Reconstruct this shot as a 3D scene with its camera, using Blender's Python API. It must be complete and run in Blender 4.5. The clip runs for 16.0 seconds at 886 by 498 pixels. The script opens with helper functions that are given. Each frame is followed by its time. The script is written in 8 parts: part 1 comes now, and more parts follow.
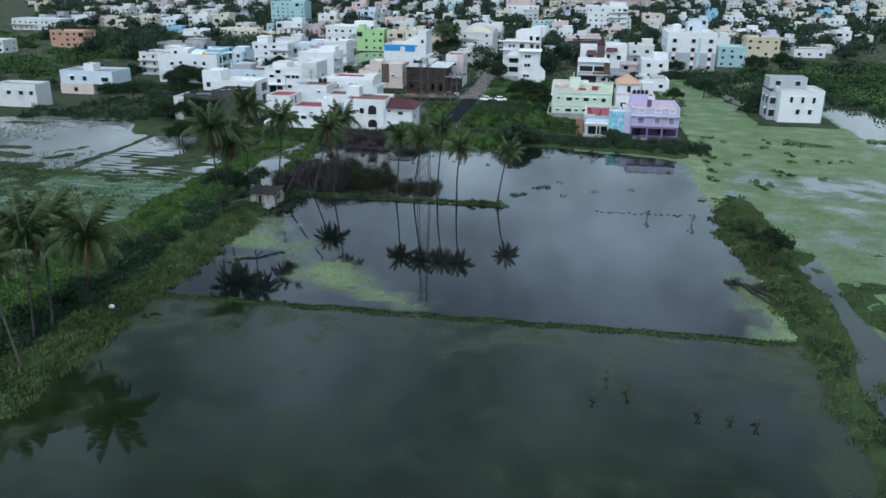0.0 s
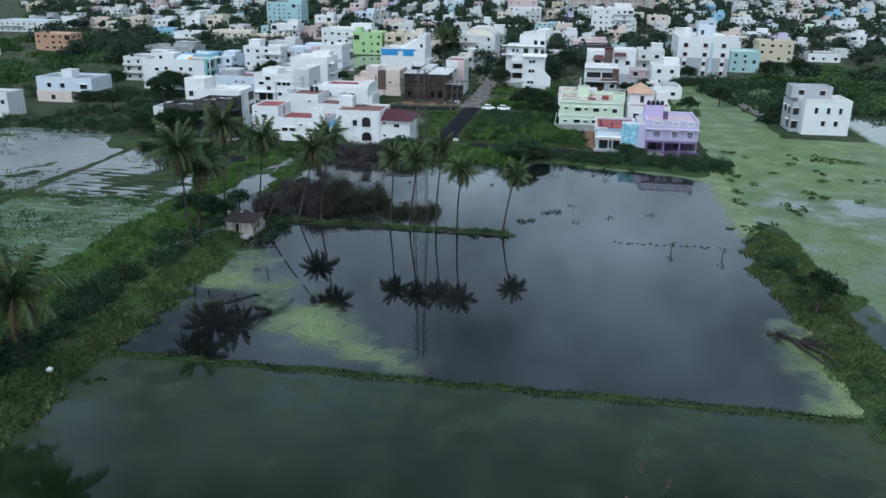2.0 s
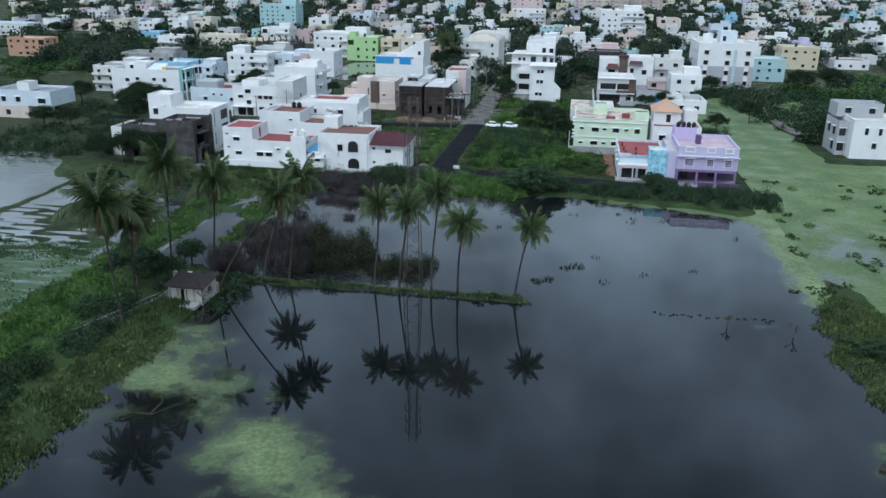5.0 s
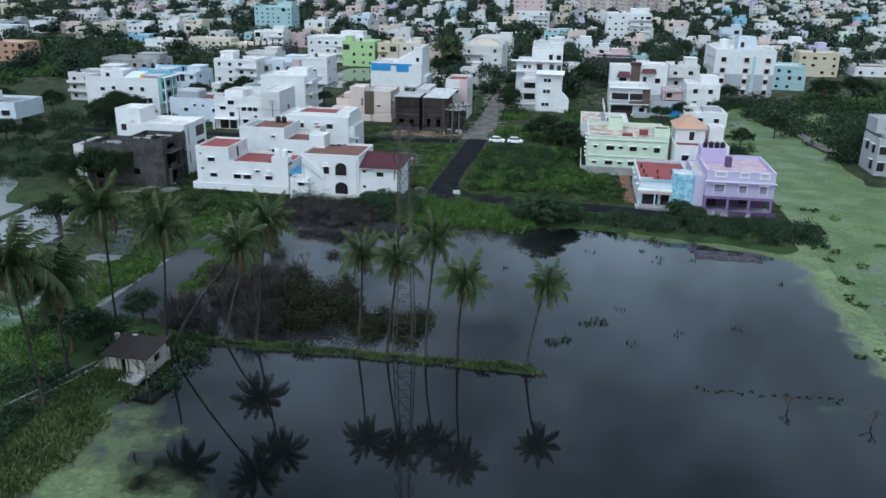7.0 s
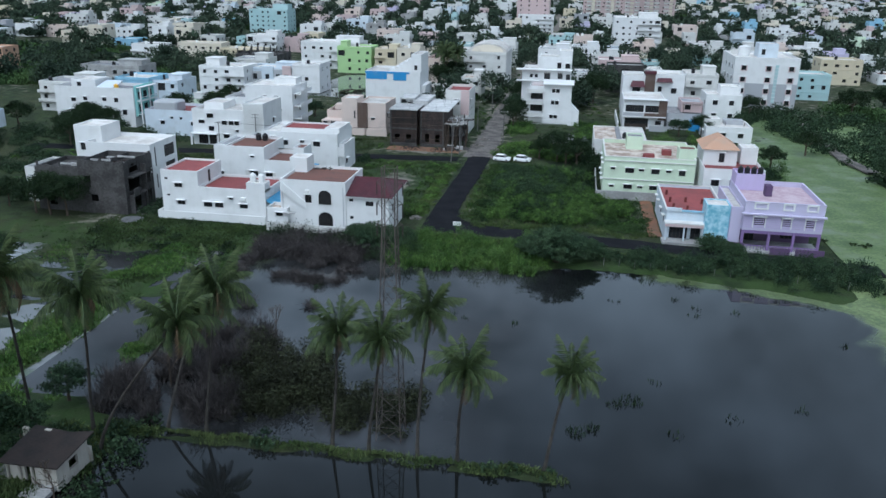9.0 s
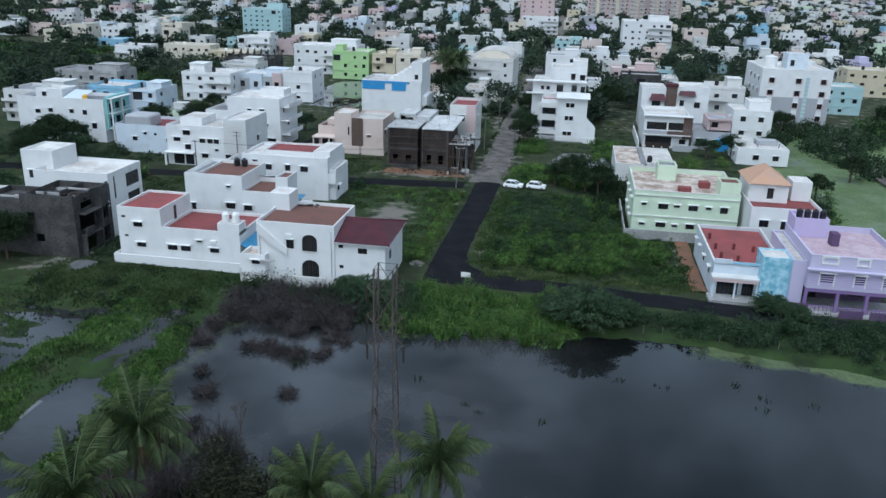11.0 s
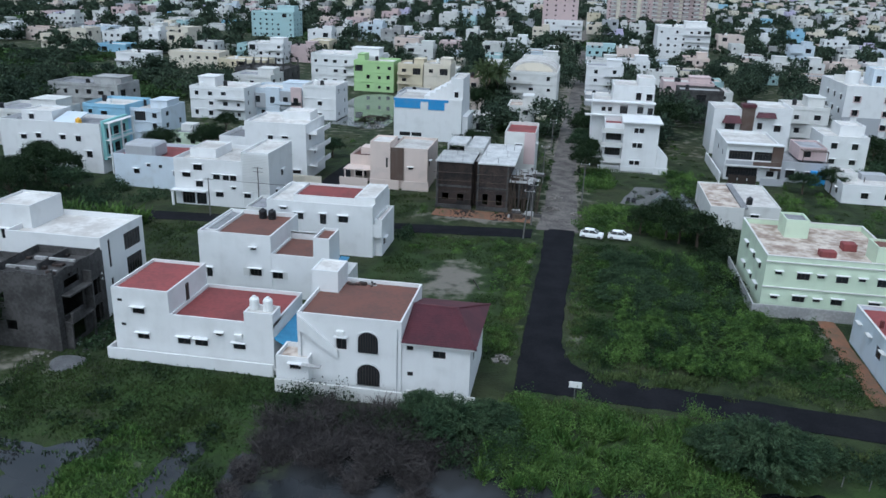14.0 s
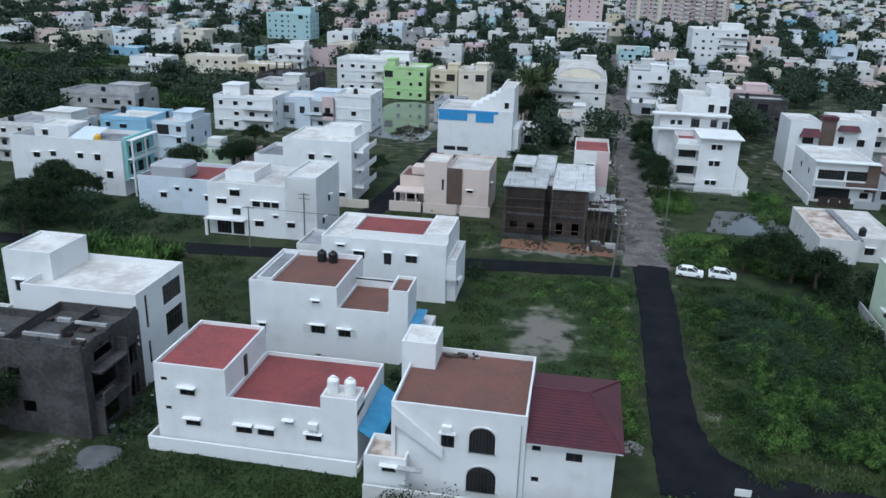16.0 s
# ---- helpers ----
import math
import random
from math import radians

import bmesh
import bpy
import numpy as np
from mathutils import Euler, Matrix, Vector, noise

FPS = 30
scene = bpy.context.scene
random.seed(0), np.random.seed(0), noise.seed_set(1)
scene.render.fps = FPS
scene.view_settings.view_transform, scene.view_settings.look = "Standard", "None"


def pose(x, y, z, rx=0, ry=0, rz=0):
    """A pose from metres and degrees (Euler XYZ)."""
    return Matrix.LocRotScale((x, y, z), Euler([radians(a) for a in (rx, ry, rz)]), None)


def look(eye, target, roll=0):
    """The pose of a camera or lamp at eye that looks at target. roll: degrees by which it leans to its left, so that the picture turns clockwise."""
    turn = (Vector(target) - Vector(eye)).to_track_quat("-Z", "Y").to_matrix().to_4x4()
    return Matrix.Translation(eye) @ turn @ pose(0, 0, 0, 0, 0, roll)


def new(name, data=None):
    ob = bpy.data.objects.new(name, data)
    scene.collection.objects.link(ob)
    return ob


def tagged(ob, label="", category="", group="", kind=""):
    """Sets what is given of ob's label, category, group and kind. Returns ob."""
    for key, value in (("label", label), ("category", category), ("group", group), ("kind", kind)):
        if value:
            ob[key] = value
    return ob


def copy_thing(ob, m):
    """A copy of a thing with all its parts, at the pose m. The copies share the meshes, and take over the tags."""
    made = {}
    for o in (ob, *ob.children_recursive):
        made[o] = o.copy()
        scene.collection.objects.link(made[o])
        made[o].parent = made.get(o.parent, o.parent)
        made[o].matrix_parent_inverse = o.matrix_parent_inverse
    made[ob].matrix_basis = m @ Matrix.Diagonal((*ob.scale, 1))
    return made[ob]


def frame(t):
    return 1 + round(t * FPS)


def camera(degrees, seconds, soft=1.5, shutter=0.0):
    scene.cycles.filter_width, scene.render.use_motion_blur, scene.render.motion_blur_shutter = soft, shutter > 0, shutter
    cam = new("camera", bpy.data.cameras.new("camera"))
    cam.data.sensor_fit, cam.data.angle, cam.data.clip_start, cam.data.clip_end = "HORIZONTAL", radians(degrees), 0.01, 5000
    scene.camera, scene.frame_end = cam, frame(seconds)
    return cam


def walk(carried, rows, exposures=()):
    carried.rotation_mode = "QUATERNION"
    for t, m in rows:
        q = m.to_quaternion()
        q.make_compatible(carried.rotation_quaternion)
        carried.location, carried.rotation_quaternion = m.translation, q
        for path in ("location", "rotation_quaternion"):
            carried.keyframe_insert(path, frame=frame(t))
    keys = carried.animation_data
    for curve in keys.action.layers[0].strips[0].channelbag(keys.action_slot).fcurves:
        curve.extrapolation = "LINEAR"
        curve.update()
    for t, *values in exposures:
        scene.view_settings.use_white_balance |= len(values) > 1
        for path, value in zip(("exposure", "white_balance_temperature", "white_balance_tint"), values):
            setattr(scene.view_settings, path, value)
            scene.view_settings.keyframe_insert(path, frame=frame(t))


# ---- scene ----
cam = camera(58.5, 16.0, soft=1.55)
ROWS = [
    (0.0, 28.00, 0.00, 40.00, 9.06, -19.50, 0.68),
    (0.5, 27.46, 3.77, 39.99, 9.06, -19.49, 0.70),
    (1.0, 26.84, 7.56, 40.06, 9.07, -19.48, 0.72),
    (1.5, 26.22, 11.59, 40.15, 9.07, -19.49, 0.75),
    (2.0, 25.59, 15.79, 40.19, 9.07, -19.49, 0.76),
    (2.5, 24.94, 20.06, 40.28, 9.08, -19.50, 0.76),
    (3.0, 24.30, 24.35, 40.36, 9.09, -19.51, 0.77),
    (3.5, 23.71, 28.71, 40.44, 9.11, -19.52, 0.76),
    (4.0, 23.09, 33.18, 40.51, 9.13, -19.53, 0.76),
    (6.5, 19.78, 55.96, 40.44, 9.18, -19.44, 0.90),
    (7.0, 19.10, 60.71, 40.49, 9.20, -19.43, 0.91),
    (7.5, 18.45, 65.28, 40.40, 9.23, -19.41, 0.92),
    (8.0, 17.78, 70.13, 40.34, 9.26, -19.37, 0.95),
    (8.5, 17.08, 74.83, 40.17, 9.28, -19.31, 0.98),
    (9.0, 16.34, 79.68, 40.14, 9.28, -19.26, 1.02),
    (11.5, 9.80, 105.18, 41.21, 9.03, -19.41, 1.65),
    (12.0, 7.85, 109.64, 41.33, 9.04, -19.42, 1.67),
    (12.5, 5.50, 114.15, 41.45, 9.08, -19.42, 1.70),
    (13.0, 2.69, 118.69, 41.52, 9.13, -19.40, 1.74),
    (13.5, -0.30, 123.01, 41.53, 9.17, -19.39, 1.78),
    (14.0, -3.48, 127.25, 41.48, 9.22, -19.38, 1.79),
    (14.5, -6.69, 131.26, 41.37, 9.27, -19.37, 1.79),
    (15.0, -10.05, 135.29, 41.26, 9.34, -19.38, 1.77),
    (15.5, -13.43, 139.22, 41.09, 9.41, -19.37, 1.75),
    (16.0, -16.78, 143.13, 40.99, 9.53, -19.37, 1.75),
]

walk(cam, [(t, pose(x, y, z, 90 + pitch, 0, yaw) @ pose(0, 0, 0, 0, 0, roll)) for t, x, y, z, yaw, pitch, roll in ROWS],
     exposures=[(0.0, 0.14, 5160, 3), (8.0, 0.07, 5160, 4), (16.0, -0.06, 5170, 5)])

# ---------------------------------------------------------------- sky and sun: dull, overcast late afternoon
world = bpy.data.worlds.new("world")
scene.world = world
world.use_nodes = True
wn, wl = world.node_tree.nodes, world.node_tree.links
sky = wn.new("ShaderNodeTexSky")
sky.sky_type = "NISHITA"
sky.sun_disc = False
sky.sun_elevation = radians(66)
sky.sun_rotation = radians(195)
sky.air_density, sky.dust_density, sky.ozone_density = 2.0, 8.0, 1.0
back = wn["Background"]
back.inputs["Strength"].default_value = 0.15
# soft cloud cover
cloud = wn.new("ShaderNodeTexNoise")
cloud.inputs["Scale"].default_value, cloud.inputs["Detail"].default_value = 4.5, 6.0
wl.new(wn.new("ShaderNodeTexCoord").outputs["Generated"], cloud.inputs["Vector"])
span = wn.new("ShaderNodeMapRange")
span.inputs["From Min"].default_value, span.inputs["From Max"].default_value = 0.35, 0.65
span.inputs["To Min"].default_value, span.inputs["To Max"].default_value = 0.45, 1.55
wl.new(cloud.outputs["Fac"], span.inputs["Value"])
grey = wn.new("ShaderNodeVectorMath")
grey.operation = "SCALE"
bw = wn.new("ShaderNodeRGBToBW")
wl.new(sky.outputs[0], bw.inputs[0])
dull = wn.new("ShaderNodeMix")
dull.data_type = "RGBA"
dull.inputs[0].default_value = 0.6
wl.new(sky.outputs[0], dull.inputs[6])
wl.new(bw.outputs[0], dull.inputs[7])
wl.new(dull.outputs[2], grey.inputs[0])
split = wn.new("ShaderNodeSeparateXYZ")
wl.new(wn.new("ShaderNodeTexCoord").outputs["Generated"], split.inputs[0])
low = wn.new("ShaderNodeMapRange")
low.interpolation_type = "SMOOTHSTEP"
low.inputs["From Min"].default_value, low.inputs["From Max"].default_value = 0.0, 0.75
low.inputs["To Min"].default_value, low.inputs["To Max"].default_value = 2.2, 0.86
wl.new(split.outputs["Z"], low.inputs["Value"])
both = wn.new("ShaderNodeMath")
both.operation = "MULTIPLY"
wl.new(span.outputs[0], both.inputs[0])
wl.new(low.outputs[0], both.inputs[1])
wl.new(both.outputs[0], grey.inputs["Scale"])
wl.new(grey.outputs[0], back.inputs["Color"])
sun = new("sun", bpy.data.lights.new("sun", "SUN"))
sun.data.energy, sun.data.angle, sun.data.color = 0.3, radians(30), (1.0, 0.98, 0.95)
sun.matrix_world = look((0, 0, 100), (11, 39, 100 - 91))

# ---------------------------------------------------------------- materials
def nodes_of(name):
    m = bpy.data.materials.new(name)
    m.use_nodes = True
    nt = m.node_tree
    return m, nt.nodes, nt.links, nt.nodes["Principled BSDF"]


def noise_node(n, l, coord, scale, detail=4.0, stretch=None):
    t = n.new("ShaderNodeTexNoise")
    t.inputs["Scale"].default_value, t.inputs["Detail"].default_value = scale, detail
    if stretch:
        mp = n.new("ShaderNodeMapping")
        mp.inputs["Scale"].default_value = stretch
        l.new(coord, mp.inputs["Vector"])
        coord = mp.outputs[0]
    l.new(coord, t.inputs["Vector"])
    return t.outputs["Fac"]


def ramp(n, l, fac, a, b):
    r = n.new("ShaderNodeMapRange")
    r.interpolation_type = "SMOOTHSTEP"
    r.inputs["From Min"].default_value, r.inputs["From Max"].default_value = a, b
    l.new(fac, r.inputs["Value"])
    return r.outputs["Result"]


def mixc(n, l, fac, a, b, mode="MIX"):
    m = n.new("ShaderNodeMix")
    m.data_type, m.blend_type = "RGBA", mode
    for sock, v in ((m.inputs[0], fac), (m.inputs[6], a), (m.inputs[7], b)):
        if isinstance(v, (int, float)):
            sock.default_value = v
        elif isinstance(v, tuple):
            sock.default_value = (*v, 1)
        else:
            l.new(v, sock)
    return m.outputs[2]


def maths(n, l, op, a, b):
    m = n.new("ShaderNodeMath")
    m.operation = op
    for sock, v in zip(m.inputs, (a, b)):
        if isinstance(v, (int, float)):
            sock.default_value = v
        else:
            l.new(v, sock)
    return m.outputs[0]


def bumped(n, l, b, height, strength, dist=0.05):
    bp = n.new("ShaderNodeBump")
    bp.inputs["Strength"].default_value, bp.inputs["Distance"].default_value = strength, dist
    l.new(height, bp.inputs["Height"])
    l.new(bp.outputs[0], b.inputs["Normal"])


def surface(name, c1, c2, rough=0.85, big=0.5, fine=6.0, bump=0.3, dist=0.03, metal=0.0, spec=0.3, vary=0.0, island=0.0):
    """Two colours mixed by noise at two scales, with fine relief; vary: by object, island: by piece."""
    m, n, l, b = nodes_of(name)
    co = n.new("ShaderNodeTexCoord").outputs["Object"]
    n1, n2 = noise_node(n, l, co, big), noise_node(n, l, co, fine, 6)
    f = ramp(n, l, maths(n, l, "ADD", maths(n, l, "MULTIPLY", n1, 0.6), maths(n, l, "MULTIPLY", n2, 0.4)), 0.36, 0.64)
    col = mixc(n, l, f, c1, c2)
    if vary or island:
        src = n.new("ShaderNodeNewGeometry").outputs["Random Per Island"] if island else n.new("ShaderNodeObjectInfo").outputs["Random"]
        amt = island or vary
        v = maths(n, l, "ADD", maths(n, l, "MULTIPLY", src, 2 * amt), 1 - amt)
        hsv = n.new("ShaderNodeHueSaturation")
        l.new(v, hsv.inputs["Value"])
        l.new(col, hsv.inputs["Color"])
        col = hsv.outputs[0]
    l.new(col, b.inputs["Base Color"])
    b.inputs["Roughness"].default_value, b.inputs["Metallic"].default_value = rough, metal
    b.inputs["Specular IOR Level"].default_value = spec
    if bump:
        bumped(n, l, b, n2, bump, dist)
    return m


def paint(name, c, dirt=(0.30, 0.29, 0.26), amount=0.45, rough=0.8):
    """Wall paint with rain streaks running down and blotches of grime."""
    m, n, l, b = nodes_of(name)
    tc = n.new("ShaderNodeTexCoord").outputs["Object"]
    add = n.new("ShaderNodeVectorMath")
    add.operation = "ADD"
    l.new(tc, add.inputs[0])
    sh = n.new("ShaderNodeObjectInfo").outputs["Random"]
    cmb = n.new("ShaderNodeCombineXYZ")
    l.new(maths(n, l, "MULTIPLY", sh, 37.0), cmb.inputs[0])
    l.new(cmb.outputs[0], add.inputs[1])
    co = add.outputs[0]
    streak = ramp(n, l, noise_node(n, l, co, 1.0, 5, (0.9, 0.9, 0.16)), 0.50, 0.80)
    blotch = ramp(n, l, noise_node(n, l, co, 0.35, 6), 0.48, 0.75)
    fine = noise_node(n, l, co, 9.0, 5)
    f = maths(n, l, "MULTIPLY", maths(n, l, "ADD", maths(n, l, "MULTIPLY", streak, 0.28), maths(n, l, "MULTIPLY", blotch, 0.5)), amount)
    col = mixc(n, l, f, c, dirt)
    col = mixc(n, l, maths(n, l, "MULTIPLY", fine, 0.14), col, (0.2, 0.2, 0.2))
    l.new(col, b.inputs["Base Color"])
    b.inputs["Roughness"].default_value, b.inputs["Specular IOR Level"].default_value = rough, 0.25
    bumped(n, l, b, fine, 0.12, 0.02)
    return m


WHITE = paint("white_paint", (0.75, 0.75, 0.745), amount=0.36)
WHITE2 = paint("white_paint_old", (0.66, 0.655, 0.63), amount=0.6)
CREAM = paint("cream_paint", (0.68, 0.62, 0.51), amount=0.6)
YELLOW = paint("yellow_paint", (0.60, 0.53, 0.38), amount=0.6)
BEIGE = paint("beige_pink_paint", (0.66, 0.55, 0.49), amount=0.5)
PALEGREEN = paint("pale_green_paint", (0.62, 0.72, 0.55), amount=0.5)
LIME = paint("lime_green_paint", (0.42, 0.60, 0.28), amount=0.4)
PURPLE = paint("lavender_paint", (0.52, 0.44, 0.66), amount=0.4)
LAVENDER = paint("pale_lavender_paint", (0.54, 0.50, 0.66), amount=0.45)
# violet paint, made darker to carry the shade inside the car porch
VIOLET = paint("violet_paint_with_shade", (0.095, 0.055, 0.125), amount=0.3)
PINK = paint("pink_paint", (0.58, 0.45, 0.44), amount=0.6)
TEAL = paint("teal_paint", (0.27, 0.55, 0.54), amount=0.5)
SKYBLUE = paint("sky_blue_paint", (0.30, 0.51, 0.66), amount=0.4)
PALEBLUE = paint("pale_blue_paint", (0.60, 0.66, 0.72), amount=0.5)
BLUE = paint("bright_blue_paint", (0.05, 0.27, 0.58), amount=0.3)
AQUA = paint("aqua_paint", (0.42, 0.58, 0.59), amount=0.4)
ORANGE = paint("orange_paint", (0.48, 0.29, 0.19), amount=0.6)
GREYWALL = paint("grey_paint", (0.40, 0.41, 0.43), amount=0.6)
BROWNPANEL = paint("dark_brown_panel", (0.10, 0.065, 0.05), amount=0.3, rough=0.5)
CEMENT = surface("raw_cement", (0.085, 0.081, 0.079), (0.038, 0.036, 0.035), big=0.4, fine=3.0, bump=0.5)
CEMENT2 = surface("light_cement", (0.42, 0.42, 0.41), (0.26, 0.255, 0.25), big=0.3, fine=3.0, bump=0.3)
PALECONC = surface("pale_new_concrete", (0.52, 0.52, 0.51), (0.36, 0.36, 0.36), big=0.5, fine=2.5, bump=0.3, vary=0.15)
BRICK = surface("dark_brick", (0.066, 0.046, 0.038), (0.022, 0.020, 0.020), big=0.4, fine=3.0, bump=0.6, vary=0.25)
REDROOF = surface("red_oxide_roof", (0.245, 0.066, 0.064), (0.165, 0.052, 0.052), big=0.25, fine=2.5, bump=0.15, vary=0.15)
BROWNROOF = surface("worn_clay_roof", (0.17, 0.08, 0.062), (0.125, 0.07, 0.058), big=0.3, fine=2.5, bump=0.2)
WHITEROOF = surface("limewashed_roof", (0.62, 0.60, 0.57), (0.44, 0.41, 0.38), big=0.35, fine=1.5, bump=0.15, vary=0.15)
STAINROOF = surface("stained_terrace", (0.60, 0.53, 0.46), (0.26, 0.19, 0.15), big=0.45, fine=1.2, bump=0.2)
GREYROOF = surface("grey_terrace", (0.30, 0.30, 0.31), (0.19, 0.19, 0.20), big=0.3, fine=2.0, bump=0.2, vary=0.25)
BLUESHEET = surface("blue_sheet", (0.09, 0.31, 0.52), (0.06, 0.23, 0.42), rough=0.4, big=1.0, fine=8.0, bump=0.1)
GLASS = surface("window_glass", (0.015, 0.017, 0.02), (0.03, 0.032, 0.035), rough=0.12, spec=0.5, bump=0.0, vary=0.4)
DARKFRAME = surface("dark_frame", (0.05, 0.035, 0.03), (0.03, 0.025, 0.02), rough=0.5, bump=0.0)
BLACKTANK = surface("black_plastic", (0.012, 0.012, 0.014), (0.02, 0.02, 0.022), rough=0.35, bump=0.0)
WHITETANK = surface("white_plastic", (0.78, 0.78, 0.76), (0.7, 0.7, 0.68), rough=0.4, bump=0.0)
YELLOWTANK = surface("yellow_plastic", (0.75, 0.42, 0.03), (0.7, 0.4, 0.05), rough=0.4, bump=0.0)
ASPHALT = surface("fresh_asphalt", (0.009, 0.0095, 0.0115), (0.016, 0.016, 0.019), spec=0.06, rough=0.95, big=0.35, fine=4.0, bump=0.3)
GRAVEL = surface("gravel_road", (0.165, 0.148, 0.135), (0.058, 0.052, 0.048), big=0.33, fine=3.0, bump=0.5)
LATERITE = surface("red_earth", (0.20, 0.095, 0.055), (0.13, 0.085, 0.055), big=0.4, fine=2.0, bump=0.5)
TRUNK = surface("palm_trunk", (0.062, 0.055, 0.048), (0.028, 0.025, 0.022), big=1.5, fine=12.0, bump=0.5)
BARK = surface("bark", (0.10, 0.075, 0.055), (0.055, 0.042, 0.034), big=2.0, fine=14.0, bump=0.5)
TWIG = surface("dry_thorn_twigs", (0.060, 0.052, 0.050), (0.032, 0.028, 0.028), big=0.5, fine=5.0, bump=0.0, island=0.4)
FROND = surface("palm_leaflets", (0.024, 0.042, 0.015), (0.066, 0.088, 0.030), spec=0.25, rough=0.55, big=0.6, fine=4.0, bump=0.0, island=0.45)
DRYFROND = surface("dry_palm_leaflets", (0.15, 0.10, 0.055), (0.10, 0.075, 0.045), rough=0.7, big=0.6, fine=4.0, bump=0.0, island=0.4)
THORNLEAF = surface("feathery_thorn_leaves", (0.022, 0.044, 0.022), (0.062, 0.096, 0.046), rough=0.7, big=0.4, fine=1.6, bump=0.0, spec=0.15, island=0.35)
LEAF = surface("dark_leaves", (0.008, 0.018, 0.007), (0.024, 0.041, 0.015), rough=0.7, big=0.45, fine=1.6, bump=0.0, spec=0.15, island=0.35)
LEAF2 = surface("thorn_bush_leaves", (0.013, 0.029, 0.014), (0.042, 0.068, 0.031), rough=0.7, big=0.4, fine=1.4, bump=0.0, spec=0.15, island=0.3)
BROWNLEAF = surface("brown_green_leaves", (0.020, 0.022, 0.013), (0.040, 0.046, 0.022), rough=0.7, big=0.4, fine=1.4, bump=0.0, spec=0.15, island=0.35)
LUSHDARK = surface("rank_undergrowth", (0.010, 0.025, 0.008), (0.044, 0.078, 0.022), rough=0.7, big=0.2, fine=0.9, bump=0.0, spec=0.15, island=0.3)
LUSH = surface("lush_leaves", (0.016, 0.040, 0.010), (0.108, 0.180, 0.040), rough=0.7, big=0.28, fine=1.2, bump=0.0, spec=0.15, island=0.3)
BANKGRASS = surface("rank_bank_grass", (0.018, 0.034, 0.010), (0.047, 0.069, 0.021), spec=0.15, rough=0.7, big=0.2, fine=2.0, bump=0.0, island=0.45)
REED = surface("bright_reeds", (0.034, 0.076, 0.015), (0.092, 0.150, 0.036), rough=0.65, big=0.35, fine=1.4, bump=0.0, spec=0.15, island=0.35)
OLIVE = surface("olive_bank_grass", (0.042, 0.066, 0.021), (0.088, 0.114, 0.040), spec=0.15, rough=0.7, big=0.25, fine=1.5, bump=0.0, island=0.4)
SCRUB = surface("low_scrub_leaves", (0.028, 0.056, 0.020), (0.075, 0.120, 0.042), spec=0.1, rough=0.8, big=0.06, fine=0.5, bump=0.0, island=0.3)
FARLEAF = surface("far_leaves", (0.026, 0.042, 0.028), (0.054, 0.074, 0.046), spec=0.1, rough=0.8, big=0.06, fine=0.5, bump=0.0, island=0.35)
STEEL = surface("galvanised_steel", (0.30, 0.30, 0.30), (0.22, 0.21, 0.20), rough=0.5, metal=0.6, bump=0.0)
CARPAINT = surface("white_car_paint", (0.82, 0.82, 0.82), (0.80, 0.80, 0.80), rough=0.2, spec=0.6, bump=0.0)
TYRE = surface("tyre_rubber", (0.015, 0.015, 0.015), (0.025, 0.025, 0.025), rough=0.9, bump=0.1)
STONEBLUE = surface("blue_stone_cladding", (0.16, 0.40, 0.52), (0.46, 0.66, 0.74), rough=0.6, big=1.0, fine=2.2, bump=0.3)


def ground_material():
    m, n, l, b = nodes_of("wet_grassland")
    co = n.new("ShaderNodeTexCoord").outputs["Object"]
    big, mid, fine = noise_node(n, l, co, 0.035, 5), noise_node(n, l, co, 0.35, 6), noise_node(n, l, co, 3.5, 6)
    at = n.new("ShaderNodeAttribute")
    at.attribute_name = "bare"
    lush = n.new("ShaderNodeAttribute")
    lush.attribute_name = "lush"
    g = mixc(n, l, ramp(n, l, mid, 0.35, 0.65), (0.012, 0.022, 0.008), (0.040, 0.058, 0.020))
    g = mixc(n, l, maths(n, l, "MULTIPLY", ramp(n, l, maths(n, l, "ADD", maths(n, l, "MULTIPLY", big, 0.5), maths(n, l, "MULTIPLY", noise_node(n, l, co, 0.12, 6), 0.5)), 0.45, 0.62), 0.65), g, (0.060, 0.062, 0.030))
    g = mixc(n, l, maths(n, l, "MULTIPLY", lush.outputs["Fac"], ramp(n, l, mid, 0.25, 0.6)), g, (0.034, 0.066, 0.014))
    e = mixc(n, l, fine, (0.15, 0.13, 0.11), (0.30, 0.275, 0.24))
    f = ramp(n, l, maths(n, l, "ADD", at.outputs["Fac"], maths(n, l, "MULTIPLY", maths(n, l, "SUBTRACT", mid, 0.5), 2.2)), 0.35, 0.85)
    col = mixc(n, l, f, g, e)
    col = mixc(n, l, maths(n, l, "MULTIPLY", fine, 0.5), col, (0.02, 0.026, 0.012))
    l.new(col, b.inputs["Base Color"])
    b.inputs["Roughness"].default_value, b.inputs["Specular IOR Level"].default_value = 0.9, 0.2
    bumped(n, l, b, fine, 0.9, 0.25)
    return m


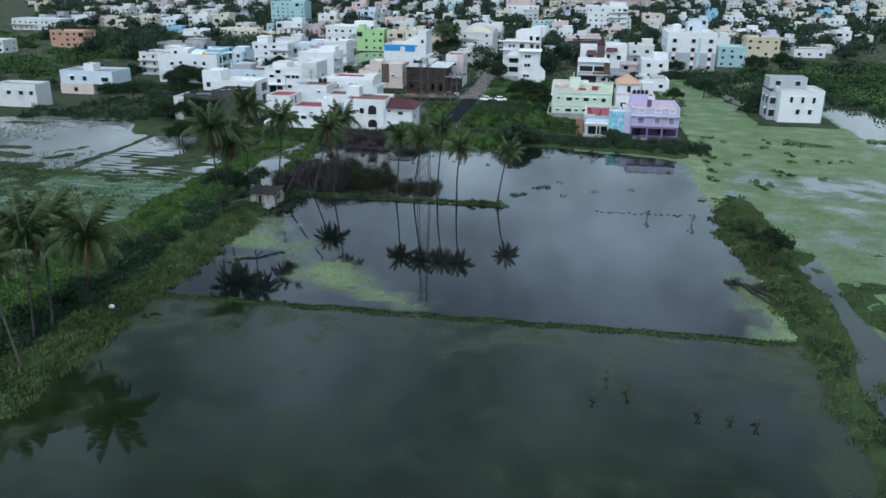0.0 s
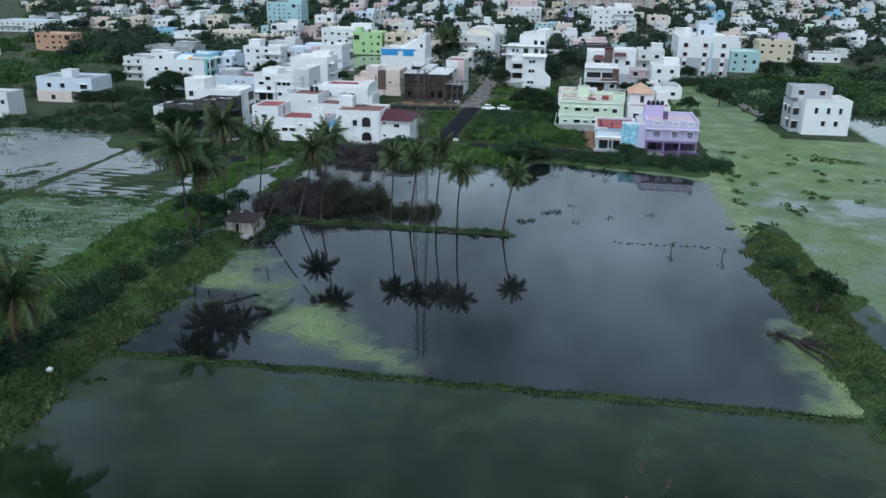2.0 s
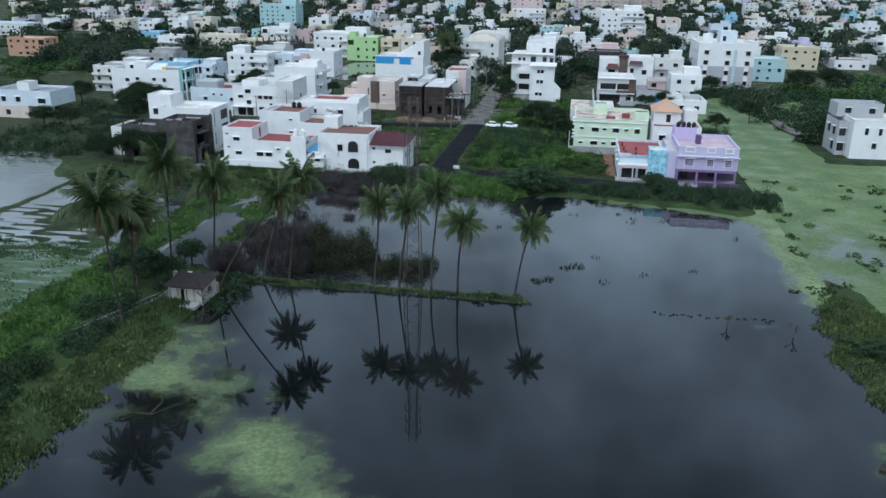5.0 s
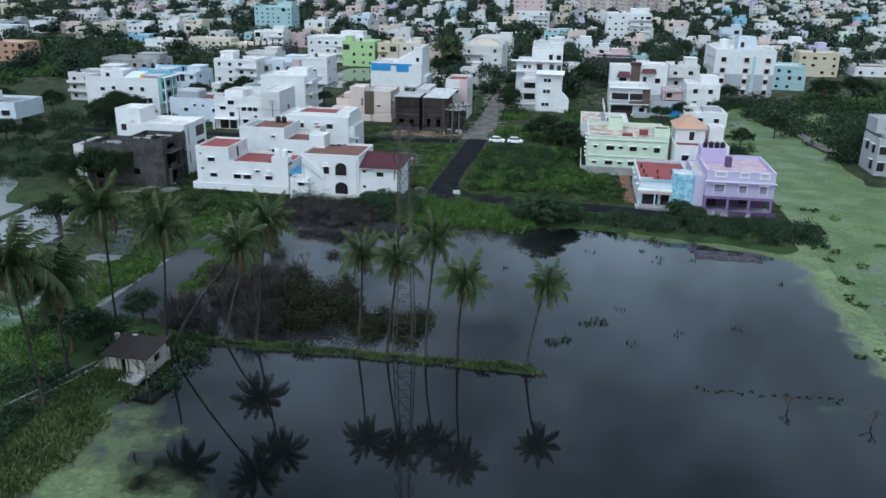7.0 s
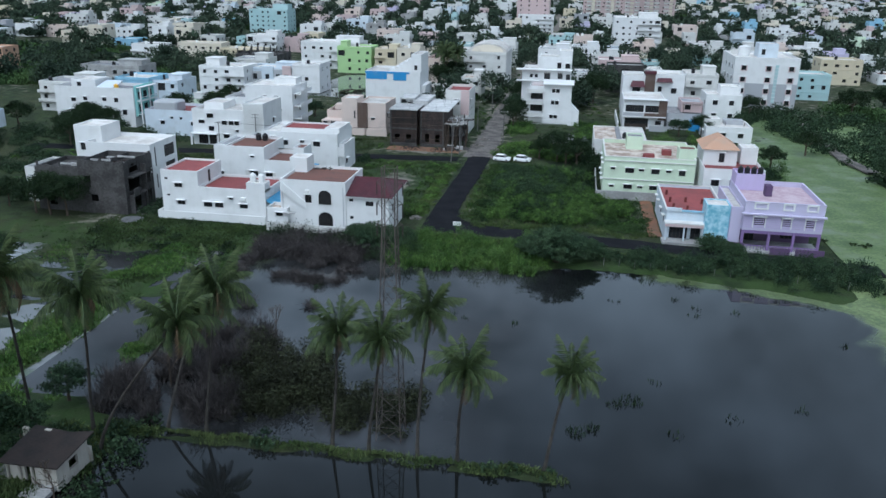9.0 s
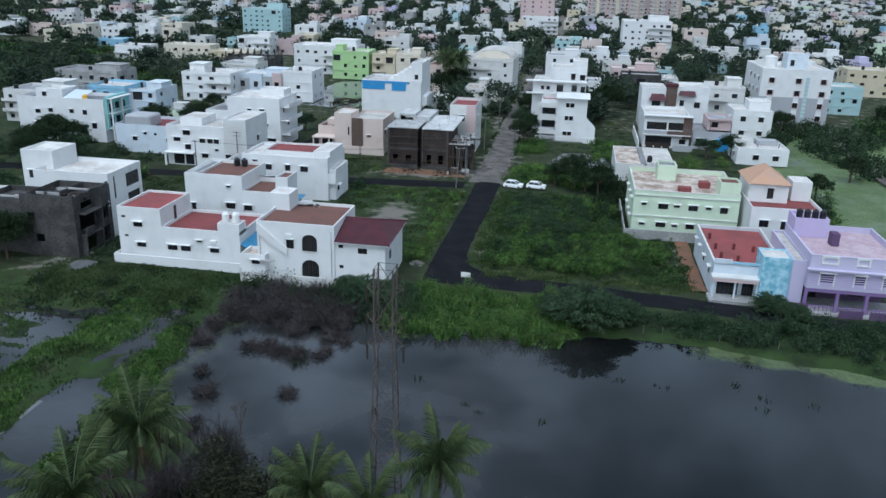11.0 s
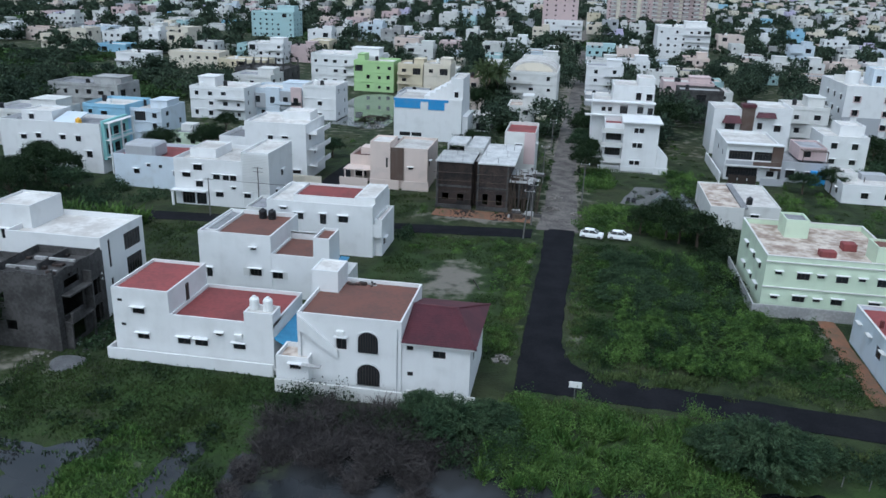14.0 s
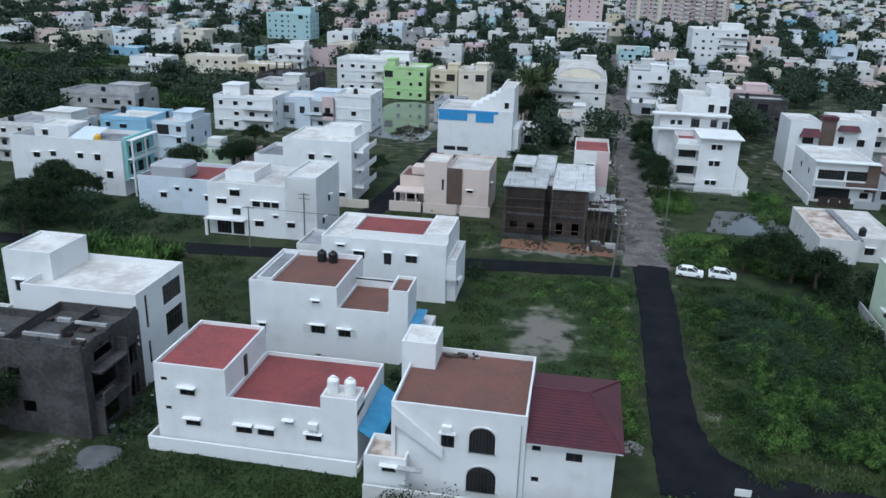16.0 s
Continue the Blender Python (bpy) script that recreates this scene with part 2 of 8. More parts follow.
def water_material(name, deep, murk, weed, weed2, rough=0.02, scale=0.22, ripple=0.003, edge=(0.36, 0.72), ior=1.4, rows=None):
    """Muddy still water; floating weed covers it where the 'weed' attribute and noise say so."""
    m, n, l, b = nodes_of(name)
    co = n.new("ShaderNodeTexCoord").outputs["Object"]
    at = n.new("ShaderNodeAttribute")
    at.attribute_name = "weed"
    n1, n2, n3 = noise_node(n, l, co, scale, 7, rows), noise_node(n, l, co, 0.05, 4), noise_node(n, l, co, 2.2, 5)
    w = maths(n, l, "ADD", at.outputs["Fac"], maths(n, l, "MULTIPLY", maths(n, l, "SUBTRACT", n1, 0.5), 1.5))
    f = ramp(n, l, w, *edge)
    water = mixc(n, l, ramp(n, l, n2, 0.35, 0.65), deep, murk)
    mud = n.new("ShaderNodeAttribute")
    mud.attribute_name = "mud"
    stir = maths(n, l, "MULTIPLY", mud.outputs["Fac"], ramp(n, l, noise_node(n, l, co, 0.11, 6), 0.30, 0.62))
    water = mixc(n, l, stir, water, (0.038, 0.039, 0.041))
    green = mixc(n, l, ramp(n, l, maths(n, l, "ADD", maths(n, l, "MULTIPLY", n3, 0.5), maths(n, l, "MULTIPLY", n1, 0.5)), 0.35, 0.65), weed, weed2)
    l.new(mixc(n, l, f, water, green), b.inputs["Base Color"])
    l.new(maths(n, l, "ADD", maths(n, l, "MULTIPLY", f, 0.6), rough), b.inputs["Roughness"])
    b.inputs["IOR"].default_value = ior
    b.inputs["Specular IOR Level"].default_value = 0.5
    h = maths(n, l, "ADD", maths(n, l, "MULTIPLY", n3, ripple), maths(n, l, "MULTIPLY", maths(n, l, "MULTIPLY", f, n3), 0.8))
    bumped(n, l, b, h, 0.4, 0.05)
    return m


GROUND = ground_material()
POND = water_material("pond_water", (0.004, 0.005, 0.005), (0.010, 0.011, 0.011), (0.19, 0.24, 0.095), (0.07, 0.10, 0.04), edge=(0.28, 0.9), ior=1.5)
POND2 = water_material("green_pond_water", (0.006, 0.011, 0.004), (0.012, 0.018, 0.007), (0.036, 0.048, 0.015), (0.022, 0.032, 0.011), edge=(0.20, 0.95), ior=1.36)
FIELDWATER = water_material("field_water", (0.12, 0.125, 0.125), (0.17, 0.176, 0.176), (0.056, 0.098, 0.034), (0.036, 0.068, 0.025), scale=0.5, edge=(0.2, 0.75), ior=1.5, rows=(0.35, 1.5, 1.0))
SWAMP = water_material("swamp_water", (0.020, 0.028, 0.020), (0.04, 0.048, 0.036), (0.15, 0.205, 0.075), (0.062, 0.096, 0.035), scale=0.16, edge=(0.2, 0.9), ior=1.36)

# ---------------------------------------------------------------- mesh helpers
def mesh_of(name, verts, faces, mats, index=None):
    me = bpy.data.meshes.new(name)
    me.from_pydata([tuple(v) for v in verts], [], [tuple(f) for f in faces])
    for mt in (mats if isinstance(mats, (list, tuple)) else [mats]):
        me.materials.append(mt)
    if index is not None:
        me.polygons.foreach_set("material_index", np.asarray(index, dtype=np.int32))
    me.update()
    return me


def put(name, me, parent=None, at=(0, 0, 0), turn=0.0, label=""):
    ob = new(name, me)
    ob.location = at
    ob.rotation_euler = (0, 0, radians(turn))
    if parent:
        ob.parent = parent
    if label:
        ob["label"] = label
    return ob


def box_vf(x0, x1, y0, y1, z0, z1):
    v = [(x, y, z) for z in (z0, z1) for y in (y0, y1) for x in (x0, x1)]
    return v, [(0, 2, 3, 1), (4, 5, 7, 6), (0, 1, 5, 4), (2, 6, 7, 3), (0, 4, 6, 2), (1, 3, 7, 5)]


def join_vf(items):
    V, Fc = [], []
    for v, f in items:
        k = len(V)
        V += list(v)
        Fc += [tuple(i + k for i in q) for q in f]
    return V, Fc


def bevel_box(x0, x1, y0, y1, z0, z1, r=0.04):
    bm = bmesh.new()
    v, f = box_vf(x0, x1, y0, y1, z0, z1)
    vs = [bm.verts.new(p) for p in v]
    for q in f:
        bm.faces.new([vs[i] for i in q])
    bmesh.ops.bevel(bm, geom=bm.edges[:], offset=r, segments=1, affect="EDGES")
    bm.verts.index_update()
    out = [tuple(p.co) for p in bm.verts], [tuple(p.index for p in q.verts) for q in bm.faces]
    bm.free()
    return out


def tube_vf(path, radii, sides=8):
    """A tapered tube along points."""
    V, Fc = [], []
    pts = [Vector(p) for p in path]
    for i, p in enumerate(pts):
        d = (pts[min(i + 1, len(pts) - 1)] - pts[max(i - 1, 0)]).normalized()
        a = d.orthogonal().normalized()
        b = d.cross(a)
        for k in range(sides):
            th = 2 * math.pi * k / sides
            V.append(p + (a * math.cos(th) + b * math.sin(th)) * radii[i])
    for i in range(len(pts) - 1):
        for k in range(sides):
            k2 = (k + 1) % sides
            Fc.append((i * sides + k, i * sides + k2, (i + 1) * sides + k2, (i + 1) * sides + k))
    Fc.append(tuple(range(sides))[::-1])
    Fc.append(tuple((len(pts) - 1) * sides + k for k in range(sides)))
    return V, Fc


def wall_vf(face, a0, a1, z0, z1, plane, inward, holes, depth):
    """A wall rectangle in the plane x or y = plane with holes (u0, u1, z0, z1) and their reveals."""
    us = sorted({a0, a1, *[min(max(h[i], a0), a1) for h in holes for i in (0, 1)]})
    zs = sorted({z0, z1, *[min(max(h[i], z0), z1) for h in holes for i in (2, 3)]})
    P = (lambda u, z, d: (u, plane + d, z)) if face in "SN" else (lambda u, z, d: (plane + d, u, z))
    V, Fc = [], []

    def quad(*pts):
        k = len(V)
        V.extend(pts)
        Fc.append((k, k + 1, k + 2, k + 3))
    for u, v in zip(us, us[1:]):
        for y, z in zip(zs, zs[1:]):
            cu, cz = (u + v) / 2, (y + z) / 2
            if not any(h[0] < cu < h[1] and h[2] < cz < h[3] for h in holes):
                quad(P(u, y, 0), P(v, y, 0), P(v, z, 0), P(u, z, 0))
    d = depth * inward
    for u, v, y, z in [h[:4] for h in holes]:
        quad(P(u, y, 0), P(v, y, 0), P(v, y, d), P(u, y, d))
        quad(P(u, z, 0), P(u, z, d), P(v, z, d), P(v, z, 0))
        quad(P(u, y, 0), P(u, y, d), P(u, z, d), P(u, z, 0))
        quad(P(v, y, 0), P(v, z, 0), P(v, z, d), P(v, y, d))
    return V, Fc


FRAMES = {}


def window_meshes(w, h):
    """Frame with mullions and a pane, in x and z, facing -y, the sill's left end at the origin."""
    key = (round(w, 1), round(h, 1))
    if key not in FRAMES:
        w, h = key
        b = 0.07
        n = max(1, round(w / 0.6))
        us = [b + (w - b + 0.0) * i / n for i in range(n)]
        lights = [(u, u + (w - b) / n - b, lo, hi) for u in us for lo, hi in (((b, h * 0.68), (h * 0.68 + b, h - b)) if h > 1.5 else ((b, h - b),))]
        bars = [wall_vf("S", 0, w, 0, h, 0, 1, lights, 0.09), ([(0, 0, 0), (w, 0, 0), (w, 0, h), (0, 0, h), (0, 0.09, 0), (w, 0.09, 0), (w, 0.09, h), (0, 0.09, h)], [(0, 4, 5, 1), (1, 5, 6, 2), (2, 6, 7, 3), (3, 7, 4, 0)])]
        FRAMES[key] = (mesh_of("window_frame", *join_vf(bars), DARKFRAME), mesh_of("pane", *box_vf(b, w - b, 0.04, 0.06, b, h - b), GLASS),
                       mesh_of("sunshade", *bevel_box(-0.15, w + 0.15, -0.5, 0.0, 0.06, 0.15, 0.02), WHITE))
    return FRAMES[key]


class House:
    """A building: an Empty at its foot with parts under it."""

    def __init__(self, x, y, label, name="house", category="house", group=""):
        self.o = (x, y)
        self.root = tagged(new(name), label, category, group)
        self.root.location = (x, y, 0)

    def loc(self, v):
        return [(p[0] - self.o[0], p[1] - self.o[1], p[2]) for p in v]

    def part(self, name, vf, mat, label="", parent=None):
        return put(name, mesh_of(name, self.loc(vf[0]), vf[1], mat), parent or self.root, label=label)

    def box(self, name, x0, x1, y0, y1, z0, z1, mat, label="", r=0.0):
        return self.part(name, bevel_box(x0, x1, y0, y1, z0, z1, r) if r else box_vf(x0, x1, y0, y1, z0, z1), mat, label)

    def block(self, x0, x1, y0, y1, z0, z1, wall, roof=WHITEROOF, parapet=0.6, thick=0.18, S=(), E=(), W=(), shade=True, bare=False, trim=None):
        """A storey block with a parapet round a flat roof. Openings: (u0, u1, z0, z1)."""
        zr = z1 - parapet
        items = [wall_vf("S", x0, x1, z0, z1, y0, 1, S, 0.22), wall_vf("N", x0, x1, z0, z1, y1, -1, (), 0.2),
                 wall_vf("W", y0, y1, z0, z1, x0, 1, W, 0.22), wall_vf("E", y0, y1, z0, z1, x1, -1, E, 0.22)]
        a, b, c, d = x0 + thick, x1 - thick, y0 + thick, y1 - thick
        items.append(([(x0, y0, z1), (x1, y0, z1), (x1, y1, z1), (x0, y1, z1), (a, c, z1), (b, c, z1), (b, d, z1), (a, d, z1),
                       (a, c, zr), (b, c, zr), (b, d, zr), (a, d, zr)],
                      [(0, 1, 5, 4), (1, 2, 6, 5), (2, 3, 7, 6), (3, 0, 4, 7), (4, 5, 9, 8), (5, 6, 10, 9), (6, 7, 11, 10), (7, 4, 8, 11)]))
        self.part("wall", join_vf(items), wall)
        self.part("roof", box_vf(a - 0.05, b + 0.05, c - 0.05, d + 0.05, zr - 0.18, zr + 0.01), roof)
        if trim:
            self.part("coping", join_vf([box_vf(x0 - 0.06, x1 + 0.06, y0 - 0.06, y0 + thick + 0.04, z1, z1 + 0.08), box_vf(x0 - 0.06, x1 + 0.06, y1 - thick - 0.04, y1 + 0.06, z1, z1 + 0.08),
                                         box_vf(x0 - 0.06, x0 + thick + 0.04, y0 + thick + 0.04, y1 - thick - 0.04, z1, z1 + 0.08), box_vf(x1 - thick - 0.04, x1 + 0.06, y0 + thick + 0.04, y1 - thick - 0.04, z1, z1 + 0.08)]), trim)
        if not bare:
            for face, holes, plane in (("S", S, y0), ("E", E, x1), ("W", W, x0)):
                for q in holes:
                    self.window(face, plane, *q[:4], shade=shade and q[1] - q[0] > 0.7)

    def window(self, face, plane, u0, u1, z0, z1, shade=True):
        fr, pane, slab = window_meshes(u1 - u0, z1 - z0)
        turn = {"S": 0, "E": 90, "W": -90}[face]
        at = {"S": (u0 - self.o[0], plane + 0.1 - self.o[1], z0), "E": (plane - 0.1 - self.o[0], u0 - self.o[1], z0),
              "W": (plane + 0.1 - self.o[0], u1 - self.o[1], z0)}[face]
        w = put("window", fr, self.root, at, turn)
        put("pane", pane, w)
        if shade:
            off = {"S": (0, -0.1), "E": (0.1, 0), "W": (-0.1, 0)}[face]
            put("sunshade", slab, self.root, (at[0] + off[0], at[1] + off[1], z1), turn)


def cyl_vf(cx, cy, z0, z1, r, n=14, dome=0.0, ribs=0):
    prof = [(r, z0)]
    for i in range(ribs):
        z = z0 + (z1 - z0) * (i + 0.5) / ribs
        prof += [(r, z - 0.05), (r * 1.05, z - 0.03), (r * 1.05, z + 0.03), (r, z + 0.05)]
    prof += [(r, z1)]
    if dome:
        prof += [(r * 0.75, z1 + dome * 0.7), (r * 0.35, z1 + dome), (r * 0.33, z1 + dome + 0.08)]
    V = [(cx + q * math.cos(2 * math.pi * k / n), cy + q * math.sin(2 * math.pi * k / n), z) for q, z in prof for k in range(n)]
    Fc = [(i * n + k, i * n + (k + 1) % n, (i + 1) * n + (k + 1) % n, (i + 1) * n + k) for i in range(len(prof) - 1) for k in range(n)]
    Fc.append(tuple((len(prof) - 1) * n + k for k in range(n)))
    return V, Fc


TANKS = {}


def water_tank(x, y, z, mat, r=0.55, h=1.1):
    key = (mat.name, r, h)
    word = {"black_plastic": "black", "white_plastic": "white", "yellow_plastic": "yellow"}[mat.name]
    if key not in TANKS:
        root = tagged(new("water_tank"), word + " plastic water tank standing on a roof", "water tank", "roof water tanks")
        put("tank", mesh_of("tank", *cyl_vf(0, 0, 0, h, r, ribs=3, dome=0.22), mat), root)
        put("lid", mesh_of("lid", *cyl_vf(0, 0, h + 0.27, h + 0.34, r * 0.38), mat), root)
        root.location = (x, y, z)
        TANKS[key] = root
        return root
    return copy_thing(TANKS[key], pose(x, y, z))

# ---------------------------------------------------------------- ground, ponds, fields
def vnoise(x, y, scale, seed=0):
    """Smooth value noise from 0 to 1."""
    x, y = np.asarray(x, float) * scale, np.asarray(y, float) * scale
    xi, yi = np.floor(x), np.floor(y)
    fx, fy = x - xi, y - yi
    fx, fy = fx * fx * (3 - 2 * fx), fy * fy * (3 - 2 * fy)

    def h(a, b):
        v = np.sin(a * 127.1 + b * 311.7 + seed * 74.7) * 43758.5453
        return v - np.floor(v)
    return (h(xi, yi) * (1 - fx) + h(xi + 1, yi) * fx) * (1 - fy) + (h(xi, yi + 1) * (1 - fx) + h(xi + 1, yi + 1) * fx) * fy


def sstep(a, b, x):
    t = np.clip((x - a) / (b - a), 0, 1)
    return t * t * (3 - 2 * t)


LEVEL = -0.25


def height(x, y):
    n1, n2, n3 = vnoise(x, y, 0.07, 1), vnoise(x, y, 0.25, 2), vnoise(x, y, 0.6, 3)
    land = 1 - 0.6 * sstep(196, 203, y)
    z = 0.08 * land + land * (0.25 * (n1 - 0.5) + 0.16 * (n2 - 0.5) + 0.08 * (n3 - 0.5))
    wob = 2.2 * (n2 - 0.5) + 1.2 * (n3 - 0.5)
    # flooded paddies west of the bank
    f = sstep(-42, -47, x + wob) * sstep(40, 50, y) * sstep(206 - 18 * sstep(-92, -80, x), 198 - 18 * sstep(-92, -80, x), y) * sstep(-190, -170, x)
    furrow = np.where((x > -75) & (y > 143), 0.13 * np.sin(y * 2.4 + 0.35 * x + 2 * n2), 0.0)
    field = -0.42 + 0.42 * (n1 - 0.4) + 0.30 * (n2 - 0.5) + 0.12 * (n3 - 0.5) + furrow
    field = np.maximum(field, 0.1 - 0.5 * np.abs(x + 75 + 0.4 * wob))
    field = np.maximum(field, 0.06 - 0.5 * np.abs(y - 143 + 0.4 * wob))
    field = np.maximum(field, 0.0 - 0.5 * np.abs(y - 198 + 0.4 * wob))
    z = z * (1 - f) + field * f
    # wet meadow between the bank and the houses: tongues of grass with channels of water between them
    w = sstep(-52, -46, x) * sstep(-24, -30, x + 0.5 * wob) * sstep(139, 145, y) * sstep(188, 181, y + wob)
    west_tongue = sstep(4.2, 2.6, np.abs(x + 41.8 - 0.04 * (y - 160) + 0.8 * wob))
    east_tongue = sstep(2.7, 1.3, np.abs(x + 30.6 + 0.10 * (y - 160) - 0.02 * (y - 160) ** 2 * (y < 160) + 0.8 * wob))
    wet = -0.55 + 0.30 * (n1 - 0.45) + 0.45 * (n2 - 0.5) + 0.52 * np.maximum(west_tongue, east_tongue)
    z = z * (1 - w) + wet * w
    # swamp in the east
    edge = 61 - 7 * sstep(148, 158, y + wob)
    s = sstep(edge - 3, edge + 4, x + wob) * sstep(30, 40, y) * sstep(345, 330, y + wob) * sstep(240, 200, x)
    s = s * (1 - sstep(79, 82, x) * sstep(103, 100, x) * sstep(229, 233, y) * sstep(262, 258, y))
    z = z * (1 - s) + (-0.42 + 0.09 * sstep(150, 112, y) + 0.5 * (n1 - 0.5) * sstep(150, 90, y) + 0.30 * (n2 - 0.5) + 0.1 * (n3 - 0.5)) * s
    # waterlogged cart track along the swamp
    c = np.exp(-((x - 61.6 - 2.2 * sstep(114, 106, y) + 3.6 * sstep(92, 78, y)) / 1.3) ** 2) * sstep(117, 113, y)
    z = z * (1 - 0.9 * c) - 0.36 * c
    # pond basin
    left = -23.5 + wob * 0.7 - 5.0 * sstep(138, 141, y) + 2.5 * sstep(150, 160, y) * sstep(174, 168, y)
    right = 55.4 + wob * 0.8 - 1.8 * sstep(112, 124, y) + 4.0 * sstep(138, 150, y)
    north = 186.0 + 2.5 * sstep(4, 22, x) - 5 * sstep(30, 54, x) + 3.5 * sstep(-9, -13, x) * sstep(-33, -28, x) - 5.5 * sstep(-27, -33, x) + wob
    d = np.minimum(np.minimum(x - left, right - x), north - y)
    p = sstep(-1.2, 1.6, d)
    z = z * (1 - p) + (-1.0 + 0.2 * n2) * p
    g1 = np.exp(-((y - 87.6 - 0.4 * wob) / 2.0) ** 2)
    z = np.where((x > -26) & (x < 57), np.maximum(z, -0.95 + (0.73 + 0.09 * n3) * g1), z)
    g2 = np.exp(-((y - 137.6 - 0.35 * wob) / 0.9) ** 2) * sstep(18.4, 16.8, x)
    z = np.where((x > -30), np.maximum(z, -0.95 + (1.05 + 0.2 * n3) * g2), z)
    # the west bank is a low ridge
    b = np.exp(-((x + 27.5 + 0.4 * wob) / 2.6) ** 2) * sstep(139, 135, y)
    z = z + 0.45 * b
    # flooded street and a puddle among the houses
    q = sstep(-80, -77, x) * sstep(-54, -57, x) * sstep(336, 343, y) * sstep(402, 397, y)
    q = np.maximum(q, sstep(7, 9, x - 0.25 * (y - 286)) * sstep(24, 22, x - 0.25 * (y - 286)) * sstep(278, 280, y) * sstep(295, 293, y))
    z = z * (1 - q) + (-0.5 + 0.4 * (n2 - 0.4)) * q
    return z


def steps(lo, hi, step):
    return np.arange(lo, hi + step / 2, step)


def sheet(name, xs, ys, zfun, mat, **attrs):
    X, Y = np.meshgrid(xs, ys)
    Z = zfun(X, Y)
    nx, ny = len(xs), len(ys)
    v = np.stack([X.ravel(), Y.ravel(), Z.ravel()], 1)
    i = (np.arange(ny - 1)[:, None] * nx + np.arange(nx - 1)[None]).ravel()
    f = np.stack([i, i + 1, i + nx + 1, i + nx], 1)
    me = mesh_of(name, v.tolist(), f.tolist(), mat)
    for key, fun in attrs.items():
        a = me.attributes.new(key, "FLOAT", "POINT")
        a.data.foreach_set("value", fun(X, Y).ravel().astype(np.float32))
    me.polygons.foreach_set("use_smooth", np.ones(len(me.polygons), dtype=bool))
    return tagged(put(name, me), kind="structure")


def bare(x, y):
    """Trodden earth round the building sites and along the lanes."""
    a = np.exp(-(((x + 20) / 10) ** 2 + ((y - 262) / 4) ** 2)) + 0.9 * np.exp(-((x + 4.5) / 4.5) ** 2) * sstep(255, 262, y) + 0.42 * (np.exp(-((x + 8.6) / 0.8) ** 2) + np.exp(-((x + 1.4) / 0.8) ** 2)) * sstep(208, 211, y) * sstep(258, 255, y)
    a = a + 1.1 * np.exp(-(((x + 19) / 4.2) ** 2 + ((y - 231) / 8) ** 2)) + 0.35 * sstep(300, 330, y) + 0.6 * np.exp(-(((x + 60) / 7) ** 2 + ((y - 195) / 4) ** 2))
    a = a + 0.35 * np.exp(-(((x + 24) / 6) ** 2 + ((y - 128) / 5) ** 2)) + 0.5 * np.exp(-((x - 29) / 2) ** 2) * sstep(205, 208, y) * sstep(232, 228, y)
    return a


def lush(x, y):
    return np.clip(0.9 * sstep(55, 58, x) * sstep(155, 140, y) + 0.5 * np.exp(-((y - 87.6) / 2.5) ** 2) + sstep(-50, -40, x) * sstep(-18, -26, x) * sstep(52, 60, y) * sstep(205, 195, y) * 0.9 + sstep(197, 190, y) * sstep(180, 186, y) * 0.7
                   + 0.6 * sstep(-32, -30, x) * sstep(-8, -10, x) * sstep(208, 212, y) * sstep(250, 246, y), 0, 1)


gx = np.concatenate([[-4500, -3000, -2000, -1400, -1000, -700, -500, -380, -300, -250, -210, -180, -160], steps(-145, 145, 1.1), [160, 180, 210, 250, 300, 380, 500, 700, 1000, 1400, 2000, 3000, 4500]])
gy = np.concatenate([[-1500, -800, -400, -200, -100, -50, -20, 0, 15, 28], steps(38, 300, 1.1), [304, 308, 314, 322, 332, 344, 358, 374, 390, 410, 440, 480, 530, 600, 700, 850, 1100, 1500, 2200, 3200, 4500]])
sheet("ground", gx, gy, height, GROUND, bare=bare, lush=lush)


def flat(x, y):
    return x * 0 + LEVEL


def weed_back(x, y):
    a = 0.80 * np.exp(-(((x + 4) / 6.5) ** 2 + ((y - 99) / 6.0) ** 2)) + 0.78 * np.exp(-(((x - 6.0) / 6.0) ** 2 + ((y - 92.5 + 0.35 * (x - 6)) / 3.2) ** 2)) + 0.62 * sstep(-9, -19, x) * sstep(104, 110, y) * sstep(130, 120, y)
    a = a + 0.30 * sstep(-14, -22, x) * sstep(110, 98, y) + 0.72 * sstep(45, 55, x) * sstep(120, 104, y) + 0.75 * sstep(54, 57.4, x) + 0.7 * sstep(-3.5, -1.5, y - (188 - 5 * sstep(30, 54, x))) * sstep(22, 30, x)
    a = a + 0.34 * np.exp(-((y - 136.4 + 0.1 * (x - 40)) / 1.1) ** 2) * sstep(30, 40, x)
    a = a + 0.46 * np.exp(-(((x + 11) / 9) ** 2 + ((y - 108) / 6) ** 2)) + 0.62 * sstep(50.5, 54, x) * sstep(138, 146, y) + 0.55 * np.exp(-((x + 27.0) / 2.2) ** 2) * sstep(164, 172, y)
    return a + 0.06 * sstep(120, 90, y) - 0.06


def weed_front(x, y):
    return 0.26 + 0.22 * np.exp(-((y - 84) / 7) ** 2) + 0.3 * sstep(48, 55, x) + 0.25 * sstep(-16, -23, x)


def weed_field(x, y):
    return 0.34 + 0.36 * sstep(150, 138, y) - 0.24 * sstep(195, 170, y) * sstep(145, 150, y)


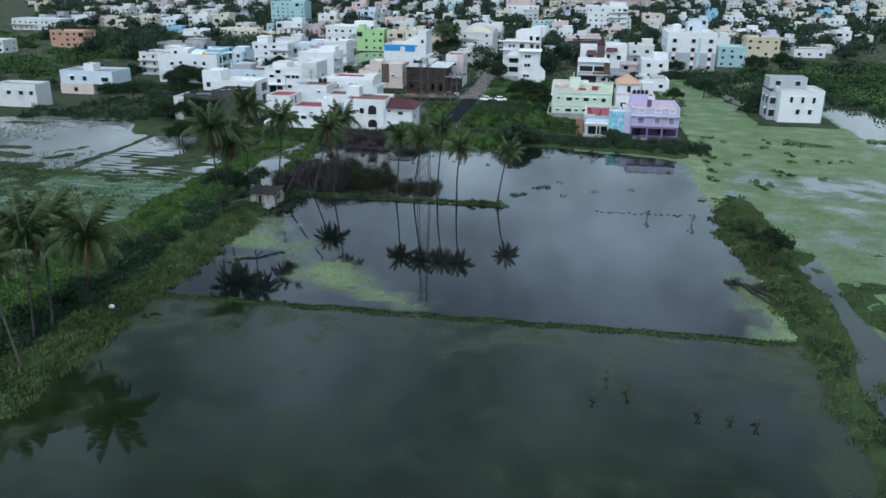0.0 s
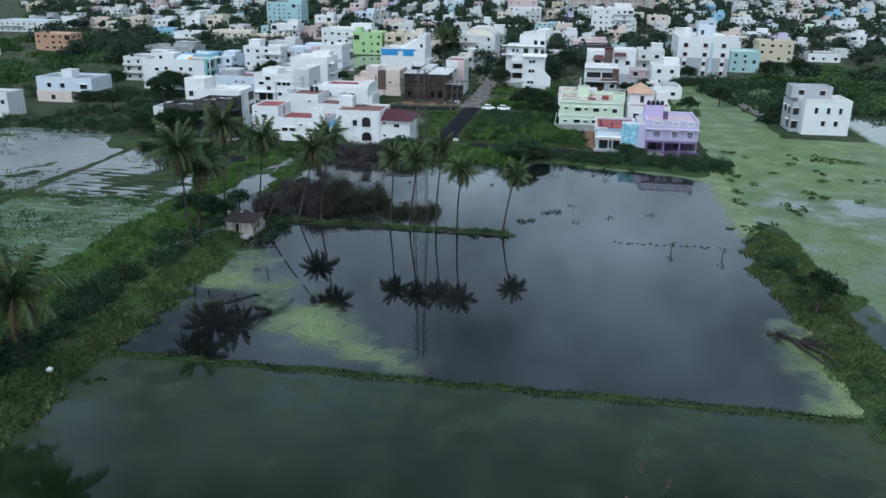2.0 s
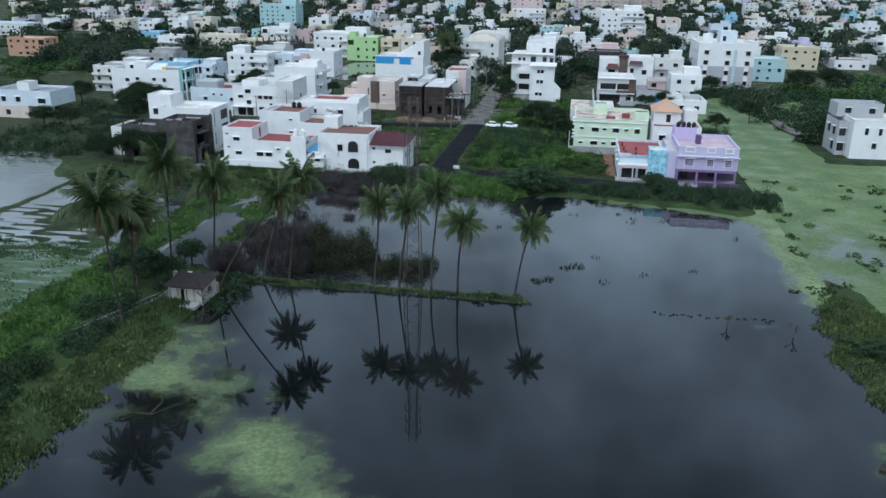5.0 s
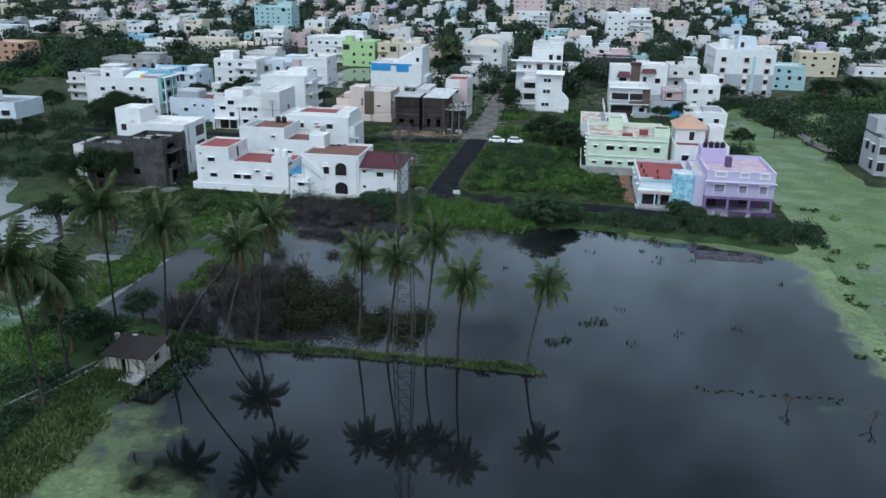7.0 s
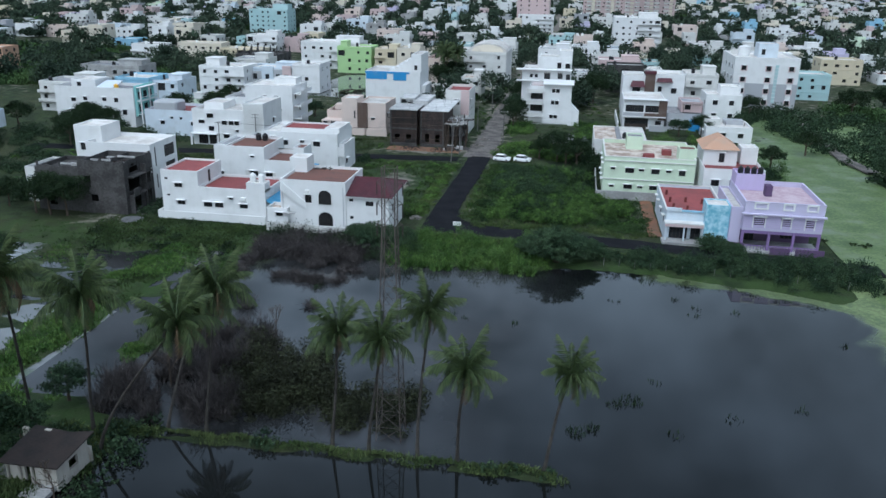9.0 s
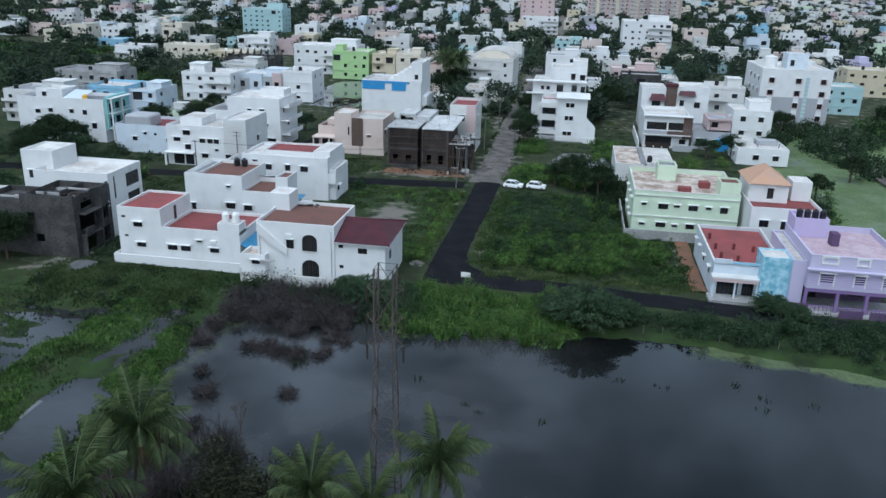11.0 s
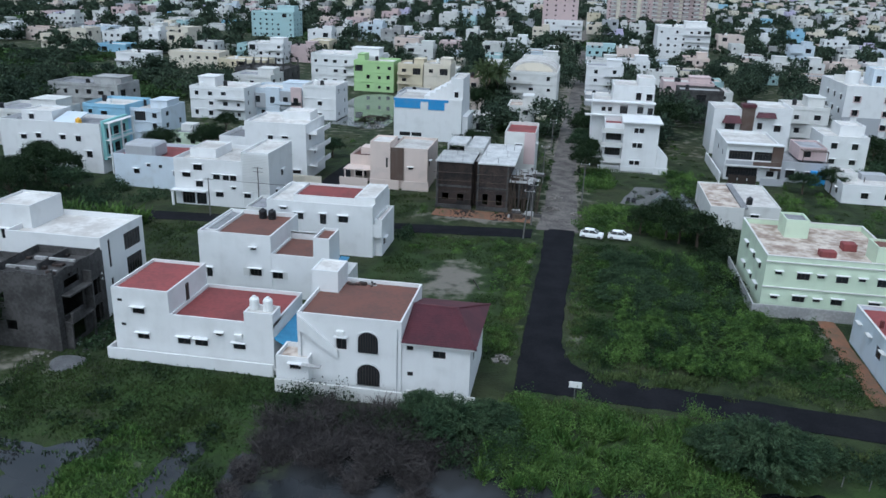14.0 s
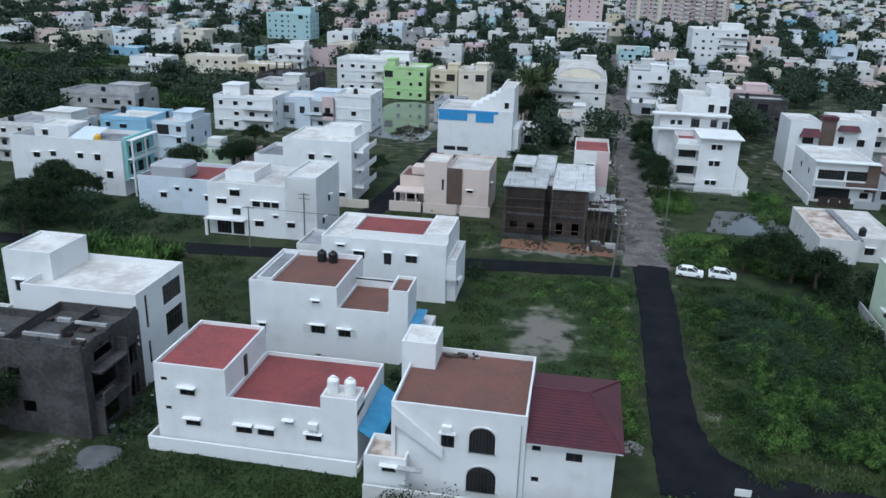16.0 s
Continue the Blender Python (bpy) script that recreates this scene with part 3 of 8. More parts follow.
def weed_swamp(x, y):
    a = 0.92 - 0.20 * vnoise(x, y, 0.09, 12) - 0.06 * sstep(175, 140, y) - 0.40 * np.exp(-(((x - 88) / 24) ** 2 + ((y - 164) / 12) ** 2)) - 0.25 * np.exp(-(((x - 84) / 16) ** 2 + ((y - 130) / 14) ** 2)) - 0.9 * sstep(101, 106, x) * sstep(205, 214, y) - 0.16 * sstep(110, 80, y) - 1.2 * sstep(66, 64, x) * sstep(120, 116, y)
    return a


sheet("pond_water_near", steps(-38, 58, 2), steps(-80, 87.6, 2.0), flat, POND2, weed=weed_front)
sheet("pond_water_far", steps(-38, 58, 2), steps(87.6, 199.6, 2.0), flat, POND, weed=weed_back, mud=lambda x, y: sstep(136, 140, y) * sstep(16, 2, x - 0.1 * (y - 140)))
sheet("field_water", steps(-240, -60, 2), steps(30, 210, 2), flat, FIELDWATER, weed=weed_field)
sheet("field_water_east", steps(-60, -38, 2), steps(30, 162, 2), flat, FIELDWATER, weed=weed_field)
sheet("meadow_water", steps(-60, -38, 2), steps(162, 210, 2), flat, POND, weed=lambda x, y: x * 0 + 0.12, mud=lambda x, y: x * 0 + 0.8)
sheet("swamp_water", steps(58, 262, 2), steps(20, 350, 2), flat, SWAMP, weed=weed_swamp)
sheet("street_water", steps(-84, -50, 2), steps(296, 406, 2), flat, FIELDWATER, weed=lambda x, y: x * 0 + 0.1)
sheet("puddle_water", steps(4, 28, 2), steps(275, 299, 2), flat, POND, weed=lambda x, y: x * 0 + 0.05, mud=lambda x, y: x * 0 + 1.0)


# ---------------------------------------------------------------- roads
def strip(name, left, right, mat, z=0.16, label=""):
    """A road as a slab between two edges (lists of points), 25 cm thick, with rounded shoulders."""
    rnd = random.Random(len(name) + int(left[0][1]))
    edges = []
    for side in (left, right):
        pts = []
        for (a, b), (c, d) in zip(side, side[1:]):
            k = 8
            pts += [(a + (c - a) * q / k + rnd.uniform(-0.14, 0.14), b + (d - b) * q / k + rnd.uniform(-0.14, 0.14)) for q in range(k)]
        edges.append(pts + [side[-1]])
    left, right = edges
    V, Fc = [], []
    n = len(left)
    for (a, b), (c, d) in zip(left, right):
        V += [(a, b, z - 0.3), (a + (c - a) * 0.03, b + (d - b) * 0.03, z), ((a + c) / 2, (b + d) / 2, z + 0.06), (c + (a - c) * 0.03, d + (b - d) * 0.03, z), (c, d, z - 0.3)]
    for i in range(n - 1):
        for k in range(4):
            Fc.append((i * 5 + k, i * 5 + k + 1, i * 5 + 5 + k + 1, i * 5 + 5 + k))
    return tagged(put(name, mesh_of(name, V, Fc, mat)), label, kind="structure")


strip("road_main", [(-7.2, 203.0), (-7.6, 204.5), (-7.7, 206), (-7.6, 212.8), (-7.4, 225), (-7.1, 240), (-7.2, 258)], [(5.5, 205.4), (1.0, 206.5), (-1.5, 208.6), (-2.9, 214), (-2.6, 228), (-2.1, 240), (-1.9, 258)], ASPHALT)
strip("road_shore", [(-7.6, 206.5), (-3, 206.4), (3, 205.9), (12, 205.0), (28, 203.4), (44, 200.6), (62, 198.8)], [(-7.4, 201.2), (-3, 201.0), (3, 200.6), (12, 200.0), (28, 198.8), (44, 196.4), (62, 194.6)], ASPHALT, 0.155)
strip("road_cross", [(-9, 257.2), (-20, 256.0), (-33, 254.6), (-55, 252.6), (-80, 250.2), (-110, 247.5)], [(-9, 252.4), (-20, 251.2), (-33, 249.8), (-55, 247.8), (-80, 245.4), (-110, 242.8)], ASPHALT, 0.15)
strip("lane_gravel", [(-8.8, 257.2), (-8.0, 272), (-7.9, 300), (-7.8, 321), (-7.2, 360), (-6.6, 400), (-4.4, 533), (-3, 640)], [(-1.2, 257.2), (-1.6, 272), (-2.4, 300), (-2.0, 322), (-2.0, 360), (-1.6, 402), (0.6, 535), (2, 640)], GRAVEL, 0.14)
strip("lane_west", [(-56, 252), (-54, 275), (-53, 300), (-52, 330)], [(-52, 252), (-49.5, 275), (-48.5, 300), (-47.5, 330)], ASPHALT, 0.14)


# ---------------------------------------------------------------- houses near the shore
h = House(-51.4, 199.3, "white two-storey house with red terraces and a low compound wall")
h.block(-51.4, -44.8, 199.3, 208.4, 0, 8.3, WHITE, REDROOF, 0.35, S=[(-49.1, -47.7, 5.4, 6.2), (-48.8, -47.4, 2.4, 3.2), (-50.8, -50.2, 6.65, 7.0), (-50.6, -50.0, 3.8, 4.15)])
h.block(-44.8, -33.1, 199.3, 208.5, 0, 5.7, WHITE, REDROOF, 0.4, S=[(-44.1, -42.6, 2.3, 3.2), (-42.1, -40.6, 2.3, 3.2), (-39.6, -38.8, 3.8, 4.2), (-37.7, -36.3, 2.4, 3.2)], E=[(203.5, 204.7, 2.2, 3.4)])
h.block(-36.3, -33.1, 199.28, 201.6, 5.3, 6.9, WHITE, WHITEROOF, 0.1)
h.part("compound_wall", bevel_box(-52.0, -32.9, 198.3, 198.5, 0, 1.5, 0.03), WHITE)
h.part("compound_wall", bevel_box(-52.0, -51.8, 198.5, 209.5, 0, 1.5, 0.03), WHITE)
h.box("plinth", -51.7, -32.9, 198.9, 209, 0, 0.55, WHITE2)
h.box("air_conditioner", -37.4, -36.5, 198.85, 199.28, 3.75, 4.35, WHITETANK, r=0.05)
h.box("chimney_vent", -45.15, -44.7, 203.2, 203.8, 5.7, 7.7, DARKFRAME)
water_tank(-35.5, 200.4, 6.82, WHITETANK, 0.5, 1.2)
water_tank(-34.0, 200.4, 6.82, WHITETANK, 0.5, 1.2)
# lean-to of blue sheet in the gap between the two houses
h.part("awning", ([(-33.05, 199.4, 4.1), (-31.2, 199.4, 2.9), (-31.2, 207.5, 2.9), (-33.05, 207.5, 4.1), (-33.05, 199.4, 4.0), (-31.2, 199.4, 2.8), (-31.2, 207.5, 2.8), (-33.05, 207.5, 4.0)],
                  [(0, 1, 2, 3), (4, 7, 6, 5), (0, 4, 5, 1), (1, 5, 6, 2), (2, 6, 7, 3), (3, 7, 4, 0)]), BLUESHEET, "sky-blue corrugated sheet awning")

h = House(-29.7, 197.4, "white two-storey house with arched openings and a maroon tiled wing")
AX = [(-25.6, -24.5, 4.7, 6.1), (-23.3, -21.2, 4.6, 6.9), (-23.4, -21.0, 0.9, 3.3)]
h.block(-29.7, -18.8, 197.4, 207.9, 0, 8.4, WHITE, BROWNROOF, 0.45, S=[AX[0]], shade=True)
for a, b, c, d in AX[1:]:
    pts = [(a, c), (b, c)] + [((a + b) / 2 + (b - a) / 2 * math.cos(t), d - (b - a) * 0.42 + (b - a) * 0.42 * math.sin(t)) for t in np.linspace(0, math.pi, 13)]
    n = len(pts)
    V = [(x, 197.36, z) for x, z in pts] + [((a + b) / 2 + (x - (a + b) / 2) * 1.12, 197.3, c + (z - c) * 1.07) for x, z in pts]
    rim = h.part("arch_surround", (V + [(x, y + 0.12, z) for x, y, z in V[n:]], [(i, (i + 1) % n, n + (i + 1) % n, n + i) for i in range(n)] + [(n + i, n + (i + 1) % n, 2 * n + (i + 1) % n, 2 * n + i) for i in range(n)]), WHITE)
    h.part("arch_glazing", ([(x, 197.38, z) for x, z in pts], [tuple(range(n))]), GLASS, "dark arched opening with iron grille", rim)
    for i in range(7):
        x = a + (b - a) * (i + 1) / 8
        h.part("grille_bar", box_vf(x - 0.03, x + 0.03, 197.31, 197.35, c, d - (b - a) * 0.42 + (b - a) * 0.40 * math.sqrt(max(0, 1 - ((x - (a + b) / 2) / ((b - a) / 2)) ** 2))), DARKFRAME, "", rim)
h.block(-30.4, -27.4, 204.2, 207.9, 0, 10.4, WHITE, WHITEROOF, 0.15)
h.block(-31.7, -28.2, 196.2, 199.5, 0, 3.9, WHITE, STAINROOF, 0.5, S=[(-30.2, -29.0, 2.5, 3.2)])
h.part("stair_parapet", ([(-29.6, 197.1, 8.2), (-29.6, 197.1, 6.6), (-25.4, 197.1, 3.8), (-25.4, 197.1, 4.8), (-29.6, 197.35, 8.2), (-29.6, 197.35, 6.6), (-25.4, 197.35, 3.8), (-25.4, 197.35, 4.8)],
                         [(0, 1, 2, 3), (4, 7, 6, 5), (0, 3, 7, 4), (1, 5, 6, 2), (2, 6, 7, 3), (0, 4, 5, 1)]), WHITE)
h.block(-18.78, -11.8, 197.6, 208.4, 0, 6.25, WHITE, WHITEROOF, 0.1, S=[(-15.6, -14.3, 4.7, 5.5), (-18.3, -17.6, 5.3, 5.8), (-18.2, -17.6, 2.4, 2.9)], E=[(200, 201.4, 3.2, 4.6)], shade=False)
# maroon tiled roof: courses of pan tiles on three slopes, hipped at the east end
MAROON = surface("maroon_roof_tiles", (0.085, 0.024, 0.032), (0.06, 0.02, 0.027), rough=0.6, big=0.5, fine=4.0, bump=0.4)
EAVE, TOP = 6.28, 8.0
CORNER = {"sw": (-18.78, 197.1, EAVE), "se": (-11.2, 197.1, EAVE), "ne": (-11.2, 208.9, EAVE), "nw": (-18.78, 208.9, EAVE), "rw": (-18.78, 203.1, TOP), "re": (-14.0, 203.1, TOP)}
rf = h.part("tiled_roof", ([CORNER[k] for k in ("sw", "se", "ne", "nw", "rw", "re")], [(0, 1, 5, 4), (1, 2, 5), (2, 3, 4, 5), (0, 3, 2, 1)]), MAROON, "maroon pan-tiled hipped roof")
for a, b, c, d in (("sw", "se", "rw", "re"), ("se", "ne", "re", "re"), ("ne", "nw", "re", "rw")):
    a, b, c, d = (Vector(CORNER[k]) for k in (a, b, c, d))
    n = 18
    lift = (b - a).cross(c - a).normalized()
    for i in range(n):
        p, q, r, t = a.lerp(c, i / n), b.lerp(d, i / n), b.lerp(d, (i + 1.1) / n), a.lerp(c, (i + 1.1) / n)
        h.part("tile_course", ([p + lift * 0.05, q + lift * 0.05, r + lift * 0.02, t + lift * 0.02, p + lift * 0.005, q + lift * 0.005], [(0, 1, 2, 3), (4, 5, 1, 0)]), MAROON, "", rf)
for a, b in (("rw", "re"), ("re", "se"), ("re", "ne")):
    a, b = Vector(CORNER[a]), Vector(CORNER[b])
    h.part("ridge_cap", tube_vf([a + Vector((0, 0, 0.03)), b + Vector((0, 0, 0.03))], [0.13, 0.13], 6), MAROON, "", rf)
h.part("gutter_board", join_vf([box_vf(-18.7, -11.25, 197.16, 197.22, 6.1, 6.27), box_vf(-11.32, -11.26, 197.22, 208.8, 6.1, 6.27)]), WHITE)
h.part("compound_wall", bevel_box(-31.6, -18, 195.4, 195.6, 0, 1.6, 0.03), WHITE2)
h.part("compound_wall", bevel_box(-18, -11, 196.4, 196.6, 0, 1.4, 0.03), WHITE2)
h.box("air_conditioner", -25.5, -24.7, 197.0, 197.38, 6.3, 6.9, WHITETANK, r=0.05)
rs = random.Random(19)
for i in range(16):
    x, y = rs.uniform(-27.2, -23.8), rs.uniform(206.3, 207.5)
    h.part("roof_debris", bevel_box(x, x + rs.uniform(0.2, 0.7), y, y + rs.uniform(0.15, 0.4), 7.94, 8.0 + rs.uniform(0.05, 0.3), 0.02), rs.choice((BRICK, CEMENT, CEMENT2, DARKFRAME)))
for x in (-29.3, -19.2):
    h.part("drain_pipe", tube_vf([(x, 197.3, 7.6), (x, 197.3, 0.4)], [0.05, 0.05], 6), GREYWALL)
h.box("awning", -29.0, -26.8, 195.6, 196.2, 3.2, 3.3, CEMENT2)

h = House(-51.0, 219.0, "white two-storey house with stepped brown terraces")
h.block(-51.0, -41.0, 219.0, 229.5, 0, 8.5, WHITE, BROWNROOF, 0.6, S=[(-44.0, -42.4, 2.8, 3.9), (-43.8, -43.0, 6.4, 6.8), (-50.1, -49.3, 2.1, 3.5)])
h.block(-50.7, -48.9, 220.4, 229.2, 7.7, 8.3, WHITE, GREYROOF, 0.25)
h.block(-40.98, -35.25, 219.0, 226.6, 0, 6.1, WHITE, BROWNROOF, 0.3, S=[(-41.0 + 0.1, -39.5, 2.7, 3.7)])
h.block(-40.98, -35.25, 226.4, 226.62, 6.0, 6.9, WHITE, WHITEROOF, 0.05, 0.05)
h.block(-35.23, -33.1, 218.95, 223.4, 0, 8.8, WHITE, BROWNROOF, 0.35)
h.part("awning", box_vf(-33.08, -31.9, 220, 224, 4.6, 4.75), BLUESHEET, "blue sheet awning")
h.box("shutter", -44.9, -44.1, 218.92, 218.99, 2.8, 3.9, WHITE2)
h.box("shutter", -39.45, -38.8, 218.92, 218.99, 2.7, 3.7, WHITE2)
h.box("side_porch", -33.08, -31.2, 219.4, 225.5, 0, 3.4, WHITE2)
water_tank(-45.6, 228.0, 7.92, BLACKTANK)
water_tank(-44.2, 227.9, 7.92, BLACKTANK)

h = House(-48.7, 237.0, "white two-storey house with a bright red terrace")
h.block(-48.7, -32.1, 237.0, 248.0, 0, 8.0, WHITE, WHITEROOF, 0.5, S=[(-44.4, -42.9, 5.2, 6.3), (-40.3, -39.3, 4.7, 6.4), (-37.4, -35.9, 5.2, 6.3), (-46.6, -45.6, 6.6, 7.0)])
h.block(-45.0, -35.3, 238.6, 246.0, 7.4, 8.6, WHITE, REDROOF, 0.35)
h.block(-35.28, -32.12, 238.6, 247.0, 7.4, 8.9, WHITE, WHITEROOF, 0.1)
h.block(-52.3, -48.72, 237.4, 244.0, 0, 6.4, WHITE2, GREYROOF, 0.4)
h.block(-32.08, -30.9, 238.0, 246.0, 0, 5.8, WHITE, WHITEROOF, 0.5, E=[(239, 240.5, 1.4, 2.6)])
h.box("balcony_wall", -32.3, -30.8, 237.2, 237.35, 3.2, 5.2, WHITE)

# unfinished house of bare cement with a painted house behind it
h = House(-66.5, 199.0, "unfinished dark cement house with gaping openings", category="unfinished house")
h.block(-66.0, -57.6, 198.5, 207.8, 0, 9.0, CEMENT, CEMENT, 0.9, S=[(-65.2, -63.9, 5.4, 6.6), (-64.1, -62.8, 2.2, 3.4)],
        E=[(199.6, 203.2, 3.9, 6.2), (199.6, 203.2, 0.5, 3.0), (204.6, 206.8, 4.0, 6.0), (204.6, 206.8, 0.5, 2.8), (200.2, 203.0, 7.0, 8.6)], bare=True)
h.block(-74.5, -66.02, 199.0, 208.0, 0, 7.6, CEMENT, CEMENT, 0.8, S=[(-72.4, -71.0, 4.2, 5.6), (-69.0, -67.6, 4.2, 5.6), (-72.4, -71.0, 1.0, 2.4)], bare=True)
for z in (3.2, 6.4):
    h.box("floor_slab", -57.58, -56.5, 199.4, 203.6, z, z + 0.18, CEMENT)
h.box("broken_wall", -57.58, -56.5, 203.6, 203.8, 3.4, 8.0, CEMENT)
h.box("broken_wall", -57.58, -56.7, 199.4, 199.6, 0.0, 3.2, CEMENT)
h.box("broken_wall", -56.7, -56.5, 199.4, 201.2, 3.38, 4.5, CEMENT)
h.box("column", -56.75, -56.5, 203.3, 203.58, 0, 3.2, CEMENT)
rs = random.Random(12)
for i in range(26):
    x, y, q = rs.uniform(-57.4, -54.6), rs.uniform(197.5, 207), rs.uniform(0.12, 0.5)
    h.part("rubble_block", bevel_box(x, x + q, y, y + q * rs.uniform(0.5, 1.4), -0.05, q * rs.uniform(0.3, 0.9), 0.02), rs.choice((CEMENT, CEMENT2, BRICK, CEMENT)))
for x, y in ((-74.2, 199.3), (-70, 199.3), (-66.3, 199.3), (-62, 198.8), (-58.0, 198.8)):
    h.box("column_stub", x - 0.14, x + 0.14, y, y + 0.28, 7.6 if x < -66.1 else 9.0, 8.5 if x < -66.1 else 9.7, CEMENT)
h.box("roof_beam", -64.8, -61.2, 200.6, 200.9, 8.8, 9.1, CEMENT2)
h.box("roof_beam", -61.6, -58.4, 203.6, 203.9, 8.9, 9.15, CEMENT2)
h.box("roof_beam", -72.4, -68.5, 202.6, 202.9, 7.3, 7.55, CEMENT2)
rs = random.Random(8)
ragged = []
for i in range(26):
    x = -74.3 + 0.64 * i
    ragged.append(box_vf(x, x + 0.66, 198.55 if x > -66 else 199.05, 198.75 if x > -66 else 199.25, 8.9 if x > -66 else 7.5, (9.0 if x > -66 else 7.6) + 0.12 + 0.35 * abs(math.sin(0.55 * i)) * rs.uniform(0.5, 1)))
for i in range(14):
    y = 198.8 + 0.62 * i
    ragged.append(box_vf(-57.8, -57.62, y, y + 0.64, 8.9, 9.05 + 0.4 * abs(math.sin(0.6 * i)) * rs.uniform(0.5, 1)))
for q in ragged:
    h.part("parapet_block", q, CEMENT)
for i in range(12):
    x, y = rs.uniform(-73, -58.5), rs.uniform(200, 207)
    h.part("debris", bevel_box(x, x + rs.uniform(0.4, 1.6), y, y + rs.uniform(0.3, 0.8), 6.8 if x < -66 else 8.1, (7.0 if x < -66 else 8.3) + rs.uniform(0.1, 0.4), 0.03), CEMENT2 if i % 3 == 0 else BRICK)
h.box("partition", -66.0, -65.8, 201.0, 207.0, 7.5, 9.0, CEMENT)
h.box("partition", -62.0, -61.8, 202.0, 207.5, 8.2, 9.0, CEMENT)
h = House(-72, 208.2, "white three-storey house with tall dark staircase slits")
h.block(-70.5, -58.0, 208.2, 217.8, 0, 10.3, WHITE, WHITEROOF, 0.7, E=[(213.2, 217.0, 7.0, 9.2), (213.4, 217.0, 3.4, 6.0), (209.7, 210.2, 6.0, 9.6), (209.7, 210.2, 2.0, 4.6)], shade=False)
h.block(-74.5, -69.0, 211.2, 217.5, 0, 12.6, WHITE, WHITEROOF, 0.3, S=[(-73.5, -72.3, 8.0, 9.4)])
h.block(-79.5, -74.2, 203.0, 211.18, 0, 6.4, WHITE2, GREYROOF, 0.4, S=[(-78.4, -76.0, 3.2, 4.8)])

# second row
h = House(-91, 264.6, "pale blue-white house with a grey roof room")
h.block(-90.9, -74.2, 264.6, 276, 0, 6.4, PALEBLUE, REDROOF, 0.7, S=[(-86.9, -85.7, 2.7, 3.7), (-84.1, -83.3, 4.2, 4.8), (-81.6, -80.9, 4.1, 4.7), (-78.7, -77.5, 2.7, 3.7)])
h.box("roof_cistern", -88.6, -82.3, 264.7, 270.0, 5.7, 8.5, GREYWALL, "rounded grey roof cistern", r=0.4)
h = House(-74, 256.2, "white two-storey house with a ribbed blank gable wall")
h.block(-73.9, -61.0, 256.2, 269, 0, 8.6, WHITE, WHITEROOF, 0.7,
        S=[(-70.2, -68.5, 6.5, 7.6), (-72.4, -70.8, 5.1, 6.0), (-69.9, -68.5, 3.4, 4.6), (-66.5, -65.2, 5.0, 6.0), (-64.7, -63.5, 5.0, 6.0), (-63.3, -62.1, 5.0, 6.0), (-66.2, -64.7, 1.8, 2.8), (-63.1, -62.3, 3.4, 3.9), (-72.6, -70.2, 0.2, 2.5), (-69.9, -68.0, 0.2, 2.5)])
h.box("porch_slab", -74.2, -67.6, 254.8, 256.2, 2.75, 2.95, WHITE)
h.box("porch_column", -74.1, -73.7, 254.9, 255.2, 0, 2.75, WHITE)
h.block(-60.98, -55.9, 256.2, 268, 0, 10.4, WHITE, WHITEROOF, 0.4, S=[(-60.8, -59.5, 2.0, 2.9)], E=[(259, 260.4, 2.0, 3.2), (262, 263.2, 5.0, 6.2)])
for i in range(24):
    h.box("wall_rib", -60.9, -56.0, 256.13, 256.19, 3.2 + i * 0.29, 3.32 + i * 0.29, WHITE2)
h.block(-72.5, -67.5, 260, 267, 7.8, 9.6, WHITE, WHITEROOF, 0.2)
h = House(-75, 278, "tall white three-storey house with balconies")
h.block(-75.2, -69.6, 278.0, 289, 0, 8.3, WHITE, GREYROOF, 0.8, S=[(-74.8, -73.0, 4.9, 5.6), (-72.0, -70.4, 4.9, 5.6)])
h.block(-69.58, -56.6, 278.0, 290, 0, 11.6, WHITE, WHITEROOF, 0.5, S=[(-64.7, -63.6, 7.9, 9.0), (-61.7, -60.4, 8.5, 9.0), (-67.9, -66.8, 5.1, 5.7), (-63.2, -62.0, 5.0, 5.7), (-60.4, -59.6, 5.1, 5.5), (-60.8, -57.9, 1.4, 2.2)], E=[(280, 281.4, 8.0, 9.4), (283, 284.4, 4.6, 6.0)])
h.block(-64.0, -58.0, 285, 289.8, 11.0, 12.8, WHITE, WHITEROOF, 0.2)
for z in (2.9, 6.2, 9.4):
    h.box("balcony_slab", -56.58, -54.6, 279.0, 288.0, z, z + 0.15, WHITE)
    h.box("balcony_wall", -54.72, -54.6, 279.0, 288.0, z + 0.15, z + 1.0, WHITE)
h.box("compound_wall", -61.5, -53.0, 276.2, 276.4, 0, 1.6, CREAM)
h = House(-49, 277.5, "beige-pink house with a dark brown stair panel")
h.block(-39.0, -31.5, 277.5, 289, 0, 8.3, BEIGE, WHITEROOF, 0.5, S=[(-35.4, -34.4, 4.0, 4.5)], E=[(279, 280.4, 4.4, 5.6)])
h.block(-43.1, -39.02, 277.3, 284, 0, 9.3, BEIGE, WHITEROOF, 0.3, S=[(-39.9, -39.5, 4.2, 6.2)])
h.box("stair_panel", -38.95, -36.3, 277.2, 277.48, 1.8, 8.3, BROWNPANEL, "dark brown vertical panel")
h.block(-48.4, -43.12, 281.5, 289, 0, 5.4, BEIGE, BROWNROOF, 0.5, S=[(-47.6, -45.0, 1.0, 2.6)])
h.box("parapet_room", -46.4, -43.14, 282.5, 286.0, 5.4, 6.8, BEIGE)
h.box("porch_slab", -48.8, -43.14, 277.6, 281.48, 3.1, 3.35, BEIGE)
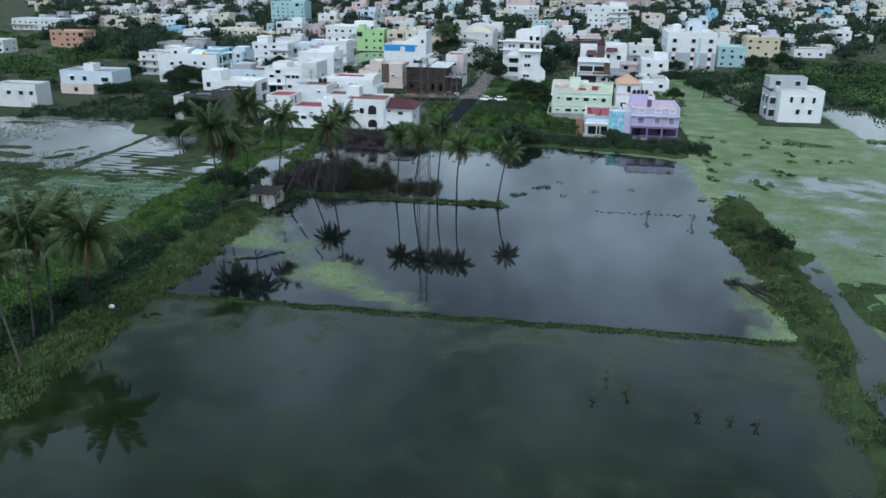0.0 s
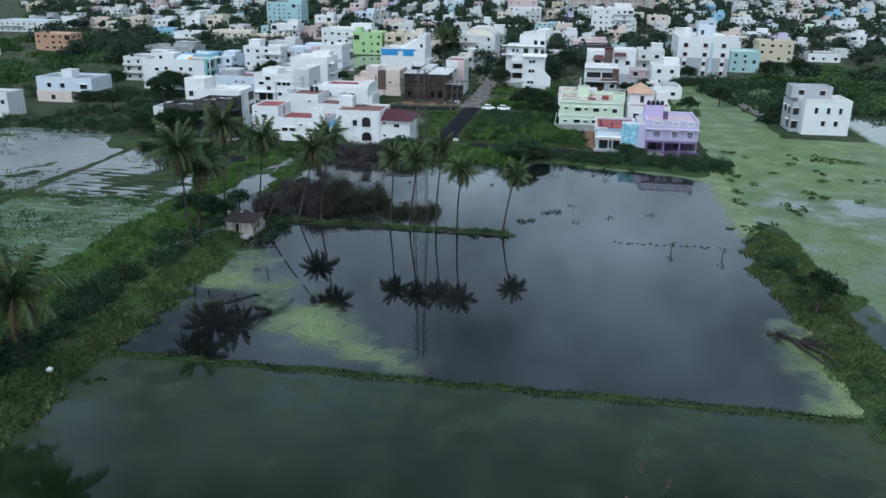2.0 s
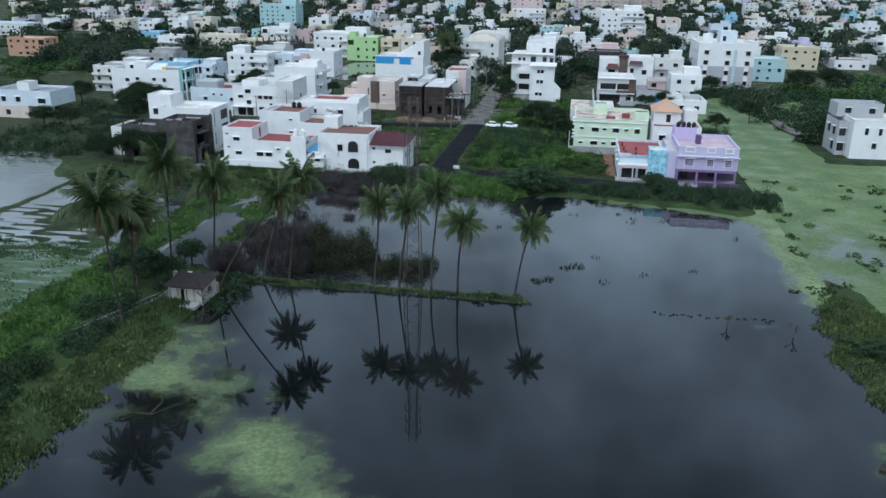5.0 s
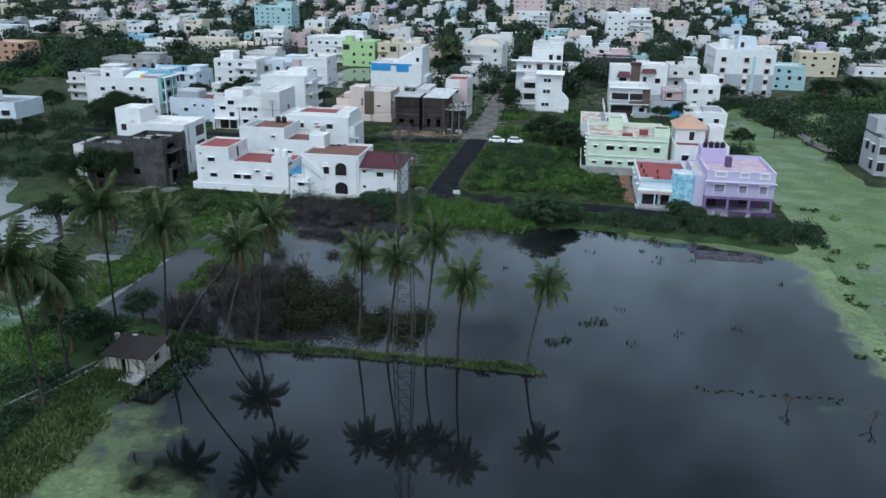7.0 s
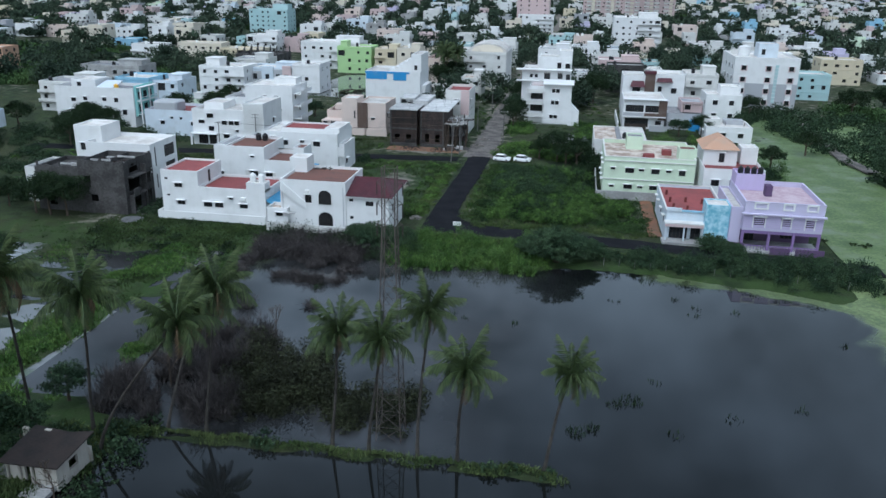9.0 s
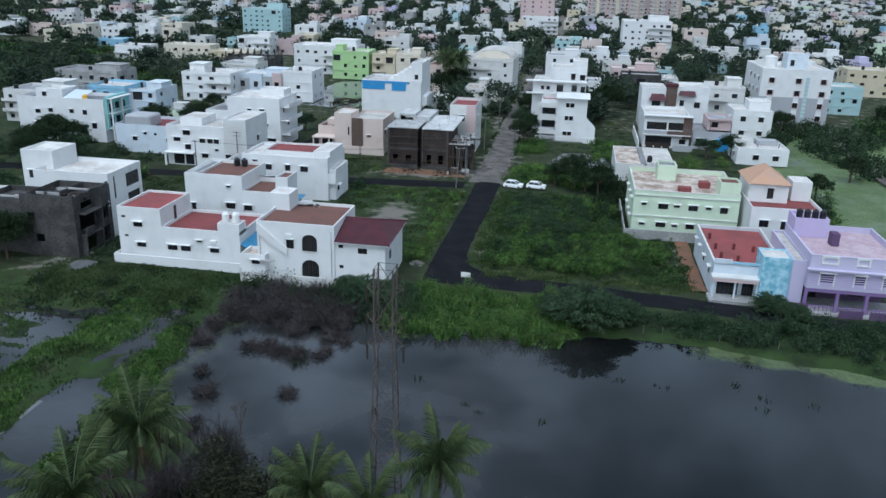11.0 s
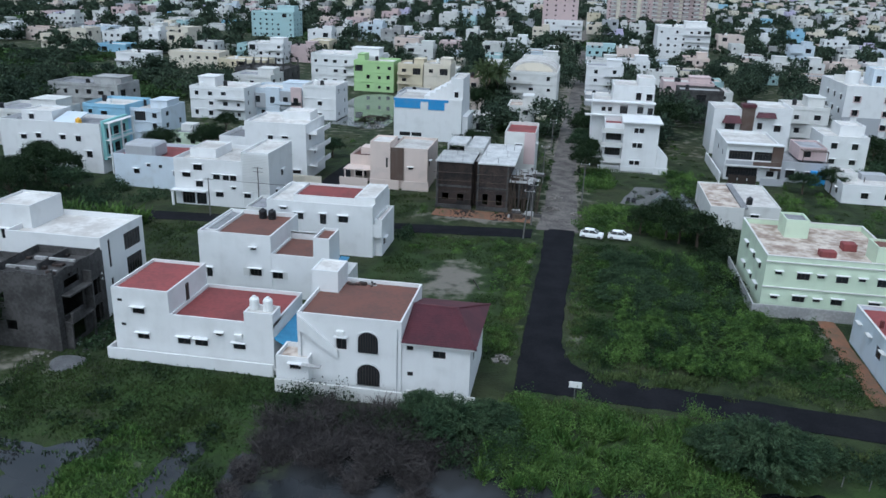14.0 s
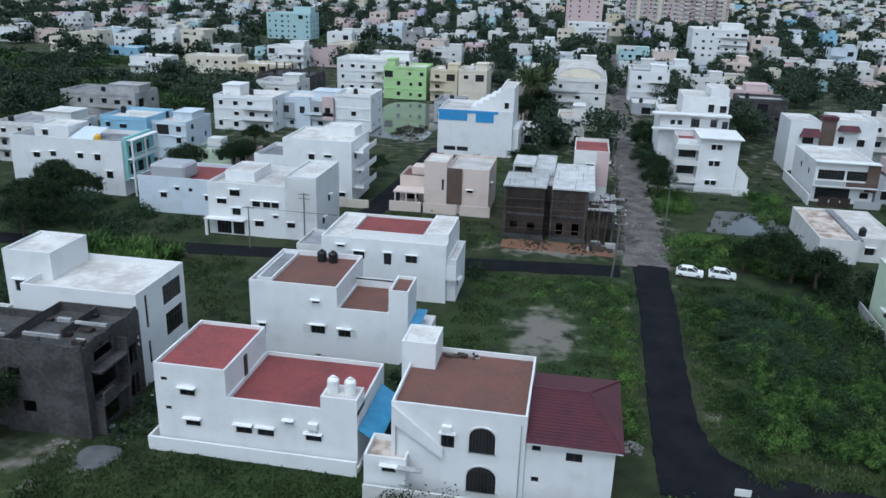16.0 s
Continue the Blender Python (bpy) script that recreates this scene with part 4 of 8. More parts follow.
for x in (-48.6, -46.6, -44.8):
    h.box("porch_column", x, x + 0.25, 277.7, 277.95, 0, 3.1, BEIGE)
for a, b in ((-49.2, -43.4), (-43.0, -37.0), (-36.4, -31.0)):
    h.part("compound_wall", bevel_box(a, b, 276.3, 276.5, 0, 1.9, 0.03), BEIGE)

h = House(-98, 300, "low green and pink house between taller ones")
h.block(-98.0, -90.0, 300, 307, 0, 3.6, PALEGREEN, GREYROOF, 0.4, S=[(-96.6, -95.4, 1.0, 2.2), (-93.0, -91.8, 1.0, 2.2)])
h.block(-89.98, -85.5, 301, 307, 0, 3.2, PINK, BROWNROOF, 0.3, S=[(-88.4, -87.2, 0.9, 2.1)])
h.box("roof_shed", -96.8, -93.6, 303.2, 306.4, 3.2, 4.9, WHITE2)

# brick building under construction
h = House(-27.6, 266.5, "half-built dark brick house with pale concrete slabs on top", category="unfinished house")
h.block(-27.7, -21.2, 266.5, 280, 0, 8.7, BRICK, PALECONC, 0.05, S=[(-23.8, -22.6, 1.6, 2.9), (-26.6, -25.4, 1.6, 2.9)], bare=True)
h.block(-19.9, -14.4, 266.5, 280, 0, 8.7, BRICK, PALECONC, 0.05, S=[(-19.1, -18.1, 1.2, 3.2), (-16.6, -15.5, 1.2, 3.2)], bare=True)
h.block(-21.18, -19.92, 269.5, 280, 0, 8.4, BRICK, CEMENT2, 0.05)
h.box("roof_slab", -27.95, -21.0, 266.2, 275.5, 8.72, 8.95, PALECONC)
h.box("roof_slab", -20.1, -13.4, 266.2, 284.0, 8.72, 8.95, PALECONC)
h.block(-27.3, -23.6, 275.6, 283, 8.4, 10.3, PALECONC, PALECONC, 0.05, S=[(-27.0, -24.0, 8.6, 9.9)], bare=True)
h.block(-23.58, -20.2, 275.6, 287, 8.4, 9.7, PALECONC, PALECONC, 0.05)
for x0, x1 in ((-27.8, -21.1), (-20.0, -14.3)):
    h.box("floor_beam", x0, x1, 266.34, 266.48, 4.1, 4.45, CEMENT)
    h.box("plinth", x0, x1, 266.2, 266.48, 0, 0.8, CEMENT)
    for z in (2.0, 5.4, 6.9):
        h.part("scaffold_rail", tube_vf([(x0 - 0.3, 265.9, z), (x1 + 0.3, 265.8, z + 0.15)], [0.06, 0.05], 5), BARK)
for x in (-27.5, -20.0, -14.6, -12.4, -10.2):
    h.box("column", x - 0.16, x + 0.16, 266.1, 266.4, 0, 8.7 if x < -14 else 6.0, CEMENT)
h.box("porch_slab", -14.3, -9.8, 266.0, 276, 5.8, 6.0, CEMENT2)
rs = random.Random(4)
for i in range(34):
    x, y = rs.uniform(-14.0, -8.8), rs.uniform(264.4, 268)
    h.part("scaffold_pole", tube_vf([(x, y, 0), (x + rs.uniform(-0.7, 0.7), y + rs.uniform(-0.4, 0.4), rs.uniform(4.5, 8.4))], [0.06, 0.05], 5), BARK)
for i in range(18):
    x, y = rs.uniform(-14.2, -9.4), rs.uniform(266.5, 275)
    h.part("stored_plank", bevel_box(x, x + rs.uniform(0.3, 2.4), y, y + rs.uniform(0.15, 0.5), 6.0, 6.06 + rs.uniform(0.05, 0.5), 0.02), rs.choice((BARK, BRICK, CEMENT2, CEMENT)))
    x, y = rs.uniform(-14.2, -9.4), rs.uniform(262.5, 265.6)
    h.part("stored_plank", bevel_box(x, x + rs.uniform(0.3, 2.0), y, y + rs.uniform(0.2, 0.7), 0.1, 0.3 + rs.uniform(0.1, 0.8), 0.02), rs.choice((BARK, BRICK, CEMENT2, CEMENT)))
for x in (-13.9, -12.0, -10.1):
    h.box("frame_column", x, x + 0.28, 270.0, 270.28, 0, 5.8, CEMENT)
    h.box("frame_column", x, x + 0.28, 275.4, 275.68, 0, 5.8, CEMENT)
h.box("frame_wall", -14.2, -10.0, 275.7, 275.9, 0, 4.2, BRICK)
h.box("floor_slab", -14.3, -9.8, 266.6, 276, 2.9, 3.05, CEMENT)
for i in range(14):
    x, z, y = rs.uniform(-27.2, -14.6), 8.9, 266.6 + rs.choice((0.0, 6.0, 12.0))
    h.part("starter_bar", tube_vf([(x, y, z), (x + 0.05, y, z + 1.3)], [0.04, 0.03], 5), STEEL)
h = House(-17.2, 285, "small pink and white house with a red terrace")
h.block(-17.2, -11.0, 285, 297, 0, 11.4, WHITE2, REDROOF, 0.7, S=[(-15, -13.6, 7.6, 9.0)], E=[(287, 288.4, 7.4, 8.8)])
h.box("pink_band", -13.2, -10.98, 284.95, 284.99, 5, 11.3, PINK)

h = House(-49.5, 325.4, "white building with a bright blue band along its roof")
h.block(-49.5, -32.0, 325.4, 340, 0, 10.8, WHITE, WHITEROOF, 0.7, S=[(-48.0, -45.2, 1.0, 2.0), (-44.8, -42.2, 1.0, 2.0)], shade=False)
h.block(-35.2, -32.02, 327, 339, 10.2, 16.0, WHITE, WHITEROOF, 0.4, S=[(-34.2, -33.2, 11.2, 12.6)])
for i in range(5):
    h.box("stair_parapet", -42.4 + 1.44 * i, -40.96 + 1.44 * i, 329, 338.6, 10.1, 11.0 + 0.85 * i, WHITE)
h.part("blue_band", join_vf([box_vf(-49.6, -35.4, 325.28, 325.38, 10.0, 10.6), box_vf(-49.3, -42.6, 325.30, 325.38, 8.2, 10.0), box_vf(-40.6, -36.4, 325.30, 325.38, 8.0, 10.0)]), BLUE)
h.part("stair_wall", box_vf(-31.98, -30.6, 327, 338, 0, 6.5), WHITE)

h = House(-121, 272, "long white building with teal balconies at its corner")
h.block(-120.5, -98.0, 272, 282, 0, 10.2, WHITE, GREYROOF, 0.8, S=[(-107, -105.8, 6.6, 7.6), (-103.6, -102.4, 6.4, 7.6), (-112.5, -111.3, 6.6, 7.6), (-107.6, -106.2, 3.4, 4.6), (-101.5, -100.2, 3.2, 4.6), (-116, -114.6, 6.2, 7.2), (-116.6, -115, 3.0, 4.2), (-112, -110.6, 0.8, 2.0), (-104, -102.6, 0.8, 2.0)])
h.box("balcony_face", -97.98, -97.3, 272.5, 281.5, 2.8, 10.8, TEAL, "teal painted balcony front")
for y in (273.2, 275.8, 278.4):
    for z in (3.9, 7.2):
        h.box("balcony_opening", -97.28, -97.2, y, y + 1.7, z, z + 2.0, GLASS)
for z in (3.3, 6.8, 10.3):
    h.box("balcony_slab", -97.2, -96.0, 272.4, 281.6, z, z + 0.16, WHITE)
for y in (272.4, 276.9, 281.3):
    h.box("balcony_column", -96.3, -96.02, y, y + 0.28, 0, 10.3, WHITE)
for z in (3.46, 6.96):
    h.box("balcony_rail", -96.2, -96.06, 272.7, 281.3, z + 0.8, z + 0.92, WHITE)
    for k in range(12):
        h.box("baluster", -96.16, -96.1, 273.0 + 0.7 * k, 273.06 + 0.7 * k, z, z + 0.8, TEAL)
h.block(-117, -110, 274.5, 281, 9.6, 11.8, WHITE, WHITEROOF, 0.4, S=[(-115.4, -114.2, 9.9, 11.0)])
h.part("roof_sheet", ([(-109.4, 272.6, 9.7), (-104.6, 272.6, 9.7), (-104.6, 279, 11.2), (-109.4, 279, 11.2), (-109.4, 272.6, 9.6), (-104.6, 272.6, 9.6), (-104.6, 279, 11.1), (-109.4, 279, 11.1)], [(0, 1, 2, 3), (4, 7, 6, 5), (0, 4, 5, 1), (1, 5, 6, 2), (2, 6, 7, 3), (3, 7, 4, 0)]), PALEBLUE, "pale blue sheet lean-to roof")
water_tank(-103.4, 273.4, 9.42, YELLOWTANK, 0.6, 1.3)

# east of the main road
h = House(2.4, 306, "white stepped house with balconies facing the lane")
h.block(7.3, 15.0, 306, 316, 0, 11.0, WHITE, WHITEROOF, 0.5, S=[(9.6, 10.5, 8.8, 9.9), (10.7, 11.7, 8.8, 9.9), (9.5, 10.4, 5.5, 6.6), (10.6, 11.6, 5.5, 6.6), (9.2, 10.2, 1.6, 2.6), (10.4, 11.4, 1.6, 2.6)])
h.box("roof_canopy", 7.0, 15.6, 305.2, 316, 11.0, 11.25, WHITE)
h.block(3.2, 7.28, 307.8, 316, 0, 10.4, WHITE, REDROOF, 0.9, S=[(3.6, 7.0, 6.6, 8.6), (3.6, 7.0, 3.2, 5.2)], shade=False)
for z in (1.9, 5.4, 8.6):
    h.box("balcony_slab", 2.6, 7.28, 305.4, 307.78, z, z + 0.18, WHITE)
    h.box("balcony_wall", 2.6, 7.28, 305.4, 305.52, z + 0.18, z + 1.1, WHITE2)
    h.box("balcony_side", 2.6, 2.72, 305.52, 307.78, z + 0.18, z + 1.1, WHITE2)
h.part("side_stair", ([(15.02, 305.6, 0), (17.4, 305.6, 0), (17.4, 305.6, 3.6), (15.02, 305.6, 6.0), (15.02, 309, 0), (17.4, 309, 0), (17.4, 309, 3.6), (15.02, 309, 6.0)], [(0, 1, 2, 3), (4, 7, 6, 5), (0, 3, 7, 4), (1, 5, 6, 2), (2, 6, 7, 3)]), WHITE)
h.part("railing", join_vf([box_vf(2.4 + 0.5 * i, 2.5 + 0.5 * i, 304.4, 304.5, 0, 1.4) for i in range(24)] + [box_vf(2.2, 14.4, 304.38, 304.52, 1.35, 1.5)]), WHITE)
h.box("railing_wall", 14.42, 17.6, 304.36, 304.56, 0, 1.6, WHITE)
h = House(-1, 318, "tall white house with jutting flat roofs")
h.block(0.2, 14.4, 318, 332, 0, 13.6, WHITE, WHITEROOF, 0.7, S=[(2.4, 3.3, 11.4, 12.4), (3.9, 4.8, 11.4, 12.4), (6.6, 8.4, 11.0, 13.0), (10.6, 12.0, 11.2, 13.0), (13.0, 14.2, 11.0, 12.6)])
h.box("roof_canopy", -1.6, 14.6, 316.6, 319.0, 13.6, 13.9, WHITE)
h.box("roof_canopy", -1.4, 9.4, 316.6, 318.0, 10.4, 10.7, WHITE)
h.block(4.8, 14.42, 321, 331.8, 13.2, 17.2, WHITE, WHITEROOF, 0.4, S=[(10.2, 11.4, 13.9, 15.6), (12.6, 14.0, 13.9, 15.4)])
h.block(10.6, 14.44, 323, 331.6, 17.0, 18.8, WHITE, WHITEROOF, 0.2)

h = House(29.4, 305, "white two-storey house with a dark slatted balcony")
h.block(29.5, 40.8, 305, 322, 0, 8.0, WHITE, WHITEROOF, 0.6, S=[(30.1, 35.0, 4.6, 6.5), (35.4, 40.2, 4.6, 6.5), (30.1, 36.5, 0.5, 2.9), (38.4, 40.0, 1.2, 2.4)], W=[(309, 310.2, 4.6, 5.8), (315, 316.2, 4.6, 5.8)], shade=False)
h.box("balcony_slab", 29.3, 41.0, 303.6, 305.0, 3.4, 3.7, WHITE)
h.box("balcony_glass", 29.4, 35.0, 303.65, 303.75, 3.7, 4.6, GREYWALL)
h.box("balcony_panel", 35.1, 40.9, 303.65, 303.75, 3.7, 4.6, BROWNPANEL)
h.box("side_screen", 39.0, 41.2, 304.6, 304.98, 2.6, 7.9, BROWNPANEL)
h.box("roof_canopy", 29.2, 41.2, 304.2, 306.5, 8.0, 8.2, WHITE)
for i in range(3):
    h.box("gate_leaf", 30.0 + 2.0 * i, 31.8 + 2.0 * i, 301.5, 301.6, 0, 1.9, DARKFRAME)
h.box("compound_wall", 28.1, 28.35, 301.6, 323, 0, 2.2, WHITE)
h.box("compound_wall", 36.6, 41.4, 301.5, 301.7, 0, 1.5, GREYWALL)
h = House(41.4, 306, "grey and white house with a dark pergola over its terrace")
h.block(41.6, 51.2, 306, 318, 0, 4.6, GREYWALL, GREYROOF, 0.6, S=[(42.6, 44.4, 1.0, 2.8), (46.6, 48.2, 1.0, 2.6)])
h.block(45.5, 51.2, 309, 318, 4.5, 7.4, PINK, GREYROOF, 0.4, S=[(46.4, 48.0, 5.2, 6.6)])
for i in range(9):
    h.box("pergola_beam", 45.7 + 0.62 * i, 45.85 + 0.62 * i, 306.2, 309.0, 6.9, 7.1, BROWNPANEL)
for x in (45.7, 50.7):
    h.box("pergola_post", x, x + 0.16, 306.3, 306.46, 4.6, 6.9, BROWNPANEL)
h.box("blue_tarp", 47.6, 50.6, 304.6, 305.9, 0, 3.0, BLUE)
h = House(30, 332, "white and maroon house with small tiled hoods")
h.block(30.2, 36.8, 332, 343, 0, 11.5, WHITE, WHITEROOF, 0.7, S=[(33.2, 35.6, 6.4, 7.9)], shade=False)
h.part("hood", ([(32.4, 330.8, 8.1), (37.0, 330.8, 8.1), (36.4, 332, 9.9), (33.0, 332, 9.9), (32.4, 332, 8.1), (37.0, 332, 8.1)], [(0, 1, 2, 3), (0, 3, 4), (1, 5, 2), (0, 4, 5, 1)]), MAROON, "maroon tiled hood")
h.box("stair_panel", 36.82, 39.8, 331.6, 334, 1, 12.0, BROWNPANEL)
h.box("panel_cap", 36.6, 40.0, 331.4, 334.4, 12.0, 12.8, MAROON)
h.block(39.82, 48.6, 332, 343, 0, 12.2, WHITE, WHITEROOF, 0.7, S=[(40.8, 42.0, 6.8, 8.4), (44.8, 46.4, 6.4, 8.0)])
h.part("hood", ([(40.2, 330.8, 9.8), (45.0, 330.8, 9.8), (44.6, 332, 11.0), (40.6, 332, 11.0), (40.2, 332, 9.8), (45.0, 332, 9.8)], [(0, 1, 2, 3), (0, 3, 4), (1, 5, 2), (0, 4, 5, 1)]), MAROON, "maroon tiled hood")
h = House(54, 321, "white two-storey house beside a green swamp")
h.block(54.0, 64.2, 323, 334, 0, 7.8, WHITE, WHITEROOF, 0.6, S=[(56, 57.4, 4.8, 6.2), (60.6, 62.0, 4.8, 6.2), (56, 57.4, 1.2, 2.4), (60.6, 62.0, 1.2, 2.4)], W=[(325, 326.4, 4.6, 5.8)])
h.block(58.5, 64.1, 327, 333.9, 7.2, 9.8, WHITE, WHITEROOF, 0.4)
h = House(50, 291, "low white house with a cluttered flat roof by the swamp")
h.block(50.0, 61.5, 291, 302, 0, 3.9, WHITE, WHITEROOF, 0.6, S=[(53.6, 55.0, 1.2, 2.4), (58.0, 59.4, 1.2, 2.4)], W=[(294, 295.4, 1.2, 2.4)])
h.block(50.1, 54.2, 296.5, 301.9, 3.3, 5.0, WHITE2, WHITEROOF, 0.3)
h.box("roof_shed", 55.6, 60.4, 298.4, 301.4, 3.3, 4.5, GREYWALL)
for x in (55.4, 60.2):
    h.box("shed_post", x, x + 0.14, 296.2, 296.34, 3.3, 4.4, DARKFRAME)
h = House(21.2, 267, "low white house with a broad flat roof")
h.block(21.2, 27.0, 267, 285, 0, 3.9, WHITE2, STAINROOF, 0.3)
h.block(27.02, 33.4, 268.8, 285, 0, 3.9, WHITE2, WHITEROOF, 0.3, S=[(28.5, 29.9, 1.2, 2.4)])
h.box("roof_channel", 26.5, 27.6, 267.5, 284.6, 3.62, 3.95, GREYROOF)
water_tank(28.4, 271, 3.62, BLACKTANK)

h = House(22.5, 229.4, "pale green two-storey house with a stained terrace")
GH = [(26.5, 28.1, 5.0, 6.0), (31.3, 32.8, 5.0, 6.0), (36.3, 37.5, 4.9, 6.0), (23.8, 24.6, 5.5, 6.0), (29.0, 29.9, 5.4, 5.9), (34.0, 34.9, 5.4, 5.9), (26.4, 28.0, 1.9, 2.8), (31.2, 32.6, 1.9, 2.8), (23.7, 24.6, 2.1, 2.6), (29.0, 29.9, 2.1, 2.6), (35.8, 37.2, 1.9, 2.8)]
h.block(22.5, 39.2, 229.4, 246.5, 0, 8.0, PALEGREEN, STAINROOF, 0.75, S=GH, W=[(232, 233.4, 5.0, 6.0), (236, 237.4, 5.0, 6.0), (240.5, 241.9, 5.0, 6.0), (232, 233.4, 1.9, 2.9), (236, 237.4, 1.9, 2.9), (240.5, 241.9, 1.9, 2.9)], trim=WHITE2)
h.block(27.0, 30.2, 240.5, 244.5, 7.2, 9.9, PALEGREEN, GREYROOF, 0.3)
h.block(36.2, 39.4, 231.2, 235, 7.2, 9.7, PALEGREEN, BROWNROOF, 0.3)
h.box("roof_tank_box", 29.8, 31.9, 232.6, 233.9, 7.25, 8.1, REDROOF, r=0.08)
h.box("roof_tank_box", 33.6, 35.4, 236.0, 237.6, 7.25, 8.3, REDROOF, r=0.08)
h.part("compound_wall", bevel_box(21.3, 41, 228.0, 228.2, 0, 1.7, 0.03), CEMENT2)
h.part("compound_wall", bevel_box(21.3, 21.5, 228.2, 247, 0, 1.7, 0.03), CEMENT2)
h.part("cornice", join_vf([box_vf(22.4, 39.3, 229.2, 229.38, 3.7, 3.85), box_vf(22.4, 39.3, 229.2, 229.38, 7.2, 7.35)]), WHITE2)
h = House(31.8, 204.6, "single-storey shop with a red terrace and a blue stone-clad corner")
h.block(31.9, 41.2, 205.2, 222.5, 0, 4.9, PALEBLUE, REDROOF, 0.45, S=[(32.6, 35.4, 0.3, 3.0), (35.9, 37.4, 0.3, 3.0)], W=[(208, 209.6, 2.0, 3.4), (213, 214.6, 2.0, 3.4)], shade=False, trim=WHITE2)
h.block(37.7, 41.3, 203.6, 207.6, 0, 6.7, STONEBLUE, WHITEROOF, 0.2)
h.box("porch_slab", 31.6, 37.68, 203.6, 205.2, 3.2, 3.4, WHITE2)
h.box("front_parapet", 31.9, 34.2, 205.0, 205.19, 4.9, 5.5, PALEBLUE)
h.box("front_parapet", 34.2, 37.6, 205.0, 205.19, 4.9, 5.2, SKYBLUE)
h.box("porch_beam", 31.7, 37.6, 203.62, 203.8, 2.75, 3.19, PINK)
for y in (207, 211.5, 216, 219.5):
    h.box("wall_hood", 31.4, 31.89, y, y + 1.4, 3.5, 3.6, WHITE2)
for x in (31.8, 34.6, 37.4):
    h.box("porch_column", x, x + 0.22, 203.7, 203.95, 0, 3.2, PALEBLUE)
h.box("porch_floor", 31.4, 41.5, 202.6, 205.2, 0, 0.45, CEMENT2)
rs = random.Random(2)
for i in range(7):
    x, y = 33 + (i % 3) * 2.6 + rs.uniform(-0.3, 0.3), 208 + (i // 3) * 4.6 + rs.uniform(-0.6, 0.6)
    h.box("column_stub", x - 0.18, x + 0.18, y - 0.18, y + 0.18, 4.4, 5.3, surface("dark_red_stub", (0.16, 0.035, 0.03), (0.1, 0.03, 0.03)) if i == 0 else bpy.data.materials["dark_red_stub"])

PORCHVIOLET = paint("porch_violet_paint", (0.22, 0.14, 0.32), amount=0.3)
PINKROOF = surface("faded_pink_terrace", (0.50, 0.40, 0.44), (0.40, 0.29, 0.33), big=0.5, fine=2.0, bump=0.15)
h = House(43.0, 202, "lavender two-storey house with an open violet car porch")
h.block(43.0, 54.6, 202.0, 216, 3.5, 8.0, LAVENDER, PINKROOF, 0.75, S=[(44.5, 46.3, 4.3, 5.7), (48.6, 50.0, 4.3, 5.7), (52.0, 53.4, 4.3, 5.7)], W=[(205, 206.3, 4.5, 5.8), (209, 210.3, 4.5, 5.8)], trim=LAVENDER)
# set-back ground storey, with the porch's shade put into its colour
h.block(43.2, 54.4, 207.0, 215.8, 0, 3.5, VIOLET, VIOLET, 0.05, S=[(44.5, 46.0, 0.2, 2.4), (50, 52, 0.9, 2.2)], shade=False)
for x in (43.0, 46.9, 50.5, 54.2):
    h.box("porch_column", x, x + 0.4, 202.05, 202.45, 0, 3.5, PORCHVIOLET, r=0.03)
for a, b in ((43.4, 46.9), (47.3, 50.5), (50.9, 54.2)):
    h.box("porch_beam", a, b, 202.08, 202.4, 3.0, 3.48, PORCHVIOLET)
    h.box("porch_rail", a, b, 202.15, 202.28, 0.95, 1.08, PORCHVIOLET)
    for k in range(7):
        u = a + (b - a) * (k + 0.5) / 7
        h.box("baluster", u - 0.05, u + 0.05, 202.17, 202.26, 0.35, 0.95, PORCHVIOLET)
for i in range(7):
    h.box("stone_band", 42.96, 54.64, 201.93, 201.99, 4.0 + 0.3 * i, 4.14 + 0.3 * i, PURPLE)
h.box("cornice", 42.7, 54.9, 201.5, 202.2, 6.05, 6.25, LAVENDER)
for u0, u1 in ((44.3, 46.4), (48.5, 50.2), (51.9, 53.6)):
    for q in ((u0, u1, 6.9, 7.1), (u0, u1, 7.8, 8.05), (u0, u0 + 0.25, 7.1, 7.8), (u1 - 0.25, u1, 7.1, 7.8)):
        h.box("parapet_moulding", q[0], q[1], 201.85, 201.98, q[2], q[3], WHITE)
    h.box("window_jamb", u0 + 0.05, u0 + 0.2, 201.85, 201.98, 4.0, 5.9, WHITE)
    h.box("window_jamb", u1 - 0.25, u1 - 0.1, 201.85, 201.98, 4.0, 5.9, WHITE)
h.block(41.3, 42.98, 203, 216, 0, 6.8, LAVENDER, WHITEROOF, 0.3, W=[(205, 206.2, 4.2, 5.6)])
h.block(43.1, 47.6, 212, 215.9, 7.3, 10.0, PURPLE, PURPLE, 0.4)
h.box("stair_hood", 47.2, 48.2, 208.6, 210.2, 7.3, 9.0, VIOLET)
h.part("porch_floor", box_vf(42.6, 55.0, 201.2, 207.0, 0, 0.35), CEMENT2)
h.part("gate_wall", bevel_box(41.0, 43.4, 200.9, 201.1, 0, 1.7, 0.03), VIOLET)
h.part("gate_wall", bevel_box(47.3, 50.2, 200.9, 201.1, 0, 1.2, 0.03), VIOLET)
h.part("gate_wall", bevel_box(51, 55.2, 200.9, 201.1, 0, 1.2, 0.03), VIOLET)
for i in range(4):
    water_tank(44.0 + 1.05 * i, 213.8, 9.65, BLACKTANK, 0.45, 0.95)
h = House(40, 224, "white house with an orange hipped roof room")
